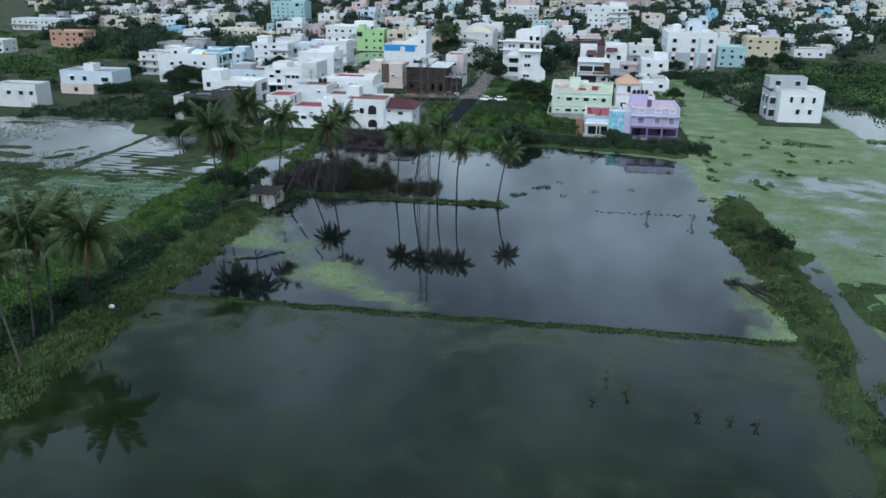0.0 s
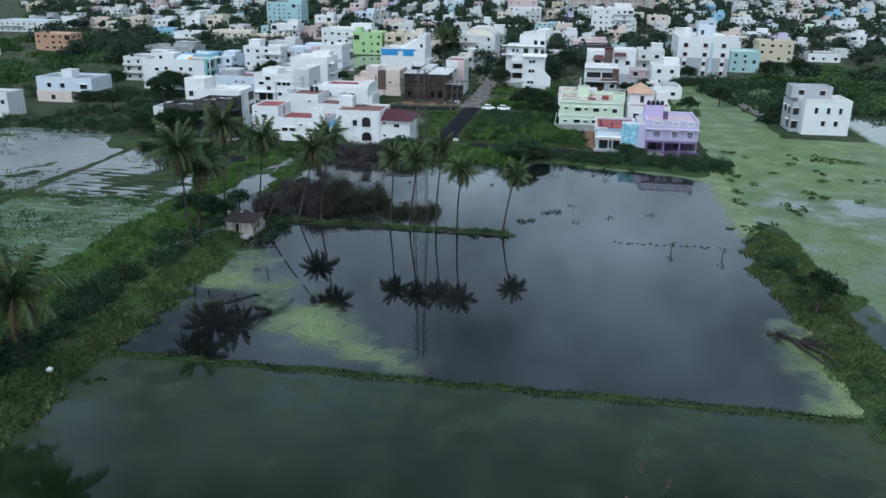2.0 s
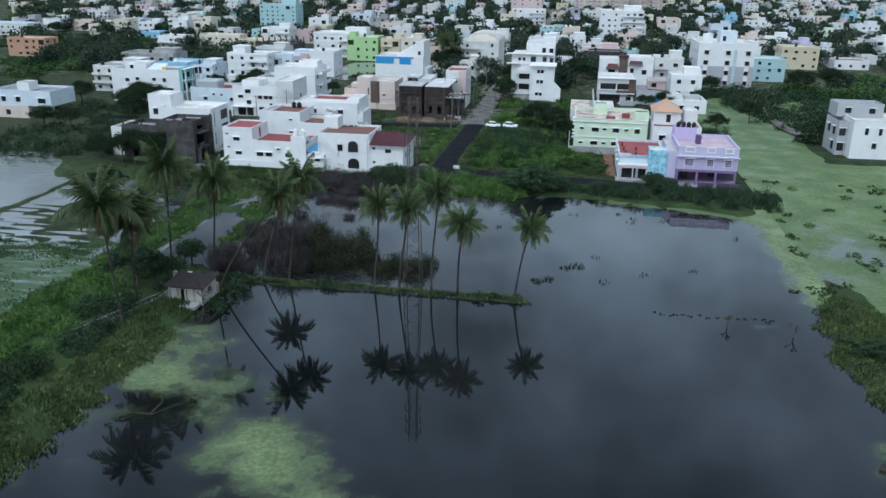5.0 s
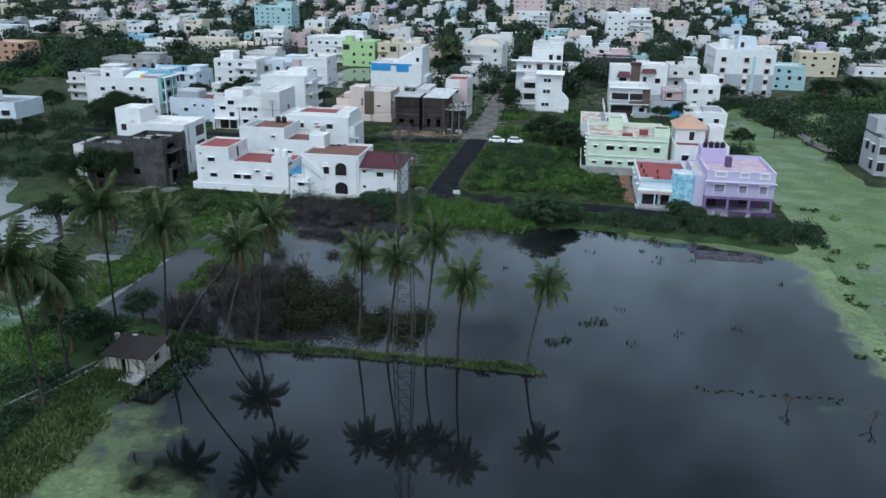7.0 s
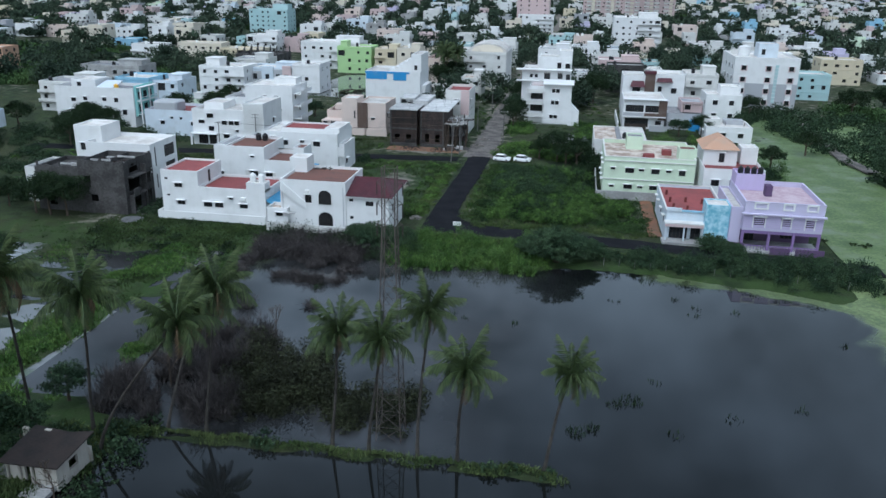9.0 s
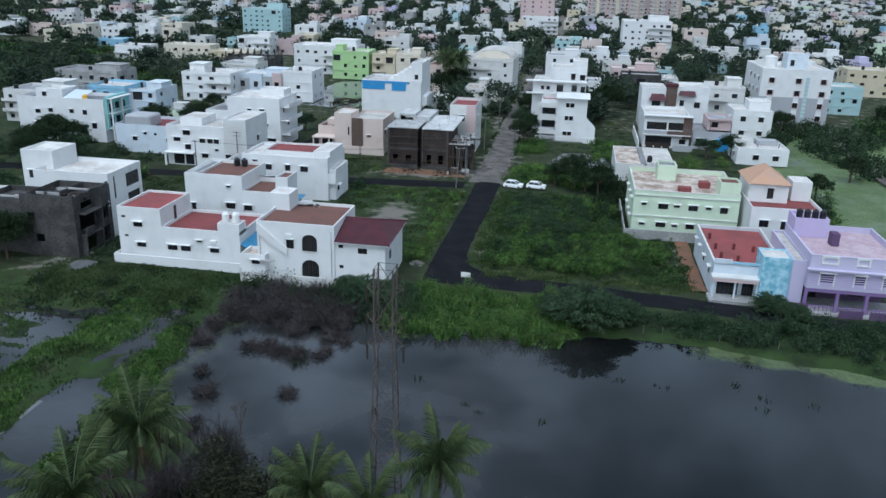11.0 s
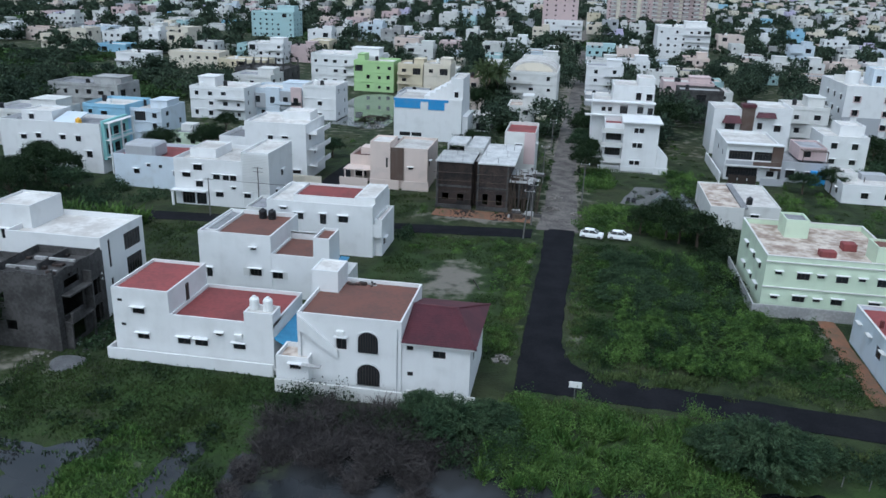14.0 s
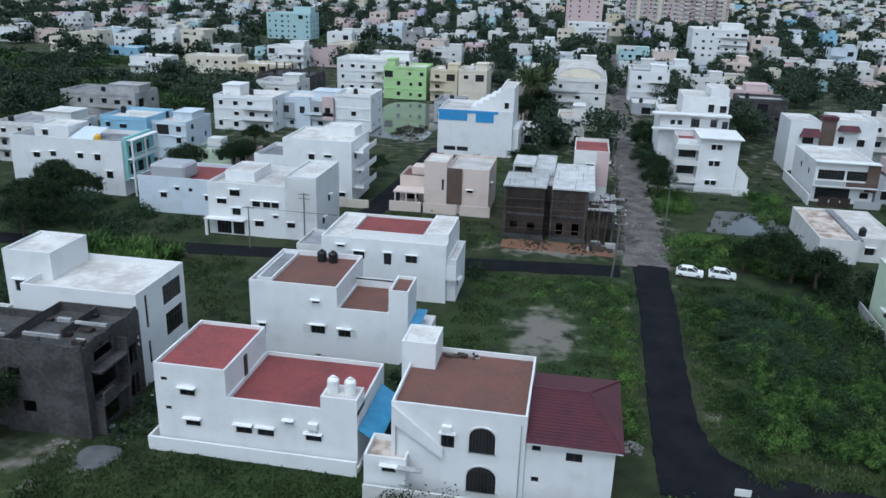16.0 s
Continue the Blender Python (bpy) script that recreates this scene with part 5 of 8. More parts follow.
h.block(40.0, 50.5, 224.5, 238, 0, 7.8, WHITE, REDROOF, 0.6, S=[(41.4, 42.8, 4.6, 5.8), (44.6, 46.0, 4.4, 5.8)])
h.block(40.4, 46.4, 230, 238.2, 7.2, 10.2, WHITE, REDROOF, 0.1, S=[(43.2, 44.2, 7.8, 9.6)])
h.part("hipped_roof", ([(40.0, 229.6, 10.2), (46.8, 229.6, 10.2), (46.8, 238.6, 10.2), (40.0, 238.6, 10.2), (43.4, 232.6, 12.4), (43.4, 235.8, 12.4)], [(0, 1, 4), (1, 2, 5, 4), (2, 3, 5), (3, 0, 4, 5), (0, 3, 2, 1)]), ORANGE, "faded orange hipped roof")
h.block(47.4, 50.4, 232, 236, 7.2, 10.4, WHITE, WHITEROOF, 0.3)

# lone houses in the wet land
h = House(84.5, 238, "lone white two-storey house standing in the swamp")
h.block(86.0, 97.6, 236.5, 248, 0, 9.0, WHITE, WHITEROOF, 0.7, S=[(88.6, 89.4, 5.6, 7.2), (91.6, 92.4, 5.6, 7.2), (94.6, 95.4, 5.6, 7.2), (90.6, 91.6, 2.4, 3.8), (93.8, 94.8, 2.4, 3.8)], trim=WHITE)
h.block(83.8, 85.98, 240, 250, 0, 8.0, GREYWALL, WHITEROOF, 0.7, S=[(84.1, 85.6, 4.6, 6.4), (84.1, 85.6, 1.0, 3.0)], W=[(242, 244, 4.4, 6.4), (246, 248, 4.4, 6.4), (242, 244, 0.8, 3.0)])
h.block(84.2, 94.6, 244.5, 251, 8.4, 11.6, GREYWALL, GREYROOF, 0.6, S=[(86, 87.4, 9.3, 10.6), (91.4, 92.8, 9.3, 10.6)])
h = House(-137.5, 239, "pale house above a bare earth plinth")
h.block(-137.5, -119.0, 239, 250, 3.4, 7.6, PALEBLUE, GREYROOF, 0.6, S=[(-134, -132.6, 4.4, 5.8), (-129.6, -128.2, 4.4, 5.8), (-123, -120.6, 4.2, 5.6)])
h.block(-137.7, -126, 238.8, 250, 0, 3.4, BEIGE, BEIGE, 0.05, S=[(-133, -131.6, 0.8, 2.2)], shade=False)
h.block(-130, -126.5, 241, 245, 7.2, 9.6, WHITE, GREYROOF, 0.3)
h = House(-140, 213, "white house at the edge of the flooded fields")
h.block(-141.0, -127.4, 212, 219, 0, 6.8, WHITE2, GREYROOF, 0.6, S=[(-137, -135.6, 3.6, 4.8), (-133, -131.6, 3.6, 4.8), (-129.6, -128.4, 3.6, 4.8)])

# ---------------------------------------------------------------- streets farther off, house by house
def town_vf(w, depth, z, top, bays, span, rnd):
    """Walls with recessed openings, glazing, roof and stair room of a flat-roofed house at the origin."""
    zr = z - 0.7
    floors, n, m = max(1, round(z / 3.3)), max(1, int(w / bays)), max(1, int(depth / 4.5))

    def cells(length, k):
        out = []
        for i in range(k):
            wide = rnd.uniform(0.45, 0.85)
            for f in range(floors):
                if rnd.random() < 0.82:
                    c, lo = length * (i + 0.5) / k + rnd.uniform(-0.3, 0.3), f * zr / floors + rnd.uniform(0.9, 1.2)
                    out.append((c - wide, c + wide, lo, lo + rnd.uniform(0.9, 1.4)))
        if rnd.random() < 0.4:
            i = rnd.randrange(k)
            c = length * (i + 0.5) / k
            out = [q for q in out if q[1] < c - 1.6 or q[0] > c + 1.6] + [(max(0.3, c - 1.4), min(length - 0.3, c + 1.4), (floors - 1) * zr / floors + 0.25 if floors > 1 else 0.3, (floors - 1) * zr / floors + 2.5 if floors > 1 else 2.4)]
        return out
    hole, west, east = cells(w, n), cells(depth, m), cells(depth, m)
    items = [wall_vf("S", 0, w, 0, z, 0, 1, hole, 0.3), wall_vf("N", 0, w, 0, z, depth, -1, (), 0.2), wall_vf("W", 0, depth, 0, z, 0, 1, west, 0.3), wall_vf("E", 0, depth, 0, z, w, -1, east, 0.3)]
    t = 0.25
    items.append(([(0, 0, z), (w, 0, z), (w, depth, z), (0, depth, z), (t, t, z), (w - t, t, z), (w - t, depth - t, z), (t, depth - t, z), (t, t, zr), (w - t, t, zr), (w - t, depth - t, zr), (t, depth - t, zr)],
                  [(0, 1, 5, 4), (1, 2, 6, 5), (2, 3, 7, 6), (3, 0, 4, 7), (4, 5, 9, 8), (5, 6, 10, 9), (6, 7, 11, 10), (7, 4, 8, 11)]))
    items += [box_vf(q[0] - 0.15, q[1] + 0.15, -0.45, 0, q[3] + 0.03, q[3] + 0.12) for q in hole]
    if rnd.random() < 0.5 and w > 8:
        a = rnd.choice((0.0, 0.5))
        for f in range(1, floors):
            items += [box_vf(w * a, w * (a + 0.5), -1.2, 0, f * zr / floors, f * zr / floors + 0.15), box_vf(w * a, w * (a + 0.5), -1.2, -1.1, f * zr / floors, f * zr / floors + 0.95)]
    items += [box_vf(-0.08, w + 0.08, -0.14, 0, f * zr / floors - 0.08, f * zr / floors + 0.08) for f in range(1, floors + 1)]
    glaze = [([(q[0], 0.22, q[2]), (q[1], 0.22, q[2]), (q[1], 0.22, q[3]), (q[0], 0.22, q[3])], [(0, 1, 2, 3)]) for q in hole]
    glaze += [([(d, q[0], q[2]), (d, q[1], q[2]), (d, q[1], q[3]), (d, q[0], q[3])], [(0, 1, 2, 3)]) for lst, d in ((west, 0.22), (east, w - 0.22)) for q in lst]
    room = []
    if top:
        a, b = span
        room = [box_vf(w * a, w * b, depth * 0.35, depth * 0.85, zr, z + top), box_vf(w * a - 0.2, w * b + 0.2, depth * 0.35 - 0.2, depth * 0.85 + 0.2, z + top, z + top + 0.15)]
    return items, glaze, box_vf(0.2, w - 0.2, 0.2, depth - 0.2, zr - 0.15, zr + 0.01), room, hole


ROOFTANKS = [mesh_of("roof_tank", *cyl_vf(0, 0, 0, 1.3, 0.6, 12, 0.2, 2), m) for m in (BLACKTANK, BLACKTANK, WHITETANK)]


def town_house(x0, x1, y, z, wall, roof=WHITEROOF, depth=12.0, top=0.0, label="painted flat-roofed house in the town", name="town_house", group="town houses", category="house", bays=3.6, extra=None, fine=True):
    """A flat-roofed house of the town; top: height of a roof room; fine: its front windows are parts of their own."""
    rnd = random.Random(int(x0 * 7 + y * 13))
    root = tagged(new(name), label, category, group)
    root.location = (x0, y, 0)
    w = x1 - x0
    items, glaze, slab, room, hole = town_vf(w, depth, z, top, bays, extra or (0.55, 0.95), rnd)
    V1, F1 = join_vf(items)
    V2, F2 = join_vf(glaze[len(hole):] if fine else glaze) if len(glaze) > (len(hole) if fine else 0) else ([], [])
    me = mesh_of("wall", V1 + V2, F1 + [tuple(i + len(V1) for i in q) for q in F2], [wall, GLASS], [0] * len(F1) + [1] * len(F2))
    put("wall", me, root)
    put("roof", mesh_of("roof", *slab, roof), root)
    if room:
        put("stair_room", mesh_of("stair_room", *join_vf(room), wall), root)
    for _ in range(rnd.choice((0, 1, 1, 2))):
        put("roof_tank", rnd.choice(ROOFTANKS), root, (w * rnd.uniform(0.1, 0.5), depth * rnd.uniform(0.2, 0.8), z - 0.69))
    if fine:
        for q in hole:
            fr, pane, sl = window_meshes(q[1] - q[0], q[3] - q[2])
            wn2 = put("window", fr, root, (q[0], 0.1, q[2]))
            put("pane", pane, wn2)
    return root


town_house(-111.2, -95.0, 337, 9.0, WHITE, top=2.0, label="white two-storey house with evenly spaced windows", extra=(0.05, 0.35))
stepped = town_house(-97.0, -81.0, 345, 8.2, PALEBLUE, label="grey-lilac house with a stepped front", top=1.2, bays=7)
for u0, u1, z1, d, mt in ((0.4, 5.4, 6.8, 0.7, GREYWALL), (5.4, 9.6, 8.6, 1.1, PALEBLUE), (9.6, 13.0, 7.6, 0.8, GREYWALL), (13.0, 16.0, 8.9, 1.2, PINK)):
    put("front_panel", mesh_of("front_panel", *bevel_box(u0, u1, -d, -0.02, 0.0 if mt is PALEBLUE else 2.6, z1, 0.04), mt), stepped)
    put("front_opening", mesh_of("front_opening", *box_vf((u0 + u1) / 2 - 0.7, (u0 + u1) / 2 + 0.7, -d - 0.05, -d - 0.01, 4.2, 6.0), GLASS), stepped)
town_house(-80.8, -71.0, 345, 9.8, WHITE, label="white house with blank sides", bays=9)
town_house(-82.5, -68.0, 404, 10.8, LIME, label="lime green house at the flooded street", top=1.6, extra=(0.02, 0.2))
town_house(-66.5, -57.5, 404, 10.4, YELLOW, label="pale yellow two-storey house", top=1.2)
town_house(-57.2, -47.8, 404, 10.8, CREAM, label="cream house with a small terrace room", top=1.4)
tagged(put("garden_wall", mesh_of("garden_wall", *bevel_box(-31.0, -12.0, 366.0, 366.3, 0, 1.5, 0.04), CREAM)), "low cream garden wall before a vaulted hall", "wall")
hall = town_house(-25.5, -10.0, 377, 12.8, WHITE2, depth=26, label="pale hall with a low vaulted white roof", bays=4.5)
V = []
for y in (7.0, 25.6):
    V += [(7.75 + 7.2 * math.cos(t), y, 12.1 + 3.3 * math.sin(t)) for t in np.linspace(0, math.pi, 17)]
put("vaulted_roof", mesh_of("vaulted_roof", V, [(i, i + 1, 18 + i, 17 + i) for i in range(16)] + [tuple(range(17)), tuple(range(17, 34))], WHITEROOF), hall)
put("lunette", mesh_of("lunette", [(7.75 + 6.0 * math.cos(t), 6.9, 12.3 + 2.6 * math.sin(t)) for t in np.linspace(0, math.pi, 13)], [tuple(range(13))], CREAM), hall)
h = House(66.0, 352, "white and grey four-storey apartment block with rows of windows", category="apartment block")
COLS = (69.0, 72.8, 76.6, 80.4, 83.6)
h.block(66.0, 86.0, 352, 376, 0, 16.2, WHITE, WHITEROOF, 0.7, S=[(u - 0.75, u + 0.75, z, z + 1.5) for u in COLS[::2] for z in (1.3, 4.9, 8.5, 12.1)], W=[(v, v + 1.4, z, z + 1.4) for v in (355, 361, 367) for z in (4.9, 8.5, 12.1)], shade=True)
h.box("lower_facing", 65.94, 86.06, 351.9, 351.99, 0, 1.28, GREYWALL, "grey painted lower storeys")
for a, b in ((65.94, 68.2), (69.8, 75.8), (77.4, 82.8), (84.4, 86.06)):
    h.box("lower_facing", a, b, 351.9, 351.99, 1.28, 8.0, GREYWALL)
for u in COLS[::2]:
    for z in (1.3, 4.9, 8.5, 12.1):
        h.box("window_jamb", u - 1.0, u - 0.76, 351.8, 351.98, z - 0.2, z + 1.5, PINK)
        h.box("window_jamb", u + 0.76, u + 1.0, 351.8, 351.98, z - 0.2, z + 1.5, PINK)
        h.box("window_sill", u - 0.76, u + 0.76, 351.8, 351.98, z - 0.2, z, PINK)
h.box("stair_strip", 78.6, 79.6, 351.8, 351.99, 2.0, 14.0, AQUA, "pale aqua stair grille")
for i in range(10):
    h.box("stair_bar", 78.5, 79.7, 351.7, 351.79, 2.6 + 1.15 * i, 2.75 + 1.15 * i, WHITE)
h.block(74.5, 80.5, 360, 367, 15.4, 20.0, PALEBLUE, WHITEROOF, 0.3, S=[(75.4, 76.6, 16.4, 18.2)])
h.part("water_cistern", cyl_vf(70.6, 364, 15.4, 18.6, 1.9, 20, 0.3), WHITE)
h.box("roof_beam", 67.0, 73.0, 368, 368.3, 15.5, 17.4, WHITE2)
town_house(35.0, 61.5, 566, 17.5, WHITE, depth=22, label="white apartment block in the town", top=2.4)
slab_block = town_house(17.0, 104.0, 900, 27, PINK, depth=24, label="long pink apartment block far off", bays=4.2, top=2, fine=False)
for f in range(7):
    for u in np.arange(3, 84, 9.2):
        put("balcony", mesh_of("balcony", *join_vf([box_vf(u, u + 4.6, -1.6, 0, 3.6 * f + 0.9, 3.6 * f + 2.2), box_vf(u, u + 4.6, -1.7, 0, 3.6 * f + 3.4, 3.6 * f + 3.6)]), WHITE2), slab_block)
for u in np.arange(7.9, 84, 18.4):
    put("stair_shaft", mesh_of("stair_shaft", *box_vf(u, u + 3.2, -0.8, 0, 0, 29.5), CREAM), slab_block)
town_house(-32.0, -8.0, 700, 27, PINK, depth=22, label="pink and white apartment tower", bays=5)
town_house(-30, -4, 688, 12, WHITE, depth=10, label="white lower block before the tower", bays=4)
town_house(-102, -76, 415, 11.4, WHITE, label="long white house behind the unfinished frame", depth=14, top=2)
frame_house = town_house(-122, -104, 392, 7.6, CEMENT, CEMENT, label="bare concrete frame building", depth=16)
for u in np.arange(0.6, 18, 2.8):
    for v in (0.4, 7.8, 15.2):
        put("column", mesh_of("column", *box_vf(u, u + 0.4, v, v + 0.4, 6.8, 9.8), CEMENT), frame_house)
town_house(-156, -134, 338, 7.8, CEMENT2, GREYROOF, label="grey unpainted house in the trees", top=1.4)
town_house(-120, -109, 300, 9.2, SKYBLUE, label="sky blue two-storey house", top=0.0)
town_house(-138, -122, 290, 8.6, WHITE2, GREYROOF, label="white house with patched terraces", top=1.8)
town_house(-112, -101, 302, 8.4, PALEBLUE, label="pale blue and white painted house", top=1.2)
town_house(-190, -176, 430, 6.5, WHITE, label="white house standing among trees")
town_house(-172, -150, 440, 7.0, CREAM, label="low cream-painted house with a flat roof", depth=10)
town_house(-146, -126, 430, 6.0, YELLOW, label="low pale yellow house with a long roof", depth=10)
town_house(-150, -134, 470, 9.0, WHITE, label="white house with a stair room", top=1.8)
town_house(-236, -217, 378, 8.4, ORANGE, label="peach-orange two-storey house in the scrub", depth=10)
town_house(-262, -238, 345, 6.2, WHITE2, label="low white house at the scrub's edge", depth=10)
town_house(-205, -178, 606, 15, AQUA, label="pale aqua apartment house", depth=16, top=3)
town_house(-330, -296, 476, 7.2, WHITE2, SKYBLUE, label="white shed with a blue roof", depth=14)
town_house(91, 103, 376, 9.0, AQUA, label="aqua house behind the apartment block")
town_house(112, 128, 424, 10, YELLOW, label="ochre yellow painted house")
town_house(26.6, 39.6, 376, 10.0, CEMENT, CEMENT2, label="unfinished dark cement house", depth=10)
town_house(50, 60, 342, 11.5, WHITE2, label="white and grey house with a water tank", top=1.8)
town_house(24, 40, 398, 9.5, PINK, label="dusty pink two-storey house", top=1.2)
town_house(-58, -50, 366, 6.0, GREYWALL, GREYROOF, label="low grey cement house")

# the rest of the town: plots along the streets, seeded
rt = random.Random(11)
PAINTS = [WHITE] * 5 + [WHITE2] * 12 + [CREAM] * 4 + [BEIGE] * 2 + [GREYWALL] * 2 + [CEMENT2] * 2 + [PALEBLUE] * 2 + [PINK, PINK, AQUA, YELLOW, SKYBLUE, PALEGREEN, LAVENDER]
ROOFS = [WHITEROOF] * 3 + [GREYROOF] * 6 + [STAINROOF, BROWNROOF, BROWNROOF]
WORDS = {"white_paint": "white", "white_paint_old": "off-white", "cream_paint": "cream", "pale_blue_paint": "pale blue", "pale_lavender_paint": "pale lavender", "pink_paint": "dusty pink",
         "aqua_paint": "aqua", "yellow_paint": "ochre yellow", "sky_blue_paint": "sky blue", "pale_green_paint": "pale green", "beige_pink_paint": "beige", "grey_paint": "grey", "light_cement": "bare cement"}
TAKEN = [(-125, -45, 262, 360), (-110, -44, 395, 432), (-52, -28, 320, 345), (-28, 20, 255, 345), (-28, -8, 370, 404), (20, 60, 255, 345), (60, 84, 350, 385), (30, 66, 560, 592), (12, 108, 880, 930),
         (-36, 0, 680, 726), (-125, -100, 385, 412), (-160, -124, 285, 352), (-205, -120, 425, 480), (-240, -210, 372, 392), (-268, -234, 340, 360), (-205, -155, 555, 580), (-335, -290, 470, 495),
         (88, 136, 365, 436), (22, 42, 370, 412), (20, 68, 300, 356), (-92, -44, 352, 402), (-210, -172, 600, 630)]
TREES_AT, SCRUB_AT = [], []
FAR = {}
y, made = 345.0, 0
while y < 2300:
    dy = y - 143
    mid, half = -0.16 * dy - 10, 0.60 * dy + 40
    x = mid - half
    while x < mid + half:
        w = rt.uniform(7, 15)
        gap = rt.uniform(1.5, 8) * (1 + 0.002 * dy)
        if abs(x + w / 2 + 5.5) < w / 2 + 5:
            x = -1.0 if x < 0 else x + w
            gap = 0
        free = not any(a - w < x < b and c - 12 < y < d for a, b, c, d in TAKEN)
        scrub = x < -135 - 0.10 * (y - 300) and y < 470 and vnoise(x, y, 0.012, 5) > 0.34
        scrub = scrub or (x > 96 and y < 420) or vnoise(x, y, 0.02, 6) > 0.74
        if free and not scrub and rt.random() < 0.84:
            wall = rt.choice(PAINTS)
            roof = rt.choice(ROOFS)
            fl = rt.choice((1, 1, 1, 2, 2, 2, 3))
            yy = y + rt.uniform(-5, 5)
            z = fl * 3.1 + rt.uniform(0.5, 1.2)
            deep, top = rt.uniform(9, 14), rt.choice((0, 1.6, 2.0)) if fl > 1 else 0
            if made < 230:
                made += 1
                town_house(x, x + w, yy, z, wall, roof, deep, top, "%s %s-storey house with a flat roof" % (WORDS[wall.name], ("one", "two", "three")[fl - 1]), fine=False, bays=rt.uniform(2.8, 5.5))
            else:
                if y > 1250:
                    w2 = w * 1.5
                    FAR.setdefault(wall.name, [wall]).append(([(p[0] + x, p[1] + yy, p[2]) for p in box_vf(0, w2, 0, deep, 0, z)[0]], box_vf(0, 1, 0, 1, 0, 1)[1]))
                    x += w2 + gap
                    TREES_AT.append((x + rt.uniform(-3, 3), y + rt.uniform(-11, 8)))
                    continue
                items, glaze, slab, room, hole = town_vf(w, deep, z, top, rt.uniform(3.0, 5.5), (0.55, 0.95), rt)
                for mt, lst in ((wall, items + room), (GLASS, glaze), (roof, [slab]), (BLACKTANK, [cyl_vf(w * 0.3, deep * 0.5, z - 0.7, z + 0.8, 0.7, 8, 0.2)] if rt.random() < 0.5 else [])):
                    FAR.setdefault(mt.name, [mt]).extend([([(p[0] + x, p[1] + yy, p[2]) for p in v], f) for v, f in lst])
        if free:
            for _ in range(7 if scrub else rt.choice((1, 2, 2, 3))):
                (SCRUB_AT if scrub and rt.random() < 0.75 else TREES_AT).append((x + w + gap / 2 + rt.uniform(-w * scrub, 3), y + rt.uniform(-11, 8)))
        x += w + gap
    y += rt.uniform(18, 25) * (1 + 0.0012 * dy)
FV, FF, FI = [], [], []
for k, (mt, *lst) in enumerate(FAR.values()):
    v, f = join_vf(lst)
    FF += [tuple(i + len(FV) for i in q) for q in f]
    FV += v
    FI += [k] * len(f)
tagged(put("far_town", mesh_of("far_town", FV, FF, [q[0] for q in FAR.values()], FI)), "hundreds of pale flat-roofed houses towards the horizon", "town", kind="stuff")


# ---------------------------------------------------------------- vegetation
def leaf_quads(rng, centres, size, upright=0.35):
    """A leaf-like quad at each centre, turned at random, as vertices."""
    n = len(centres)
    a = rng.normal(size=(n, 3))
    a /= np.linalg.norm(a, axis=1)[:, None]
    up = np.tile([0, 0, 1.0], (n, 1)) * upright + rng.normal(size=(n, 3)) * 0.6
    b = np.cross(a, up)
    b /= np.linalg.norm(b, axis=1)[:, None] + 1e-9
    s = size * rng.uniform(0.6, 1.3, (n, 1))
    c = np.asarray(centres)
    return np.stack([c - a * s, c + b * s * 0.55, c + a * s, c - b * s * 0.55], 1).reshape(-1, 3)


def crown_points(rng, n, rx, ry, rz, clumps, tight=0.2):
    """Points of a crown: clumps over a lumpy half ellipsoid with gaps between."""
    d = rng.normal(size=(clumps, 3))
    d /= np.linalg.norm(d, axis=1)[:, None]
    d[:, 2] = np.abs(d[:, 2]) * 0.95 - 0.12
    r = rng.uniform(0.55, 1.0, (clumps, 1))
    c = d * r * [rx, ry, rz]
    i = rng.integers(0, clumps, n)
    s = rng.uniform(0.6, 1.35, (clumps, 1))[i]
    return c[i] + np.clip(rng.normal(size=(n, 3)), -1.5, 1.5) * tight * s * [rx, ry, rz * 0.8]


def cloud_mesh(name, verts, mat, corners=4):
    n = len(verts) // corners
    f = np.arange(n * corners).reshape(n, corners)
    me = bpy.data.meshes.new(name)
    me.vertices.add(len(verts))
    me.vertices.foreach_set("co", np.asarray(verts, dtype=np.float32).ravel())
    me.loops.add(n * corners)
    me.loops.foreach_set("vertex_index", f.ravel().astype(np.int32))
    me.polygons.add(n)
    me.polygons.foreach_set("loop_start", np.arange(0, n * corners, corners, dtype=np.int32))
    me.materials.append(mat)
    me.update(calc_edges=True)
    return me


def thicket(name, rng, spots, mat, per, size, label, category="bushes", tight=0.22):
    """Bushes grown together: spots of (x, y, radius, height)."""
    out = []
    for x, y, r, hgt in spots:
        n = max(20, int(per * r * r))
        p = crown_points(rng, n, r, r, hgt, max(5, int(9 * r)), tight)
        p += [x, y, 0.05 + float(height(np.array([x]), np.array([y]))[0]) * 0.5]
        p[:, 2] = np.maximum(p[:, 2], LEVEL + 0.03)
        out.append(leaf_quads(rng, p, size))
    return tagged(put(name, cloud_mesh(name, np.concatenate(out), mat)), label, category, kind="stuff")


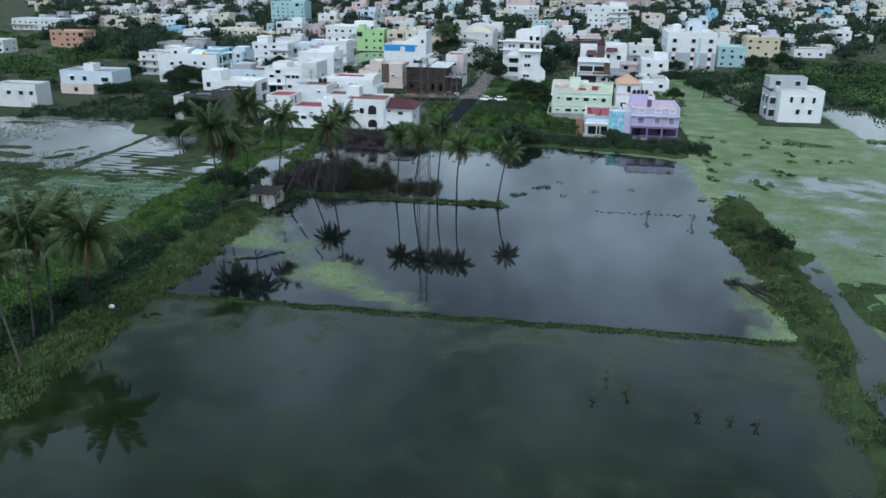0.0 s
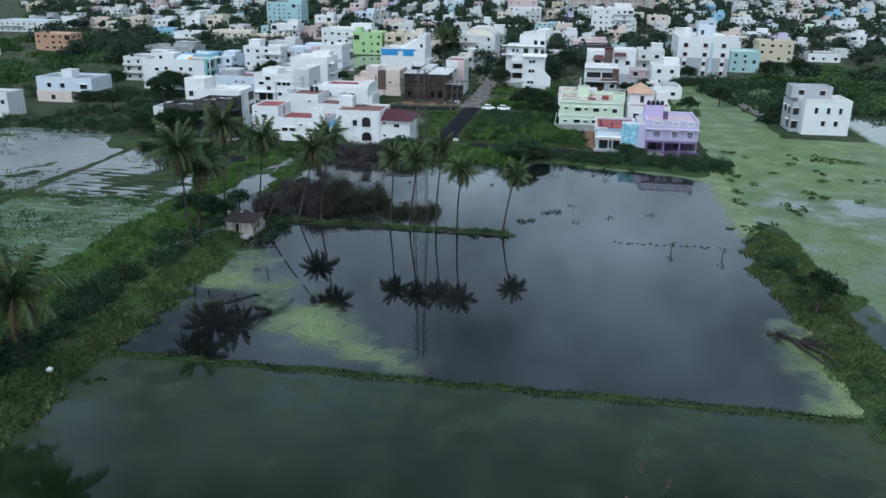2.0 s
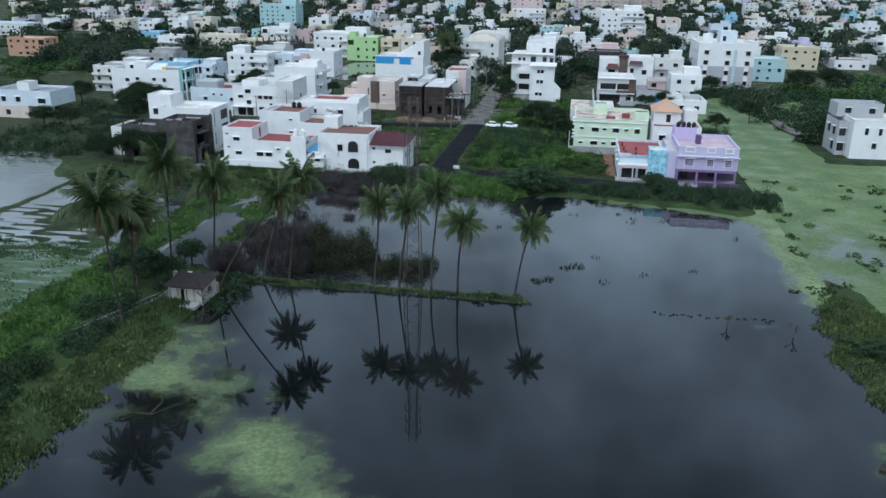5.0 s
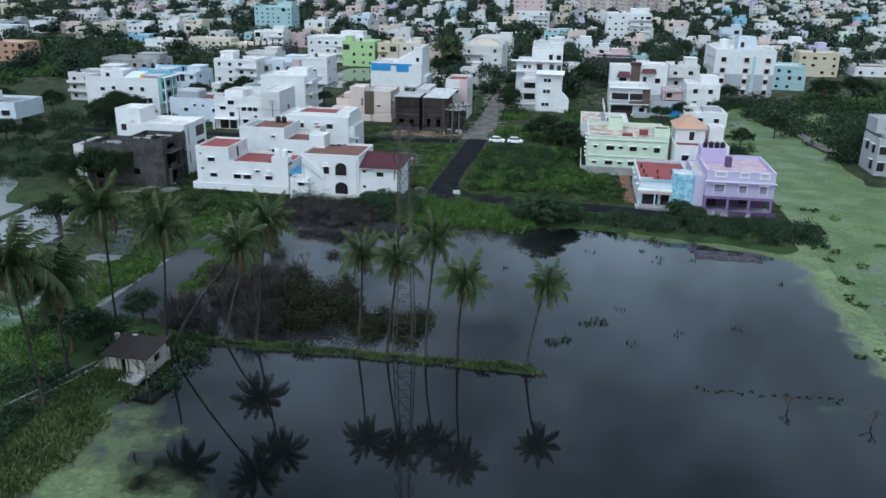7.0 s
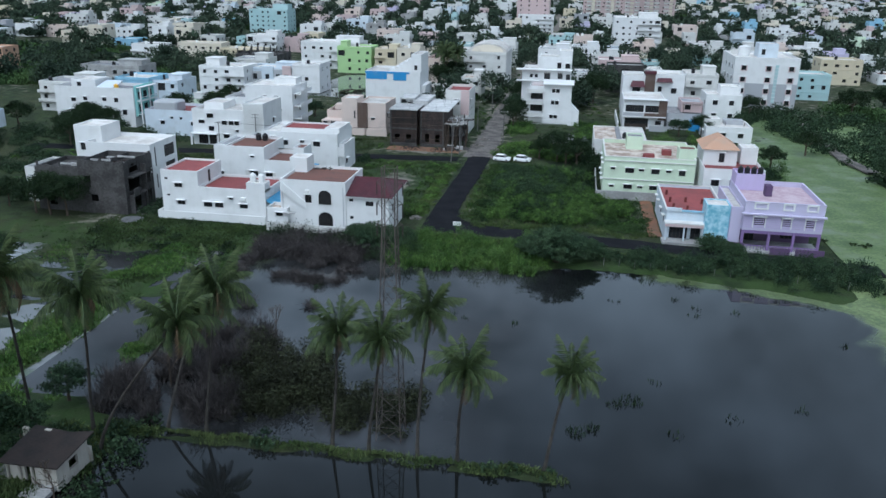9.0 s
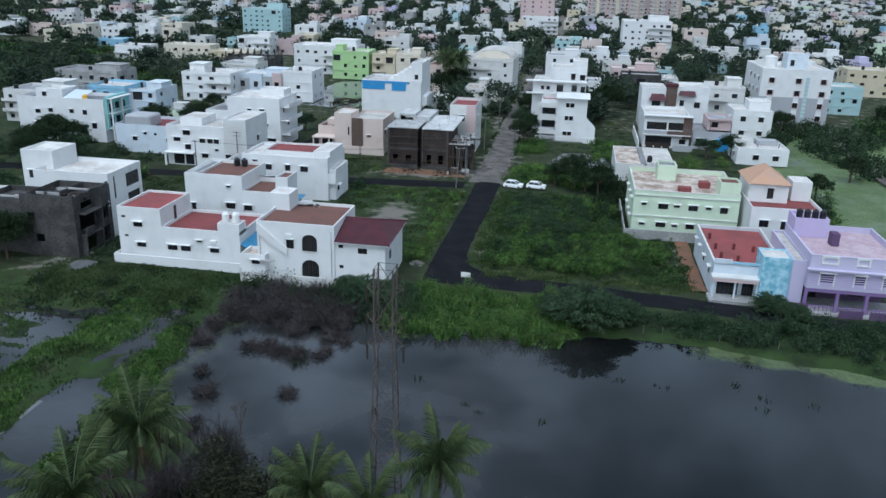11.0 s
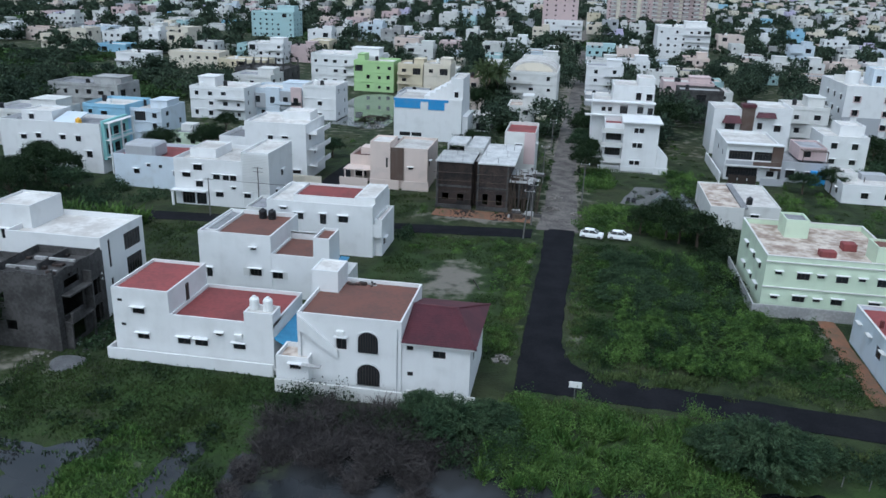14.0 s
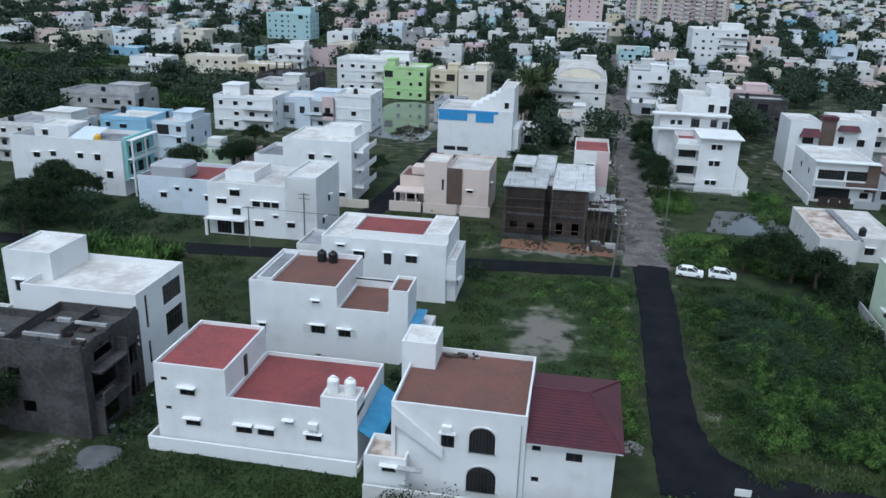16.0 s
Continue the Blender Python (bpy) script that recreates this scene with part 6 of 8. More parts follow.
def reeds(name, rng, spots, mat, label, tall=1.5, wide=0.09):
    """Grass blades: spots of (x, y, radius, count)."""
    out = []
    for x, y, r, n in spots:
        a = rng.uniform(0, 2 * math.pi, n)
        d = r * np.sqrt(rng.uniform(0, 1, n))
        base = np.stack([x + d * np.cos(a), y + d * np.sin(a), np.zeros(n)], 1)
        base[:, 2] = np.maximum(height(base[:, 0], base[:, 1]), LEVEL) - 0.05
        t = rng.uniform(0, 2 * math.pi, n)
        side = np.stack([np.cos(t), np.sin(t), t * 0], 1) * wide * rng.uniform(0.6, 1.5, (n, 1))
        lean = rng.normal(size=(n, 3)) * 0.38 * tall
        lean[:, 2] = tall * rng.uniform(0.45, 1.1, n)
        out.append(np.stack([base - side, base + side, base + lean * 0.6 + side * 0.8, base + lean], 1).reshape(-1, 3))
    return tagged(put(name, cloud_mesh(name, np.concatenate(out), mat)), label, "grass", kind="stuff")


def scatter(rng, n, x0, x1, y0, y1, r, hgt, keep=None):
    out = []
    while len(out) < n:
        x, y = rng.uniform(x0, x1), rng.uniform(y0, y1)
        if keep is None or keep(x, y):
            k = rng.uniform(0.6, 1.35)
            out.append((x, y, r * k, hgt * k * rng.uniform(0.8, 1.2)))
    return out


R1 = np.random.default_rng(3)
# overgrown plot east of the main road
thicket("plot_undergrowth", R1, scatter(R1, 190, 0.6, 20.8, 208.3, 251, 2.0, 1.0) + scatter(R1, 50, 21, 29.5, 208, 227.5, 1.6, 0.9), LUSHDARK, 130, 0.11, "dark undergrowth on an empty plot", "scrub")
thicket("plot_scrub", R1, scatter(R1, 74, 2.2, 20, 209.5, 248, 1.5, 2.4, lambda x, y: y < 241 or x > 9) + scatter(R1, 22, 21, 29, 209, 227, 1.1, 1.7), LUSH, 300, 0.095, "mounds of lush green scrub on an empty plot", "scrub", 0.17)
thicket("plot_scrub_dark", R1, scatter(R1, 44, 2.5, 20, 214, 246, 1.7, 2.8, lambda x, y: y < 240 or x > 9), LEAF2, 260, 0.10, "darker thorn scrub on an empty plot", "scrub", 0.17)
thicket("plot_scrub_bright", R1, scatter(R1, 60, 3, 20, 209, 228, 0.9, 1.6) + scatter(R1, 30, 3, 20, 228, 250, 0.8, 1.8), REED, 300, 0.09, "bright young shoots among the scrub", "scrub", 0.17)
thicket("verge_scrub", R1, scatter(R1, 110, -1, 19, 258, 274, 1.4, 1.3) + scatter(R1, 60, -1, 5, 288, 303, 1.3, 1.2) + scatter(R1, 40, 17, 23, 284, 306, 1.4, 1.2) + scatter(R1, 50, 36, 62, 240, 290, 2.2, 2.0), LUSH, 130, 0.14, "green scrub beside the lane", "scrub")
thicket("lot_weeds", R1, scatter(R1, 70, -29, -10, 208, 249, 0.9, 0.6, lambda x, y: x > -13 or y < 212 or y > 242) + scatter(R1, 70, -10.5, -8.2, 208, 250, 0.9, 0.9) + scatter(R1, 40, -1.5, 0.5, 209, 250, 0.8, 0.8), LUSH, 150, 0.10, "weeds along the edges of an empty lot", "weeds")
# shore strip
thicket("shore_bushes", R1, scatter(R1, 14, 12, 24, 192, 197, 1.6, 1.5) + scatter(R1, 80, 24, 58, 189.5, 195.5, 1.5, 1.9) + scatter(R1, 38, 42, 60, 187, 199, 1.6, 2.2), LEAF2, 210, 0.12, "dark green thorn bushes along the shore", "bushes")
thicket("shore_acacia", R1, scatter(R1, 16, -14, -6, 187.5, 192.5, 2.2, 2.6), LEAF2, 240, 0.11, "grey-green thorn bush before the arched house", "bushes")
thicket("shore_creeper", R1, scatter(R1, 58, -9, 13, 185.6, 198, 1.45, 2.2), REED, 300, 0.095, "mounds of bright green creeper at the water's edge", "weeds")
reeds("shore_reeds", R1, [(x + R1.uniform(-1, 1), y + R1.uniform(-1, 1), R1.uniform(0.4, 1.0), 60) for x in np.arange(-9, 14, 2.3) for y in np.arange(185.5, 197, 2.6)], REED, "tall bright green reeds at the water's edge", 1.5, 0.10)
thicket("shore_herbs", R1, scatter(R1, 80, -9, 14, 185.5, 198.5, 1.4, 1.1), LUSH, 200, 0.11, "rank green herbs among the reeds", "weeds")
# west bank
thicket("bank_bushes", R1, scatter(R1, 130, -35.5, -28.5, 54, 126, 1.6, 1.5, lambda x, y: vnoise(x, y, 0.11, 8) > 0.33), LEAF2, 170, 0.14, "dark thorn bushes on the bank", "bushes")
thicket("bank_bushes_dark", R1, scatter(R1, 34, -36, -31, 56, 126, 2.0, 2.1), LEAF, 150, 0.15, "dense dark bushes behind the bank", "bushes")
reeds("bank_grass", R1, [(R1.uniform(-29, -22.8), R1.uniform(45, 137), 1.5, 110) for _ in range(280)], OLIVE, "rough grass on the bank", 0.5, 0.08)
def dry(x, y, lo=-0.2):
    return float(height(np.array([x]), np.array([y]))[0]) > lo


reeds("meadow_tongue", R1, [(x, y, 0.9, 70) for x, y in ((R1.uniform(-46, -26.5), R1.uniform(141, 186)) for _ in range(620)) if dry(x, y, -0.14) and vnoise(x, y, 0.16, 33) > 0.42], REED, "tongue of bright grass in the wet meadow", 0.4, 0.07)
reeds("field_edge_grass", R1, [(R1.uniform(-45, -34.5), R1.uniform(50, 142), 1.7, 100) for _ in range(380)], REED, "bright grass between the bank and the flooded fields", 0.45, 0.09)
reeds("dyke_grass", R1, [(x, 137.6 + 0.4 * math.sin(x), R1.uniform(0.3, 0.9), 70) for x in np.arange(-24, 17.6, 0.7)], OLIVE, "grass along the low dyke under the palms", 0.4, 0.06)
reeds("dyke_grass_near", R1, [(x, 87.6 + 0.3 * math.sin(0.7 * x), 1.0, 55) for x in np.arange(-24, 56, 0.7)], BANKGRASS, "thin line of grass on a drowned dyke", 0.2, 0.08)
thicket("dyke_bushes", R1, [(-9.6, 138.0, 1.3, 1.1), (-8.5, 137.4, 1.0, 0.9), (11.5, 137.4, 1.0, 0.8), (13.2, 137.5, 0.8, 0.6), (16.0, 137.4, 0.8, 0.9), (-20.5, 138, 1.4, 1.3), (-23, 137, 1.6, 1.4)], LEAF2, 110, 0.17, "small bushes on the low dyke", "bushes")
# drowned thickets behind the dyke
thicket("island_thicket", R1, scatter(R1, 30, -16.5, -7, 143, 154, 2.4, 3.2), BROWNLEAF, 330, 0.13, "dark round thicket standing in the pond", "bushes")
thicket("island_thicket_low", R1, scatter(R1, 16, -5.5, 3, 142, 148, 1.6, 1.7), BROWNLEAF, 300, 0.13, "low dark thicket standing in the pond", "bushes")


def thorn_twigs(name, rng, spots, label):
    """Leafless thorn: bundles of thin crooked twigs."""
    out = []
    for x, y, r, hgt in spots:
        n = int(70 * r)
        a = rng.uniform(0, 2 * math.pi, n)
        tip = np.stack([x + r * rng.uniform(0.2, 1, n) * np.cos(a), y + r * rng.uniform(0.2, 1, n) * np.sin(a), hgt * rng.uniform(0.4, 1.1, n) + LEVEL], 1)
        root = np.stack([x + rng.normal(size=n) * r * 0.25, y + rng.normal(size=n) * r * 0.25, np.full(n, LEVEL - 0.1)], 1)
        mid = root * 0.45 + tip * 0.55 + rng.normal(size=(n, 3)) * 0.15 * r
        w = np.cross(tip - root, rng.normal(size=(n, 3)))
        w = w / (np.linalg.norm(w, axis=1)[:, None] + 1e-9) * 0.035
        out.append(np.stack([root - w, root + w, mid + w, mid - w], 1).reshape(-1, 3))
        out.append(np.stack([mid - w, mid + w, tip + w * 0.4, tip - w * 0.4], 1).reshape(-1, 3))
        for k in range(2):
            t2 = mid + rng.normal(size=(n, 3)) * [0.35 * r, 0.35 * r, 0.25 * r]
            out.append(np.stack([mid - w * 0.6, mid + w * 0.6, t2 + w * 0.3, t2 - w * 0.3], 1).reshape(-1, 3))
    return tagged(put(name, cloud_mesh(name, np.concatenate(out), TWIG)), label, "dry thorn", kind="stuff")


thorn_twigs("dry_thorn_shore", R1, scatter(R1, 95, -30, -10, 184, 194.5, 1.9, 1.7) + scatter(R1, 22, -30, -12, 176, 185, 1.5, 0.9) + [(-14.9, 168.2, 1.5, 0.7), (-23.0, 166.5, 2.0, 1.2), (-25.4, 161.0, 1.9, 1.3), (-21.5, 160.5, 1.7, 1.0), (-19.4, 176.5, 1.2, 0.7), (-25.5, 171.0, 1.3, 0.9)], "brown leafless thorn thicket at the shore")
thorn_twigs("dry_thorn_dyke", R1, scatter(R1, 50, -28, -14, 139, 158, 1.8, 2.6), "brown leafless thorn standing in water")
thicket("shore_thorn_green", R1, scatter(R1, 30, -30, -12, 188.5, 195.5, 1.6, 2.2) + [(-15.9, 175.0, 0.7, 0.9), (-16.2, 174.0, 0.6, 0.8)], LEAF, 150, 0.13, "sparse dark bushes among dry thorn", "bushes", 0.3)
meadow = [q for q in [(R1.uniform(-60, -30), R1.uniform(176, 198)) for _ in range(300)] + [(R1.uniform(-46, -26.5), R1.uniform(142, 180)) for _ in range(300)] if dry(*q)]
reeds("meadow_grass", R1, [(x, y, 1.6, 55) for x, y in meadow if vnoise(x, y, 0.13, 21) > 0.52 and y < 184], REED, "bright wet meadow grass before the houses", 0.42, 0.08)
reeds("meadow_grass_dark", R1, [(x, y, 1.7, 70) for x, y in meadow if 0.28 < vnoise(x, y, 0.13, 21) < 0.56 or y >= 184], BANKGRASS, "darker rough grass of the wet meadow", 0.35, 0.08)
thicket("meadow_bushes", R1, scatter(R1, 22, -58, -34, 176, 196, 1.1, 0.9, lambda x, y: vnoise(x, y, 0.13, 21) < 0.45), LEAF, 70, 0.18, "low dark bushes in the wet meadow", "bushes")
reeds("lot_grass", R1, [(x, y, 1.5, 70) for x, y in ((R1.uniform(-29.5, -9), R1.uniform(208, 250)) for _ in range(210)) if ((x + 19) / 5.5) ** 2 + ((y - 231) / 9.5) ** 2 > 1] + [(R1.uniform(-86, -54), R1.uniform(222, 246), 1.8, 70) for _ in range(130)] + [(R1.uniform(-50, -32), R1.uniform(257, 275), 1.7, 70) for _ in range(70)], BANKGRASS, "short rough grass on the empty lots", 0.35, 0.07)
# swamp edge
thicket("east_bank_bushes", R1, scatter(R1, 12, 54.5, 58, 124, 148, 1.1, 1.1) + scatter(R1, 22, 56, 60, 50, 112, 1.0, 0.9), LEAF2, 170, 0.12, "green bushes on the bank by the swamp", "bushes")
reeds("swamp_grass", R1, [(x, y, 1.5, 90) for x, y in ((R1.uniform(53, 76), R1.uniform(50, 146)) for _ in range(620)) if dry(x, y, -0.2)], OLIVE, "low grass on the swamp's bank", 0.35, 0.07)
reeds("swamp_edge_grass", R1, [(x, y, 1.1, 80) for x, y in ((R1.uniform(53, 62), R1.uniform(96, 146)) for _ in range(260)) if -0.3 < float(height(np.array([x]), np.array([y]))[0]) < 0.1], OLIVE, "rough grass fringing the swamp's bank", 0.5, 0.08)
thicket("swamp_islets", R1, [(66 + 9 * math.sin(i * 2.1) + i, 205 - i * 5.0, 1.2, 0.35) for i in range(9)] + [(104 + 3 * i, 213 + (i % 2), 1.8, 0.5) for i in range(6)] + [(84 + 2 * i, 207 - i, 1.5, 0.4) for i in range(4)], LUSH, 60, 0.2, "tufts of marsh grass in floating weed", "grass")
thicket("swamp_far_scrub", R1, scatter(R1, 160, 62, 100, 250, 345, 2.8, 2.6, lambda x, y: x > 70 + 0.16 * (320 - y)) + scatter(R1, 60, 100, 150, 262, 340, 3.0, 2.8), LEAF2, 26, 0.32, "scrub at the far side of the swamp", "scrub")
# rows of drowned paddy and rough grass on the flooded fields
rows = []
for yy in np.arange(146, 198, 2.3):
    for xx in np.arange(-150, -44, 1.5):
        if vnoise(xx, yy, 0.09, 14) + 0.5 * vnoise(xx, yy, 0.5, 15) > 0.72:
            rows.append((xx + R1.uniform(-0.5, 0.5), yy + 0.03 * xx + R1.uniform(-0.25, 0.25), 0.6, 12))
for _ in range(3800):
    xx, yy = R1.uniform(-115, -43), R1.uniform(60, 147)
    if vnoise(xx * 0.5, yy * 1.6, 0.10, 16) + 0.4 * vnoise(xx, yy, 0.5, 17) > 0.55:
        rows.append((xx, yy, 1.3, 18))
reeds("paddy_grass", R1, rows, SCRUB, "rows of drowned grass in the flooded fields", 0.32, 0.09)
# wild land in the west
TUFTS = [(x + R1.normal() * q, y + R1.normal() * q, 0.75, 0.45) for x, y, q, n in ((58.3, 172.6, 0.9, 5), (57.9, 164.9, 1.1, 7), (57.5, 150.1, 1.8, 16), (59.9, 185.9, 0.8, 4), (62.6, 209.2, 0.8, 5), (78, 208.1, 1.8, 10), (81.8, 203.2, 1.4, 7), (79.1, 192.3, 1.2, 6), (66.2, 161.5, 1.6, 9), (72.8, 171.7, 1.6, 9), (58, 180.6, 0.7, 4), (88, 186, 1.8, 8), (95, 176, 2, 9)) for _ in range((n + 1) // 2)]
thicket("swamp_tufts", R1, TUFTS, BANKGRASS, 90, 0.18, "dark tufts of sedge in floating weed", "grass")
thicket("west_scrub", R1, scatter(R1, 170, -190, -78, 205, 262, 2.4, 2.2, lambda x, y: not (-142 < x < -116 and 208 < y < 252) and not (x > -78)) + scatter(R1, 50, -125, -80, 198, 212, 1.8, 1.6), LEAF2, 90, 0.19, "dark scrub behind the flooded fields", "scrub")
thicket("lot_banana", R1, scatter(R1, 60, -88, -73, 231, 244, 1.6, 2.8), LUSH, 60, 0.34, "bright broad-leaved plants beside the lane", "plants")
reeds("lot_broad_leaves", R1, [(R1.uniform(-88, -73), R1.uniform(231, 244), 0.8, 26) for _ in range(70)], LUSH, "long arching leaves of broad-leaved plants beside the lane", 3.4, 0.26)
thicket("house_gap_bushes", R1, scatter(R1, 8, -56, -53, 199, 212, 1.4, 2.0) + scatter(R1, 10, -34, -30, 209.5, 216, 1.2, 1.8) + scatter(R1, 14, -31, -29, 246, 252, 1.0, 1.2), LEAF2, 80, 0.18, "bushes between the houses", "bushes")

def open_land(x, y):
    road = abs(x + 5) < 4.4 or (x < -7 and 242 < y < 258.5) or (x > -9 and y < 208) or (-57 < x < -46 and y > 246)
    return not road and not (-60 < x < -9 and y < 208) and not ((x + 19) / 6) ** 2 + ((y - 231) / 10) ** 2 < 1


thicket("lot_tufts", R1, scatter(R1, 900, -112, 60, 205, 345, 0.8, 0.32, open_land), BANKGRASS, 60, 0.15, "tufts of weeds on open ground between the houses", "weeds")
thicket("lot_shrubs", R1, scatter(R1, 150, -112, 60, 210, 345, 0.9, 0.8, lambda x, y: open_land(x, y) and vnoise(x, y, 0.06, 31) > 0.55), LUSH, 120, 0.13, "low green shrubs on open ground between the houses", "bushes")
reeds("road_verge_grass", R1, [(R1.uniform(-1.8, 1.6), R1.uniform(209, 251), 0.8, 60) for _ in range(90)] + [(R1.uniform(0.5, 31), 208.3 - 0.11 * q + R1.uniform(-1.2, 1.6), 0.8, 60) for q in np.arange(0, 30, 0.35)] + [(R1.uniform(-11, -8.2), R1.uniform(208, 250), 0.8, 60) for _ in range(90)] + [(x, 199.0 - 0.1 * x + R1.uniform(-1.3, 0.6), 0.8, 60) for x in np.arange(-8, 58, 0.6)], OLIVE, "rough olive grass along the road verges", 0.45, 0.07)
thicket("yard_bushes", R1, scatter(R1, 40, 17, 21, 236, 262, 1.6, 2.0) + scatter(R1, 24, 21, 36, 249, 264, 1.8, 2.2), LEAF, 110, 0.17, "dark bushes beside the yard wall", "bushes")
thicket("lane_verge", R1, [(x + R1.uniform(-0.5, 0.5), y, R1.uniform(0.4, 0.9), R1.uniform(0.4, 0.9)) for y in np.arange(284, 420, 1.6) for x in (-8.3, -1.7) if R1.random() < 0.7], LUSHDARK, 130, 0.16, "weeds crowding the edges of the gravel lane", "weeds")
thicket("street_debris_weeds", R1, scatter(R1, 16, -66, -57, 334, 356, 1.2, 1.0), BROWNLEAF, 90, 0.18, "brown weeds on debris in the flooded street", "weeds")
thicket("hall_garden", R1, scatter(R1, 44, -29, -9.5, 341, 374, 2.0, 1.9), LUSHDARK, 60, 0.22, "green bushes before the vaulted hall", "bushes")

# free-standing trees
def make_tree(seed, hgt, rad, mat, flat_top=0.7, n=5200, size=0.14):
    rng = np.random.default_rng(seed)
    root = tagged(new("tree"), "leafy dark green tree", "tree", "trees among the houses")
    th = hgt * 0.45
    items = [tube_vf([(0, 0, -0.2), (0.1, 0.05, th * 0.5), (0.0, 0.15, th), (0.1, 0.1, hgt * 0.7)], [0.24, 0.19, 0.15, 0.06], 8)]
    for k in range(7):
        a = k * 0.9 + rng.uniform(-0.2, 0.2)
        q = th * rng.uniform(0.75, 1.1)
        e = rad * rng.uniform(0.5, 0.8)
        items.append(tube_vf([(0, 0.1, q), (e * 0.5 * math.cos(a), e * 0.5 * math.sin(a), q + hgt * 0.16), (e * math.cos(a), e * math.sin(a), q + hgt * 0.26)], [0.10, 0.07, 0.03], 6))
    put("trunk", mesh_of("trunk", *join_vf(items), BARK), root)
    p = crown_points(rng, n, rad, rad, (hgt - th) * flat_top, 38, 0.17)
    p[:, 2] += th + (hgt - th) * 0.22
    put("crown", cloud_mesh("crown", leaf_quads(rng, p, size), mat), root)
    return root


def plant(kind, x, y, s=1.0, turn=0.0, label=""):
    z = float(height(np.array([x]), np.array([y]))[0]) - 0.05
    t = copy_thing(kind, Matrix.LocRotScale((x, y, z), Euler((0, 0, turn)), (s, s, s)))
    if label:
        t["label"] = label
    return t


def feather_bush(seed, rad, hgt, sprays, mat, label):
    """A many-stemmed thorn bush: arching sprays of fine leaflets that droop at their tips."""
    rng = np.random.default_rng(seed)
    root = tagged(new("thorn_bush"), label, "bush", "feathery thorn bushes")
    stems, leaves = [], []
    for k in range(sprays):
        a, reach, rise = rng.uniform(0, 2 * math.pi), rad * rng.uniform(0.25, 1.0), hgt * rng.uniform(0.45, 1.05)
        rise *= 1.0 - 0.35 * (reach / rad) ** 2
        t = np.linspace(0, 1, 46)[:, None]
        out = reach * t ** 0.85
        path = np.concatenate([out * math.cos(a), out * math.sin(a), rise * (1.75 * t - 0.95 * t ** 2.2)], 1)
        if k % 6 == 0:
            stems.append(tube_vf([tuple(path[q]) for q in (0, 12, 24, 36)], [0.07, 0.05, 0.035, 0.015], 5))
        keep = path[12:]
        pts = np.repeat(keep, 3, 0) + rng.normal(size=(len(keep) * 3, 3)) * [0.17, 0.17, 0.12]
        run = np.repeat(np.gradient(keep, axis=0), 3, 0)
        run = run / (np.linalg.norm(run, axis=1)[:, None] + 1e-9) + rng.normal(size=pts.shape) * 0.55 + [0, 0, -0.25]
        run /= np.linalg.norm(run, axis=1)[:, None]
        wide = np.cross(run, rng.normal(size=pts.shape))
        wide /= np.linalg.norm(wide, axis=1)[:, None] + 1e-9
        ln = rng.uniform(0.11, 0.24, (len(pts), 1))
        leaves.append(np.stack([pts - run * ln, pts + wide * 0.042, pts + run * ln, pts - wide * 0.042], 1).reshape(-1, 3))
    put("stem", mesh_of("stem", *join_vf(stems), BARK), root)
    put("crown", cloud_mesh("crown", np.concatenate(leaves), mat), root)
    return root


B1 = feather_bush(41, 5.0, 6.6, 330, THORNLEAF, "grey-green feathery thorn bush at the water's edge")
B2 = feather_bush(42, 2.4, 2.7, 100, LUSH, "bright feathery bush on an empty plot")
B1.location, B2.location = (15.0, 190.4, -0.1), (24.0, 217.0, -0.1)
R4 = np.random.default_rng(17)
for i, (kind, x, y, s) in enumerate([(B1, 19.2, 192.6, 0.60), (B1, 11.2, 193.0, 0.53), (B1, -12.2, 190.8, 0.77), (B1, -8.9, 192.2, 0.63), (B1, -15.8, 193.6, 0.53), (B1, 38.6, 200.4, 0.53), (B1, 41.5, 199.0, 0.40), (B1, 27.0, 193.5, 0.33), (B1, 33.5, 192.4, 0.30), (B1, 45.0, 192.0, 0.33), (B1, 53.5, 195.5, 0.37), (B1, -30.6, 212.6, 0.33), (B1, 57.0, 128.5, 0.40)]
                                  + [(B1, R4.uniform(3, 15), R4.uniform(224, 242), R4.uniform(0.34, 0.54)) for _ in range(15)] + [(B2, R4.uniform(4, 28), R4.uniform(209.5, 226), R4.uniform(0.55, 1.05)) for _ in range(24)] + [(B2, R4.uniform(2, 19), R4.uniform(222, 243), R4.uniform(0.5, 0.85)) for _ in range(15)]):
    plant(kind, x, y, s, i * 2.1, "grey-green feathery thorn bush on an empty plot" if kind is B1 and y > 220 else "")


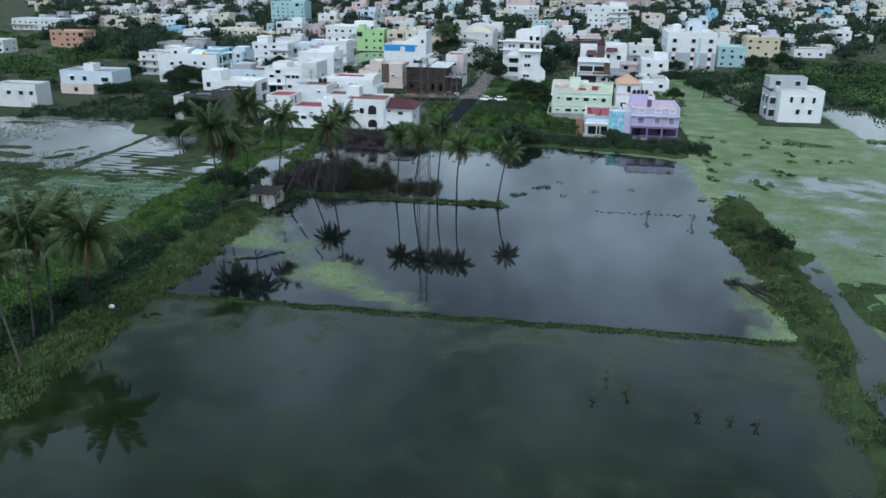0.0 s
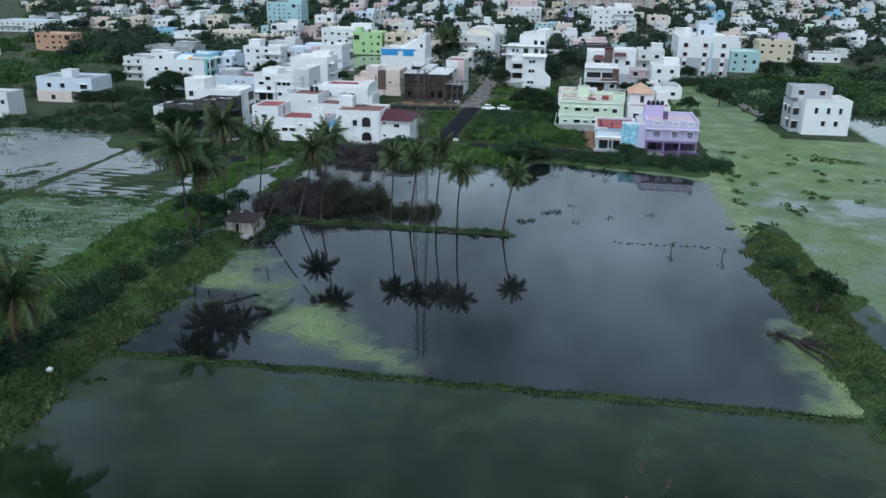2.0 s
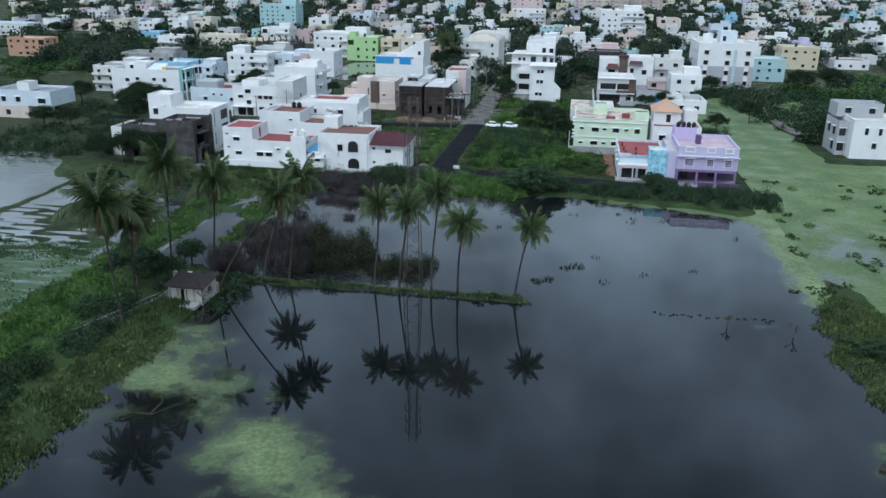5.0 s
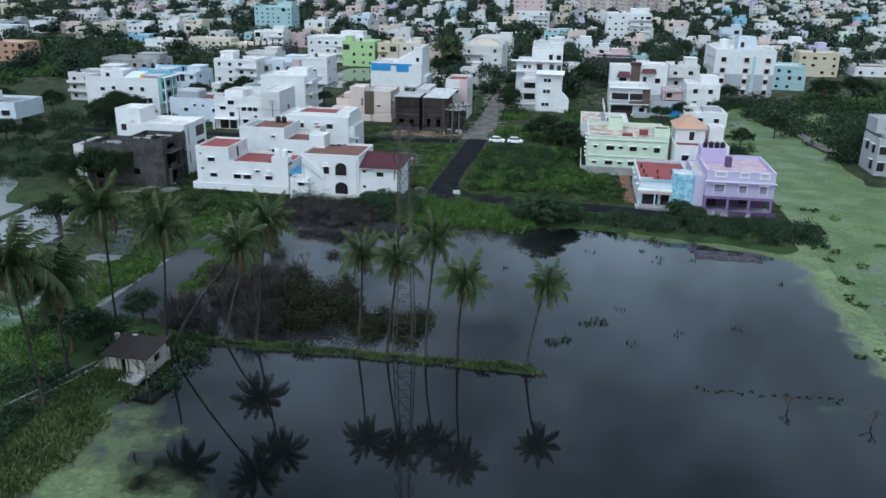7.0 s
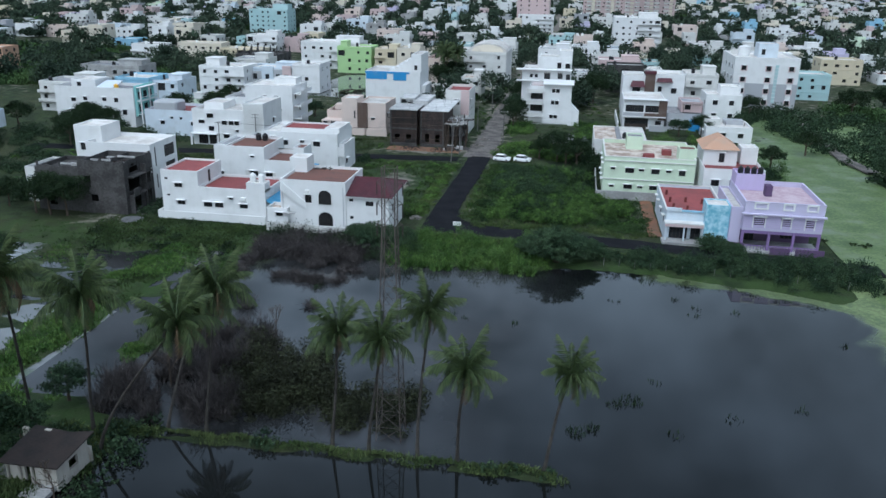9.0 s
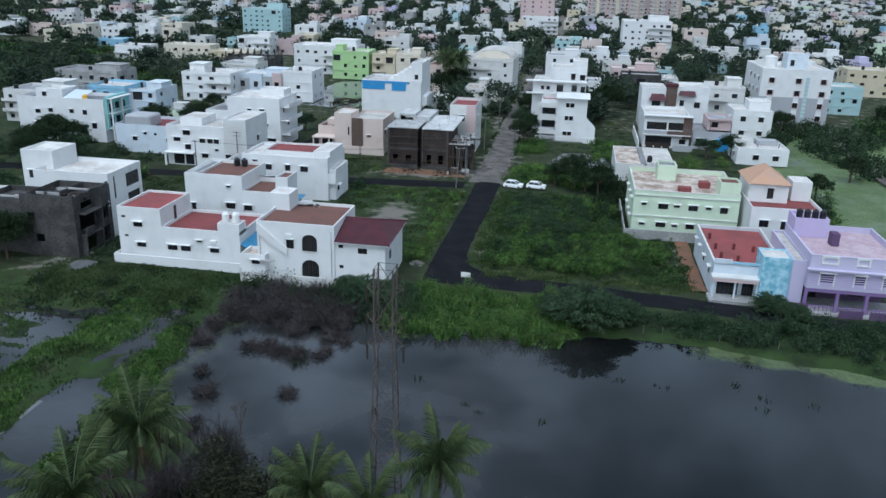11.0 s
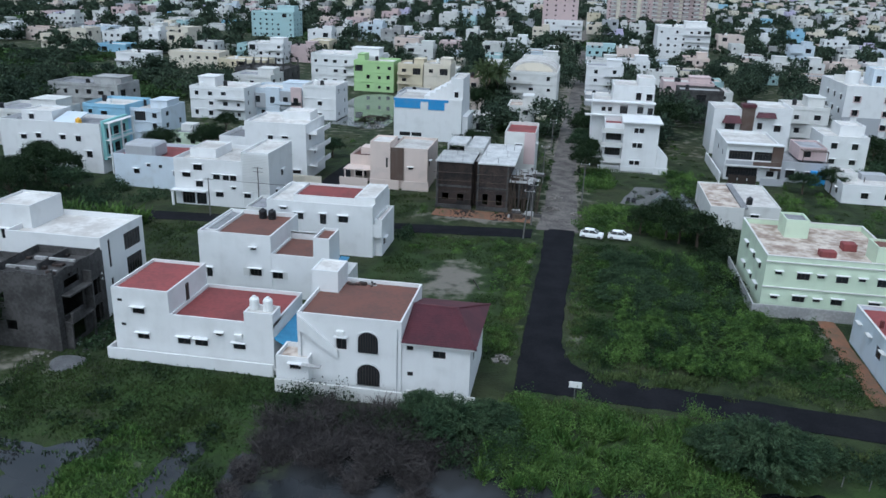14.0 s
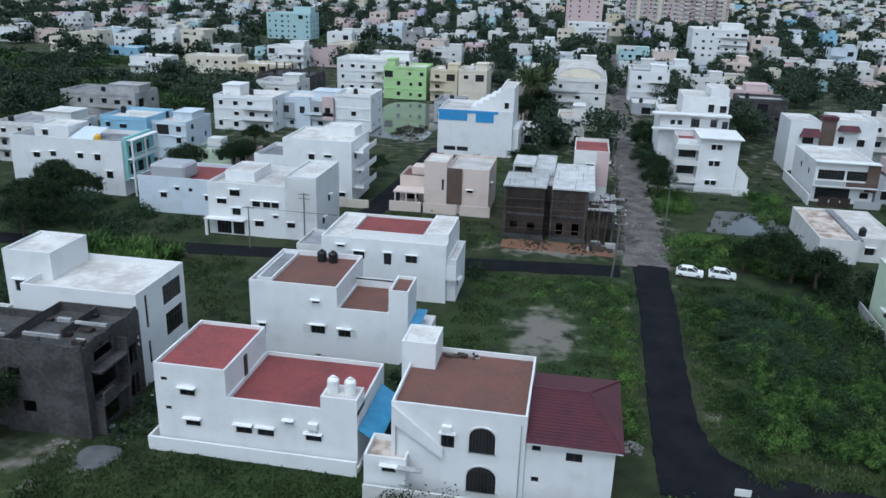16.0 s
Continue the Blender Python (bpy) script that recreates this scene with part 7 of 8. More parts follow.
T1, T2, T3 = make_tree(1, 6.0, 3.2, LEAF), make_tree(2, 5.0, 3.0, LEAF2), make_tree(3, 8.0, 4.2, LEAF, 0.8, 7000, 0.16)
T1.location, T2.location, T3.location = (57.6, 113.4, 0.0), (15, 256, 0), (-92, 285, 0)
T1["label"] = "lone round-crowned tree on the bank by the swamp"
for i, (kind, x, y, s) in enumerate(((T3, 13.0, 257.5, 0.95), (T1, 17.5, 253, 1.15), (T1, 9.0, 259.5, 0.8), (T2, -1.2, 318, 1.2), (T3, -0.5, 300, 0.8), (T3, -1.0, 334, 1.0), (T3, -0.4, 310, 0.8), (T2, -0.6, 326, 1.2), (T3, -0.5, 343, 1.0), (T2, -72, 204, 1.15), (T1, -79, 206, 0.9), (T3, -80.5, 199, 0.7),
                                   (T3, -36, 345, 1.0), (T3, -33, 366, 1.2), (T3, -29.5, 376, 1.3), (T1, -27, 309, 1.2), (T2, -21, 305, 1.0), (T1, -14, 300, 1.0), (T3, -100, 262, 0.9), (T3, -108, 258, 0.8), (T2, -95, 256, 1.2),
                                   (T3, -86, 296, 0.9), (T2, -80, 300, 1.0), (T1, -125, 262, 1.3), (T3, -140, 262, 1.0), (T2, -114, 228, 1.2), (T3, -105, 226, 0.8), (T3, 50, 250, 0.7), (T2, 55, 243, 1.0), (T1, 60, 262, 1.0),
                                   (T2, 62, 306, 1.3), (T2, 44, 296, 1.0), (T1, 50, 298, 1.0), (T3, 68, 330, 1.0), (T1, 72, 280, 1.1), (T3, 88, 262, 0.8), (T2, 96, 256, 1.2), (T2, 82, 254, 1.2), (T3, 22, 350, 1.3), (T1, 17, 345, 1.3), (T3, 58, 352, 1.3), (T2, 63, 345, 1.2),
                                   (T1, -92, 318, 1.0), (T2, -30, 215, 0.7), (T2, -25.6, 213, 0.5), (T3, 100, 340, 1.2), (T3, 112, 350, 1.2), (T2, -58, 300, 1.0), (T2, -46, 304, 0.9), (T3, -67.2, 195.8, 0.95), (T3, -70.6, 196.2, 1.0), (T3, -73.6, 196.6, 0.8), (T1, -61.3, 170.6, 1.1), (T1, -63.0, 172.5, 0.9), (T3, -102.6, 254, 1.0), (T3, -100.5, 247, 0.9), (T3, -105, 263, 1.0), (T3, -110, 270, 0.9), (T2, -88, 297, 1.2), (T2, -33.5, 131.5, 1.2), (T1, -31.6, 132.5, 0.8), (T2, -30.0, 133.5, 0.8),  (T2, -30.5, 141, 0.8))):
    plant(kind, x, y, s, i * 1.7)

# the town's own trees, far off
R2 = np.random.default_rng(9)


def far_leaves(name, places, mat, label, category, wide, tall, lift, near_n, far_n):
    out = []
    for x, y in places:
        dist = math.hypot(x, y - 140)
        s = R2.uniform(0.7, 1.5)
        p = crown_points(R2, near_n if dist < 380 else far_n, wide * s, wide * s, tall * s, 16, 0.20)
        p += [x, y, lift * s]
        out.append(leaf_quads(R2, p, 0.46 if dist < 380 else 0.95))
    tagged(put(name, cloud_mesh(name, np.concatenate(out), mat)), label, category, kind="stuff")


far_leaves("town_trees", TREES_AT, FARLEAF, "dark green trees scattered through the town", "trees", 5.0, 4.8, 2.6, 1100, 260)
for _ in range(230):
    x, y = R2.uniform(-340, -160), R2.uniform(270, 470)
    if not any(a - 6 < x < b + 6 and c - 12 < y < d + 4 for a, b, c, d in TAKEN) and vnoise(x, y, 0.02, 40) > 0.3:
        SCRUB_AT.append((x, y))
for _ in range(90):
    x, y = R2.uniform(118, 230), R2.uniform(262, 400)
    SCRUB_AT.append((x, y))
far_leaves("far_scrub", SCRUB_AT, SCRUB, "green scrub on empty land in the town", "scrub", 6.5, 3.0, 0.0, 1000, 260)


# coconut palms
def frond_mesh(seed, length, droop, mat):
    rng = np.random.default_rng(seed)
    V, Fc = [], []
    spine = []
    for i in range(15):
        t = i / 14
        spine.append(Vector((length * (t - 0.18 * droop * t * t), 0, 0.55 * length * t * (1 - droop * t) * 0.9)))
    v, f = tube_vf(spine, [0.045 * (1 - 0.8 * i / 14) for i in range(15)], 4)
    V, Fc = list(v), list(f)
    for i in range(1, 27):
        t = i / 27 * 0.98 + 0.02
        k = min(int(t * 14), 13)
        p = spine[k].lerp(spine[k + 1], t * 14 - k)
        d = (spine[k + 1] - spine[k]).normalized()
        ln = length * rng.uniform(0.17, 0.25) * (math.sin(math.pi * min(t * 0.9 + 0.12, 1.0)) ** 0.6)
        for sgn in (-1, 1):
            tip = p + Vector((d.x * ln * 0.45, sgn * ln * 0.62, d.z * ln * 0.45 - ln * rng.uniform(0.55, 1.15)))
            w = d * 0.037
            m = len(V)
            V += [p - w, p + w, p.lerp(tip, 0.6) + w * 0.9 + Vector((0, 0, 0.06 * ln)), tip]
            Fc.append((m, m + 1, m + 2, m + 3))
    return mesh_of("frond", V, Fc, mat)


FRONDS = [frond_mesh(i, L, dr, m) for i, (L, dr, m) in enumerate(((2.9, 0.75, FROND), (2.7, 1.05, FROND), (3.0, 1.35, FROND), (2.5, 1.7, FROND), (2.2, 2.2, DRYFROND)))]


NUT = mesh_of("coconut", *cyl_vf(0, 0, 0, 0.22, 0.11, 8, 0.06), FROND)


def palm(bx, by, cx, cy, cz, s=1.0, seed=0, label="coconut palm with a slender grey trunk"):
    rng = random.Random(seed)
    root = tagged(new("coconut_palm"), label, "palm tree", "coconut palms")
    z0 = max(float(height(np.array([bx]), np.array([by]))[0]), LEVEL) - 0.1
    root.location = (bx, by, z0)
    top = Vector((cx - bx, cy - by, cz - z0))
    path = [Vector((top.x * t ** 1.3, top.y * t ** 1.3, top.z * t)) + Vector((math.sin(5 * t + seed) * 0.10, 0, 0)) for t in np.linspace(0, 1, 9)]
    put("trunk", mesh_of("trunk", *tube_vf(path, [0.24, 0.16, 0.14, 0.13, 0.125, 0.12, 0.115, 0.11, 0.10], 8), TRUNK), root)
    n = 33
    for i in range(n):
        lev = i / n
        me = FRONDS[min(4, int(lev * 4.6))]
        f = put("frond", me, root, top)
        f.rotation_euler = (rng.uniform(-0.15, 0.15), radians(-52 + 98 * lev + rng.uniform(-12, 12)), i * 2.399 + rng.uniform(-0.2, 0.2))
        k = s * rng.uniform(1.12, 1.68)
        f.scale = (k, k, k)
    for a in (0.3, 1.6, 2.8, 4.1, 5.2):
        put("coconut", NUT, root, top + Vector((0.28 * math.cos(a), 0.28 * math.sin(a), -0.35)))
    return root


palm(15.8, 137.7, 17.6, 138.6, 9.2, 0.9, 1, "coconut palm leaning over the pond from the dyke")
palm(8.3, 138.0, 9.3, 135.2, 10.3, 1.0, 2)
palm(4.8, 138.2, 5.0, 141.6, 12.2, 1.0, 3)
palm(0.5, 138.2, 1.7, 137.6, 11.1, 0.95, 4)
palm(-2.9, 138.4, -2.4, 139.0, 11.0, 0.9, 5)
palm(-15.0, 138.4, -13.1, 138.9, 14.1, 1.1, 6)
palm(-18.9, 138.4, -17.2, 143.4, 9.6, 1.1, 7, "coconut palm leaning away from the dyke")
palm(-23.0, 134.2, -13.9, 133.1, 13.2, 1.1, 16, "coconut palm leaning far out over the pond")
palm(-31.0, 126.8, -28.3, 123.4, 11.9, 1.5, 8, "coconut palm with a pale grey trunk by the channel")
palm(-29.0, 120.2, -29.2, 118.8, 15.3, 1.4, 9, "tall slender coconut palm by the channel")
palm(-30.9, 136.4, -28.3, 132.0, 16.6, 1.25, 10)
palm(-24.9, 136.4, -22.9, 134.4, 14.4, 1.2, 11)
palm(-29.8, 72.0, -33.0, 77.0, 10.3, 1.55, 12)
palm(-29.7, 75.1, -32.8, 80.6, 10.4, 1.55, 13)
palm(-29.3, 81.8, -25.0, 77.0, 10.7, 1.6, 14)
palm(-26.7, 65.4, -33.0, 70.5, 9.5, 1.45, 15)
palm(-31.0, 368.0, -30.6, 367.6, 12.0, 1.3, 21, "coconut palm between the town houses")
palm(-28.0, 372.0, -27.6, 371.6, 12.6, 1.3, 22, "coconut palm between the town houses")
palm(-32.5, 374.0, -32.8, 373.4, 13.2, 1.3, 23, "coconut palm between the town houses")


# ---------------------------------------------------------------- the pump house on the bank
OLDCEMENT = surface("mossy_cement", (0.19, 0.19, 0.175), (0.09, 0.095, 0.08), big=0.8, fine=4.0, bump=0.4)
STUCCO = paint("stained_limewash", (0.46, 0.43, 0.38), (0.12, 0.09, 0.07), 1.3)
RUSTROOF = surface("rotting_dark_roof", (0.032, 0.023, 0.020), (0.018, 0.015, 0.014), big=0.6, fine=4.0, bump=0.4)
h = House(-27.0, 127.2, "small weathered pump house with a dark flat roof", name="pump_house", category="hut")
h.block(-27.2, -22.6, 128.0, 132.0, 0, 2.35, STUCCO, RUSTROOF, 0.06, S=[(-25.6, -24.7, 0.3, 1.9)], E=[(129.4, 130.6, 0.9, 1.8)], bare=True)
h.part("roof_sheet", ([(-27.5, 127.4, 2.42), (-24.2, 127.5, 2.35), (-22.2, 127.4, 2.44), (-27.6, 132.5, 2.75), (-24.3, 132.4, 2.5), (-22.1, 132.5, 2.8),
                        (-27.5, 127.4, 2.32), (-24.2, 127.5, 2.25), (-22.2, 127.4, 2.34), (-27.6, 132.5, 2.65), (-24.3, 132.4, 2.42), (-22.1, 132.5, 2.7)],
                       [(0, 1, 4, 3), (1, 2, 5, 4), (6, 9, 10, 7), (7, 10, 11, 8), (0, 6, 7, 1), (1, 7, 8, 2), (2, 8, 11, 5), (0, 3, 9, 6), (3, 4, 10, 9), (4, 5, 11, 10)]), RUSTROOF, "sagging dark rusted sheet roof")
for i in range(5):
    h.part("buttress", bevel_box(-27.1 + 1.08 * i, -26.92 + 1.08 * i, 127.75, 127.99, 0, 2.2, 0.03), STUCCO)
h.part("steps", join_vf([box_vf(-28.6 - 0.2 * i, -27.02, 127.6 - 0.5 * i, 130.6, 0, 0.75 - 0.22 * i) for i in range(3)]), OLDCEMENT)
h.box("apron", -27.4, -22.9, 126.2, 127.98, 0, 0.35, CEMENT2)
h.part("ramp", ([(-30.4, 123.6, 0.1), (-27.2, 123.4, 0.1), (-26.6, 126.3, 0.5), (-29.2, 127.4, 0.5), (-30.4, 123.6, -0.2), (-27.2, 123.4, -0.2), (-26.6, 126.3, -0.2), (-29.2, 127.4, -0.2)], [(0, 1, 2, 3), (0, 4, 5, 1), (1, 5, 6, 2), (2, 6, 7, 3), (3, 7, 4, 0)]), CEMENT2, "pale broken concrete ramp")
rs = random.Random(77)
for i in range(9):
    h.part("wall_stub", bevel_box(-28.6 + 0.7 * i, -28.0 + 0.7 * i, 132.0, 132.3, 0, rs.uniform(1.2, 3.0), 0.04), STUCCO)
for a, b in (((-33.2, 117.0), (-29.0, 129.2)), ((-32.0, 116.6), (-27.9, 128.8))):
    d = Vector((b[0] - a[0], b[1] - a[1], 0)).normalized()
    s = Vector((-d.y, d.x, 0)) * 0.12
    V = [Vector((*p, z)) + k * s for z in (-0.2, 0.75) for p in (a, b) for k in (-1, 1)]
    tagged(put("channel_wall", mesh_of("channel_wall", V, [(0, 1, 3, 2), (4, 6, 7, 5), (0, 2, 6, 4), (1, 5, 7, 3), (0, 4, 5, 1), (2, 3, 7, 6)], OLDCEMENT)), "low concrete wall of an irrigation channel", "channel wall")


def bare_tree(x, y, hgt, seed, label):
    """A leafless tree that forks three times."""
    rng = random.Random(seed)
    root = tagged(new("dead_tree"), label, "dead tree")
    z = float(height(np.array([x]), np.array([y]))[0])
    root.location = (x, y, max(z, LEVEL) - 0.1)
    items = []

    def grow(p, d, ln, r, depth):
        q = p + d * ln
        items.append(tube_vf([p, p.lerp(q, 0.5) + Vector((rng.uniform(-1, 1), rng.uniform(-1, 1), 0)) * ln * 0.06, q], [r, r * 0.8, r * 0.6], 5))
        if depth:
            for _ in range(3):
                nd = (d + Vector((rng.uniform(-0.8, 0.8), rng.uniform(-0.8, 0.8), rng.uniform(-0.1, 0.5)))).normalized()
                grow(q, nd, ln * rng.uniform(0.6, 0.8), r * 0.6, depth - 1)
    grow(Vector((0, 0, 0)), Vector((0.05, 0, 1)), hgt * 0.36, 0.10, 4)
    put("branchwork", mesh_of("branchwork", *join_vf(items), BARK), root)
    return root


bare_tree(-21.6, 125.8, 5.4, 3, "leafless tree beside the pump house")
bare_tree(-16.5, 160, 3.6, 8, "leafless thorn tree standing in the pond")
bare_tree(-22.5, 146, 4.2, 5, "leafless thorn tree among dry scrub")
bare_tree(42.1, 134.4, 1.7, 6, "drowned bush of bare twigs in the pond")
bare_tree(49.4, 132.8, 2.0, 7, "drowned bush of bare twigs in the pond")
for i, (x, y, s) in enumerate(((33.4, 75.2, 1.2), (35.3, 72.9, 1.3), (32.0, 70.6, 0.9), (42.0, 69.8, 1.1), (45.0, 69.3, 0.9), (47.2, 68.7, 1.0))):
    bare_tree(x, y, 1.1 * s, 20 + i, "tip of a drowned shrub in dark water")
R3 = np.random.default_rng(21)
thicket("pump_house_bushes", R3, scatter(R3, 9, -28.5, -20, 132.4, 136, 1.3, 1.8) + scatter(R3, 7, -21.2, -19.6, 127, 134, 1.0, 1.3) + scatter(R3, 6, -30, -27.6, 130, 134, 1.1, 1.5), LEAF2, 110, 0.17, "bushes crowding a ruined pump house", "bushes")
thicket("drowned_shrub_leaves", R3, [(33.4, 75.2, 0.5, 0.4), (35.3, 72.9, 0.5, 0.5), (42.0, 69.8, 0.5, 0.35), (45, 69.3, 0.45, 0.3), (47.2, 68.7, 0.5, 0.3), (32, 70.6, 0.3, 0.25)], LEAF2, 160, 0.10, "sparse leaves of drowned shrubs", "weeds")
thicket("pond_flotsam", R3, [(34 + 0.9 * i + R3.uniform(-0.5, 0.5), 137.2 + R3.uniform(-0.5, 0.4), 0.35, 0.12) for i in range(17)], LEAF, 150, 0.10, "floating tufts of dark weed", "weeds")
reeds("drowned_stems", R3, [(18.5, 145, 1.0, 70), (20, 146, 0.8, 50), (23.9, 152, 1.3, 80), (22.2, 151, 0.8, 45)] + [(R3.uniform(12, 50), R3.uniform(146, 180), R3.uniform(0.3, 1.0), 14) for _ in range(11)] + [(R3.uniform(-6, 12), R3.uniform(158, 182), R3.uniform(0.3, 0.8), 14) for _ in range(5)], LEAF, "stems of drowned shrubs breaking the water", 0.5, 0.05)
thicket("weed_wreck", R3, [(-18.2, 101.9, 0.8, 0.25), (-16.9, 102.8, 0.7, 0.3), (-15.2, 104.0, 0.7, 0.22), (-13.4, 106.0, 0.8, 0.35), (-19.0, 100.6, 0.5, 0.2), (-14.2, 105.0, 0.4, 0.2)], LEAF, 260, 0.09, "dark rotting weed caught on a dead trunk", "weeds")
thicket("bank_weed_raft", R3, [(-21.2, 81.3, 0.9, 0.12), (-20.4, 81.5, 0.6, 0.1)], BANKGRASS, 200, 0.12, "raft of drowned weeds near the bank", "weeds")


WETWOOD = surface("wet_black_wood", (0.020, 0.017, 0.014), (0.035, 0.028, 0.022), rough=0.6, big=2.0, fine=12.0, bump=0.5)


def fallen_trunk(pts, r, label):
    ob = put("fallen_trunk", mesh_of("fallen_trunk", *tube_vf(pts, [r * (1 - 0.5 * i / (len(pts) - 1)) for i in range(len(pts))], 8), WETWOOD))
    return tagged(ob, label, "dead trunk")


fallen_trunk([(-18.5, 101.6, -0.26), (-17.4, 102.9, -0.14), (-16.0, 103.0, -0.16), (-14.6, 104.9, -0.12), (-13.2, 106.2, -0.2)], 0.12, "dark dead trunk lying in floating weed")
fallen_trunk([(-16.2, 103.0, -0.15), (-15.8, 104.6, 0.25), (-16.4, 105.6, 0.5)], 0.12, "broken branch rising from floating weed")
fallen_trunk([(50.4, 106.4, -0.15), (53.0, 104.4, 0.2), (55.6, 101.0, 0.1), (56.6, 97.6, -0.1)], 0.30, "uprooted dark trunk at the pond's edge")
fallen_trunk([(52.6, 105.0, 0.0), (53.6, 101.6, 0.15), (55.4, 97.6, -0.1)], 0.2, "uprooted limb at the pond's edge")
thorn_twigs("uprooted_roots", R3, [(51.8, 105.6, 1.2, 0.9), (54.4, 103.6, 1.6, 1.0)], "tangle of brown roots at the pond's edge")
fallen_trunk([(-15.8, 231.4, 0.1), (-14.5, 227.8, 0.12)], 0.14, "felled log lying on an empty lot")
ob = put("white_drum", mesh_of("white_drum", *cyl_vf(-26.0, 81.4, 0.2, 0.65, 0.36, ribs=2, dome=0.08), WHITETANK))
tagged(ob, "white plastic drum standing on the bank", "drum")
V = [(-55.6, 196.2, 0.62)] + [(-55.6 + (2.3 + 0.25 * math.sin(3 * t)) * k * math.cos(t), 196.2 + (2.3 + 0.25 * math.sin(3 * t)) * k * math.sin(t), z) for k, z in ((0.4, 0.52), (0.75, 0.3), (1.0, -0.1)) for t in np.linspace(0, 2 * math.pi, 21)[:-1]]
tagged(put("sand_mound", mesh_of("sand_mound", V, [(0, 1 + k, 1 + (k + 1) % 20) for k in range(20)] + [(1 + 20 * q + k, 21 + 20 * q + k, 21 + 20 * q + (k + 1) % 20, 1 + 20 * q + (k + 1) % 20) for q in range(2) for k in range(20)],
                                    surface("grey_sand", (0.12, 0.12, 0.125), (0.08, 0.08, 0.083), big=1.0, fine=9.0, bump=0.4))), "low heap of grey building sand on the grass", "sand heap")


# ---------------------------------------------------------------- lattice pylon in the pond
def bar_vf(a, b, r=0.02):
    return tube_vf([a, b], [r, r], 4)


RUSTY = surface("weathered_steel", (0.11, 0.095, 0.085), (0.07, 0.055, 0.048), rough=0.8, bump=0.0)


def pylon(x, y, hgt, base, top):
    root = tagged(new("lattice_pylon"), "slender galvanised lattice pylon standing in the pond", "pylon")
    root.location = (x, y, LEVEL - 0.3)
    n = 15
    lev = [(hgt * i / n, base + (top - base) * min(1, i / (n * 0.8))) for i in range(n + 1)]
    cs = ((-1, -1), (1, -1), (1, 1), (-1, 1))
    for cx, cy in cs:
        put("leg", mesh_of("leg", *tube_vf([(cx * w / 2, cy * w / 2, z) for z, w in lev], [0.05] * len(lev), 5), RUSTY), root)
    for k in range(4):
        (a, b), (c, d) = cs[k], cs[(k + 1) % 4]
        items = []
        for (z0, w0), (z1, w1) in zip(lev, lev[1:]):
            items += [bar_vf((a * w0 / 2, b * w0 / 2, z0), (c * w1 / 2, d * w1 / 2, z1)), bar_vf((c * w0 / 2, d * w0 / 2, z0), (a * w1 / 2, b * w1 / 2, z1)), bar_vf((a * w1 / 2, b * w1 / 2, z1), (c * w1 / 2, d * w1 / 2, z1))]
        tagged(put("bracing", mesh_of("bracing", *join_vf(items), RUSTY), root), kind="stuff")
    for z in (hgt * 0.80, hgt * 0.87, hgt * 0.94):
        for sg in (-1, 1):
            arm = put("cross_arm", mesh_of("cross_arm", *join_vf([bar_vf((sg * top / 2, -top / 2, z), (sg * 1.1, 0, z + 0.25), 0.03), bar_vf((sg * top / 2, top / 2, z), (sg * 1.1, 0, z + 0.25), 0.03), bar_vf((sg * top / 2, 0, z + 0.7), (sg * 1.1, 0, z + 0.25), 0.03)]), RUSTY), root)
            put("insulator", mesh_of("insulator", *join_vf([cyl_vf(sg * 1.1, 0, z - 0.8 + 0.14 * i, z - 0.74 + 0.14 * i, 0.07, 8) for i in range(7)] + [cyl_vf(sg * 1.1, 0, z - 0.85, z + 0.22, 0.04, 6)]), DARKFRAME), arm)
    return root


pylon(1.7, 141.4, 25.6, 2.3, 1.1)


def wire(a, b, sag, r, label):
    pts = [Vector(a).lerp(Vector(b), t) - Vector((0, 0, sag * 4 * t * (1 - t))) for t in np.linspace(0, 1, 25)]
    return tagged(put("power_line", mesh_of("power_line", *tube_vf(pts, [r] * 25, 4), DARKFRAME)), label, "power line")


# ---------------------------------------------------------------- street things
POLEGREY = surface("weathered_pole", (0.16, 0.155, 0.15), (0.10, 0.095, 0.09), bump=0.2)


def utility_pole(x, y, hgt, lean, label, arms=1):
    root = tagged(new("utility_pole"), label, "utility pole", "utility poles")
    root.location = (x, y, 0)
    put("pole", mesh_of("pole", *tube_vf([(0, 0, -0.3), (lean * 0.5, 0, hgt * 0.5), (lean, 0, hgt)], [0.13, 0.11, 0.08], 8), POLEGREY), root)
    for i in range(arms):
        z = hgt - 0.3 - 0.7 * i
        arm = put("cross_arm", mesh_of("cross_arm", *box_vf(lean - 0.9, lean + 0.9, -0.06, 0.06, z, z + 0.1), STEEL), root)
        put("insulator", mesh_of("insulator", *cyl_vf(lean - 0.75, 0, z + 0.1, z + 0.32, 0.06, 8), WHITETANK), arm)
        put("insulator", mesh_of("insulator", *cyl_vf(lean + 0.75, 0, z + 0.1, z + 0.32, 0.06, 8), WHITETANK), arm)
    return root


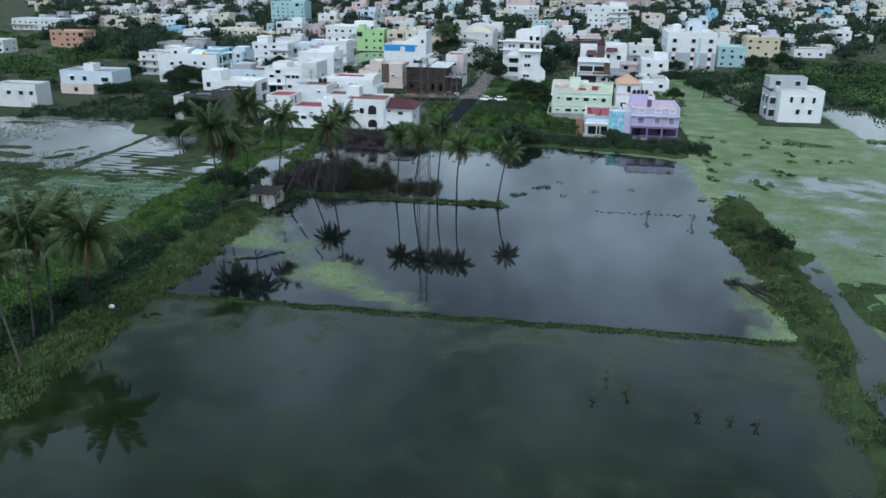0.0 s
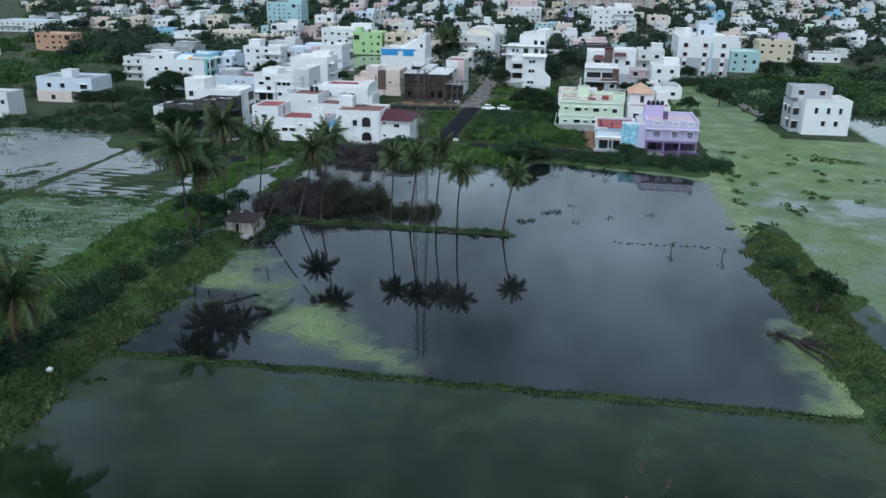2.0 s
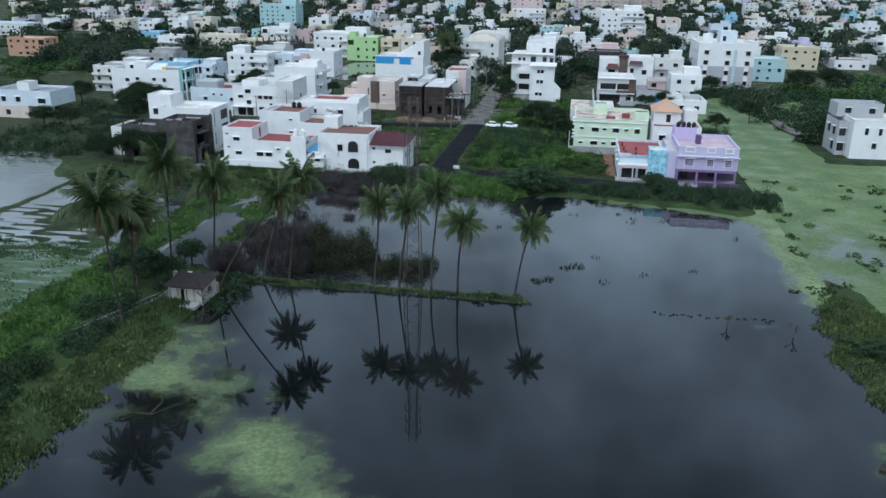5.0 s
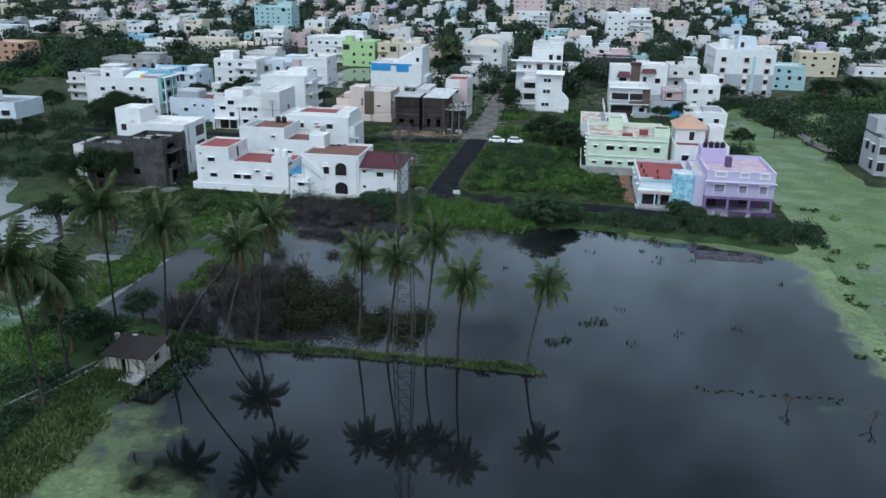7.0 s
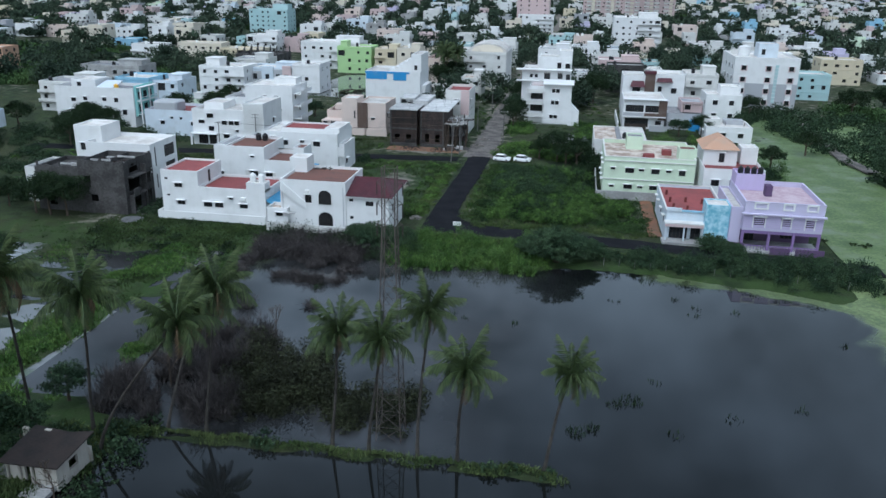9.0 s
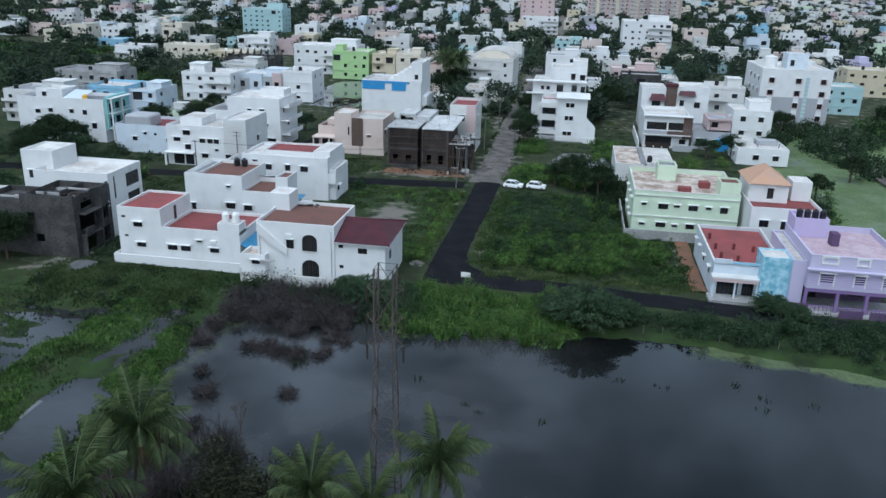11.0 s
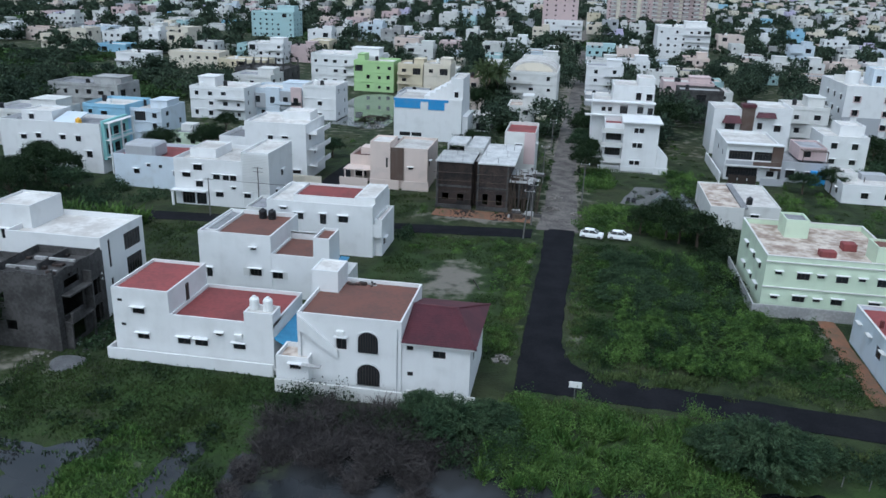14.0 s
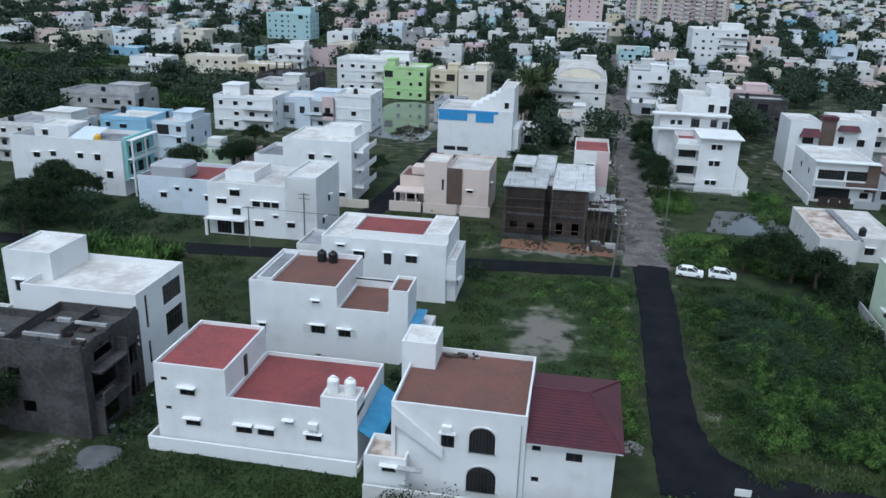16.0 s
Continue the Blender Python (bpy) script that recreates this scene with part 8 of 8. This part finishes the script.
PT = ((-64.7, 250.6, 6.8), (-57.6, 255.2, 8.2), (-10.4, 252.0, 8.4), (-9.6, 259.6, 8.2), (-9.2, 290, 8), (-8.8, 322, 8), (-9.0, 352, 8), (-58.2, 207.0, 6.5), (-1.0, 276, 8))
for i, (x, y, hh) in enumerate(PT):
    utility_pole(x, y, hh, 0.6 if i == 2 else 0.05 * (i % 3), "leaning cement electricity pole at the crossing" if i == 2 else "cement electricity pole with a short cross arm", 1 + i % 2)
for (a, b, c), (d, e, f) in ((PT[0], PT[2]), (PT[2], PT[4]), (PT[4], PT[5]), (PT[5], PT[6])):
    wire((a - 0.6, b, c - 0.1), (d - 0.6, e, f - 0.1), 0.9, 0.022, "dark overhead wire between street poles")
    wire((a + 0.7, b, c - 0.1), (d + 0.7, e, f - 0.1), 1.0, 0.022, "dark overhead wire between street poles")
for x, y in ((-70, 18), (130, 66), (-70, 6), (130, 58)):
    utility_pole(x, y, 19.0, 0.0, "tall cement pole carrying a power line over the pond", 1)
wire((-70, 18, 18.5), (130, 66, 18.5), 1.2, 0.006, "thin power line crossing high over the pond")
wire((-70, 6, 18.3), (130, 58, 18.3), 1.2, 0.006, "thin power line crossing high over the pond")

root = tagged(new("road_sign"), "small white board on a post at the road bend", "sign")
root.location = (-1.2, 200.6, 0)
put("post", mesh_of("post", *tube_vf([(0, 0, -0.2), (0, 0, 2.0)], [0.05, 0.045], 6), STEEL), root)
put("board", mesh_of("board", *bevel_box(-0.65, 0.65, -0.06, 0.0, 1.5, 2.2, 0.02), WHITETANK), root)


def car(x, y, turn, label, kind=0):
    """A small hatchback: lofted body, glasshouse, wheels, lamps."""
    root = tagged(new("car"), label, "car", "parked cars")
    root.location, root.rotation_euler = (x, y, 0.14), (0, 0, radians(turn))
    prof = [(-1.9, 0.35, 0.62), (-1.86, 0.28, 0.86), (-1.2, 0.25, 0.92), (-0.7, 0.25, 0.94), (0.9, 0.25, 0.95), (1.6, 0.25, 0.98), (1.86, 0.28, 0.9), (1.92, 0.35, 0.6)]
    V, Fc = [], []
    for i, (u, lo, hi) in enumerate(prof):
        w = 0.80 if 0 < i < len(prof) - 1 else 0.68
        V += [(u, -w, lo), (u, -w * 1.02, (lo + hi) / 2), (u, -w * 0.92, hi), (u, w * 0.92, hi), (u, w * 1.02, (lo + hi) / 2), (u, w, lo)]
    for i in range(len(prof) - 1):
        for k in range(6):
            k2 = (k + 1) % 6
            Fc.append((i * 6 + k, i * 6 + k2, i * 6 + 6 + k2, i * 6 + 6 + k))
    Fc += [tuple(range(6)), tuple(len(V) - 6 + k for k in range(6))]
    body = put("body", mesh_of("body", V, Fc, CARPAINT), root)
    V = [(-1.1, -0.72, 0.93), (1.7, -0.72, 0.96), (1.7, 0.72, 0.96), (-1.1, 0.72, 0.93), (-0.35, -0.60, 1.42), (1.15, -0.60, 1.44), (1.15, 0.60, 1.44), (-0.35, 0.60, 1.42)]
    put("windows", mesh_of("windows", V, [(0, 1, 5, 4), (1, 2, 6, 5), (2, 3, 7, 6), (3, 0, 4, 7)], GLASS), root)
    put("roof", mesh_of("roof", *bevel_box(-0.4, 1.2, -0.62, 0.62, 1.42, 1.49, 0.03), CARPAINT), root)
    for u in (-0.37, 0.42, 1.17):
        for sg in (-1, 1):
            put("pillar", mesh_of("pillar", *tube_vf([(u + (0.0 if u == 0.42 else (-0.7 if u < 0 else 0.5)), sg * 0.74, 0.94), (u, sg * 0.615, 1.44)], [0.045, 0.04], 5), CARPAINT), root)
    for u in (-1.25, 1.25):
        for sg in (-1, 1):
            w = put("wheel", mesh_of("wheel", *tube_vf([(u, sg * 0.62, 0.29), (u, sg * 0.82, 0.29)], [0.29, 0.29], 16), TYRE), root)
            put("rim", mesh_of("rim", *tube_vf([(u, sg * 0.81, 0.29), (u, sg * 0.835, 0.29)], [0.18, 0.16], 12), STEEL), w)
    for sg in (-1, 1):
        put("headlight", mesh_of("headlight", *bevel_box(-1.93, -1.84, sg * 0.55 - 0.14, sg * 0.55 + 0.14, 0.66, 0.8, 0.02), WHITETANK), root)
        put("tail_light", mesh_of("tail_light", *bevel_box(1.86, 1.94, sg * 0.6 - 0.1, sg * 0.6 + 0.1, 0.68, 0.86, 0.02), REDROOF), root)
    return root


car(0.8, 255.2, 172, "white hatchback parked nose to the crossing")
car(5.4, 255.4, 172, "white hatchback parked on the grass verge")
car(27.0, 290.5, 178, "white car parked before the slatted house")

# building rubble, sand and timber along the gravel lane
rs = random.Random(31)
HEAP = surface("pale_rubble", (0.24, 0.22, 0.20), (0.13, 0.12, 0.11), big=1.0, fine=5.0, bump=0.5, island=0.3)


def heap(x, y, r, hgt, n, mat, label):
    items = []
    for i in range(n):
        a, d = rs.uniform(0, 6.28), r * math.sqrt(rs.random())
        s = rs.uniform(0.06, 0.2)
        z = hgt * (1 - d / r)
        px, py = x + d * math.cos(a), y + d * math.sin(a)
        V = [(px + s * rs.uniform(0.6, 1.2) * cx, py + s * rs.uniform(0.6, 1.2) * cy, z + s * rs.uniform(0.5, 0.9) * cz) for cx, cy, cz in ((-1, -1, -1), (1, -1, -1), (1, 1, -1), (-1, 1, -1), (-1, -1, 1), (1, -1, 1), (1, 1, 1), (-1, 1, 1))]
        items.append((V, [(0, 3, 2, 1), (4, 5, 6, 7), (0, 1, 5, 4), (1, 2, 6, 5), (2, 3, 7, 6), (3, 0, 4, 7)]))
    return tagged(put("rubble_heap", mesh_of("rubble_heap", *join_vf(items), mat)), label, "rubble", kind="stuff")


heap(-6.4, 270, 2.0, 0.8, 90, HEAP, "pale rubble heaped beside the gravel lane")
heap(-6.0, 278, 1.6, 0.7, 60, HEAP, "heap of broken stone beside the lane")
heap(-2.0, 268, 1.2, 0.5, 40, HEAP, "small heap of broken stone")
heap(-22, 263.6, 3.2, 0.4, 120, BRICK, "loose bricks before the half-built house")
heap(-15, 263.0, 2.6, 0.4, 90, BRICK, "loose bricks before the half-built house")
heap(-62, 352, 4.2, 0.9, 170, BRICK, "dark debris heaped in the flooded street")
heap(-58, 340, 2.6, 0.5, 60, HEAP, "pale debris at the flooded street")
heap(-60, 197.0, 2.2, 0.2, 50, HEAP, "rubble before the unfinished house")
heap(-9.6, 208.0, 1.2, 0.35, 50, HEAP, "sandy rubble at the road bend")
strip("swamp_track", [(80.5, 262), (78.2, 274), (78.6, 296), (81.4, 328), (84, 350)], [(83.5, 262), (81.2, 274), (81.6, 296), (84.4, 328), (87, 350)], GRAVEL, 0.35)
strip("earth_path", [(29.4, 228), (29.5, 218), (29.7, 206.2)], [(31.6, 228), (31.7, 218), (31.8, 206.2)], LATERITE, 0.13)
strip("earth_yard", [(-27.5, 265.8), (-9.8, 265.8)], [(-27.5, 261.2), (-9.8, 260.6)], LATERITE, 0.12)
# fence posts along the shore and the scrub's edge
for i in range(16):
    put_post = put("fence_post", mesh_of("fence_post", *tube_vf([(22 + 2.2 * i, 190.6 - 0.16 * i, -0.3), (22.05 + 2.2 * i, 190.6 - 0.16 * i, 1.2)], [0.05, 0.04], 6), POLEGREY))
    tagged(put_post, "thin cement fence post by the water", "fence post", "shore fence posts")
for i in range(22):
    put_post = put("fence_post", mesh_of("fence_post", *tube_vf([(-128 + 2.4 * i, 203.0 + 0.25 * i, -0.3), (-127.9 + 2.4 * i, 203.0 + 0.25 * i, 1.6)], [0.06, 0.055], 6), POLEGREY))
    tagged(put_post, "thin cement fence post before the scrub", "fence post", "scrub fence posts")
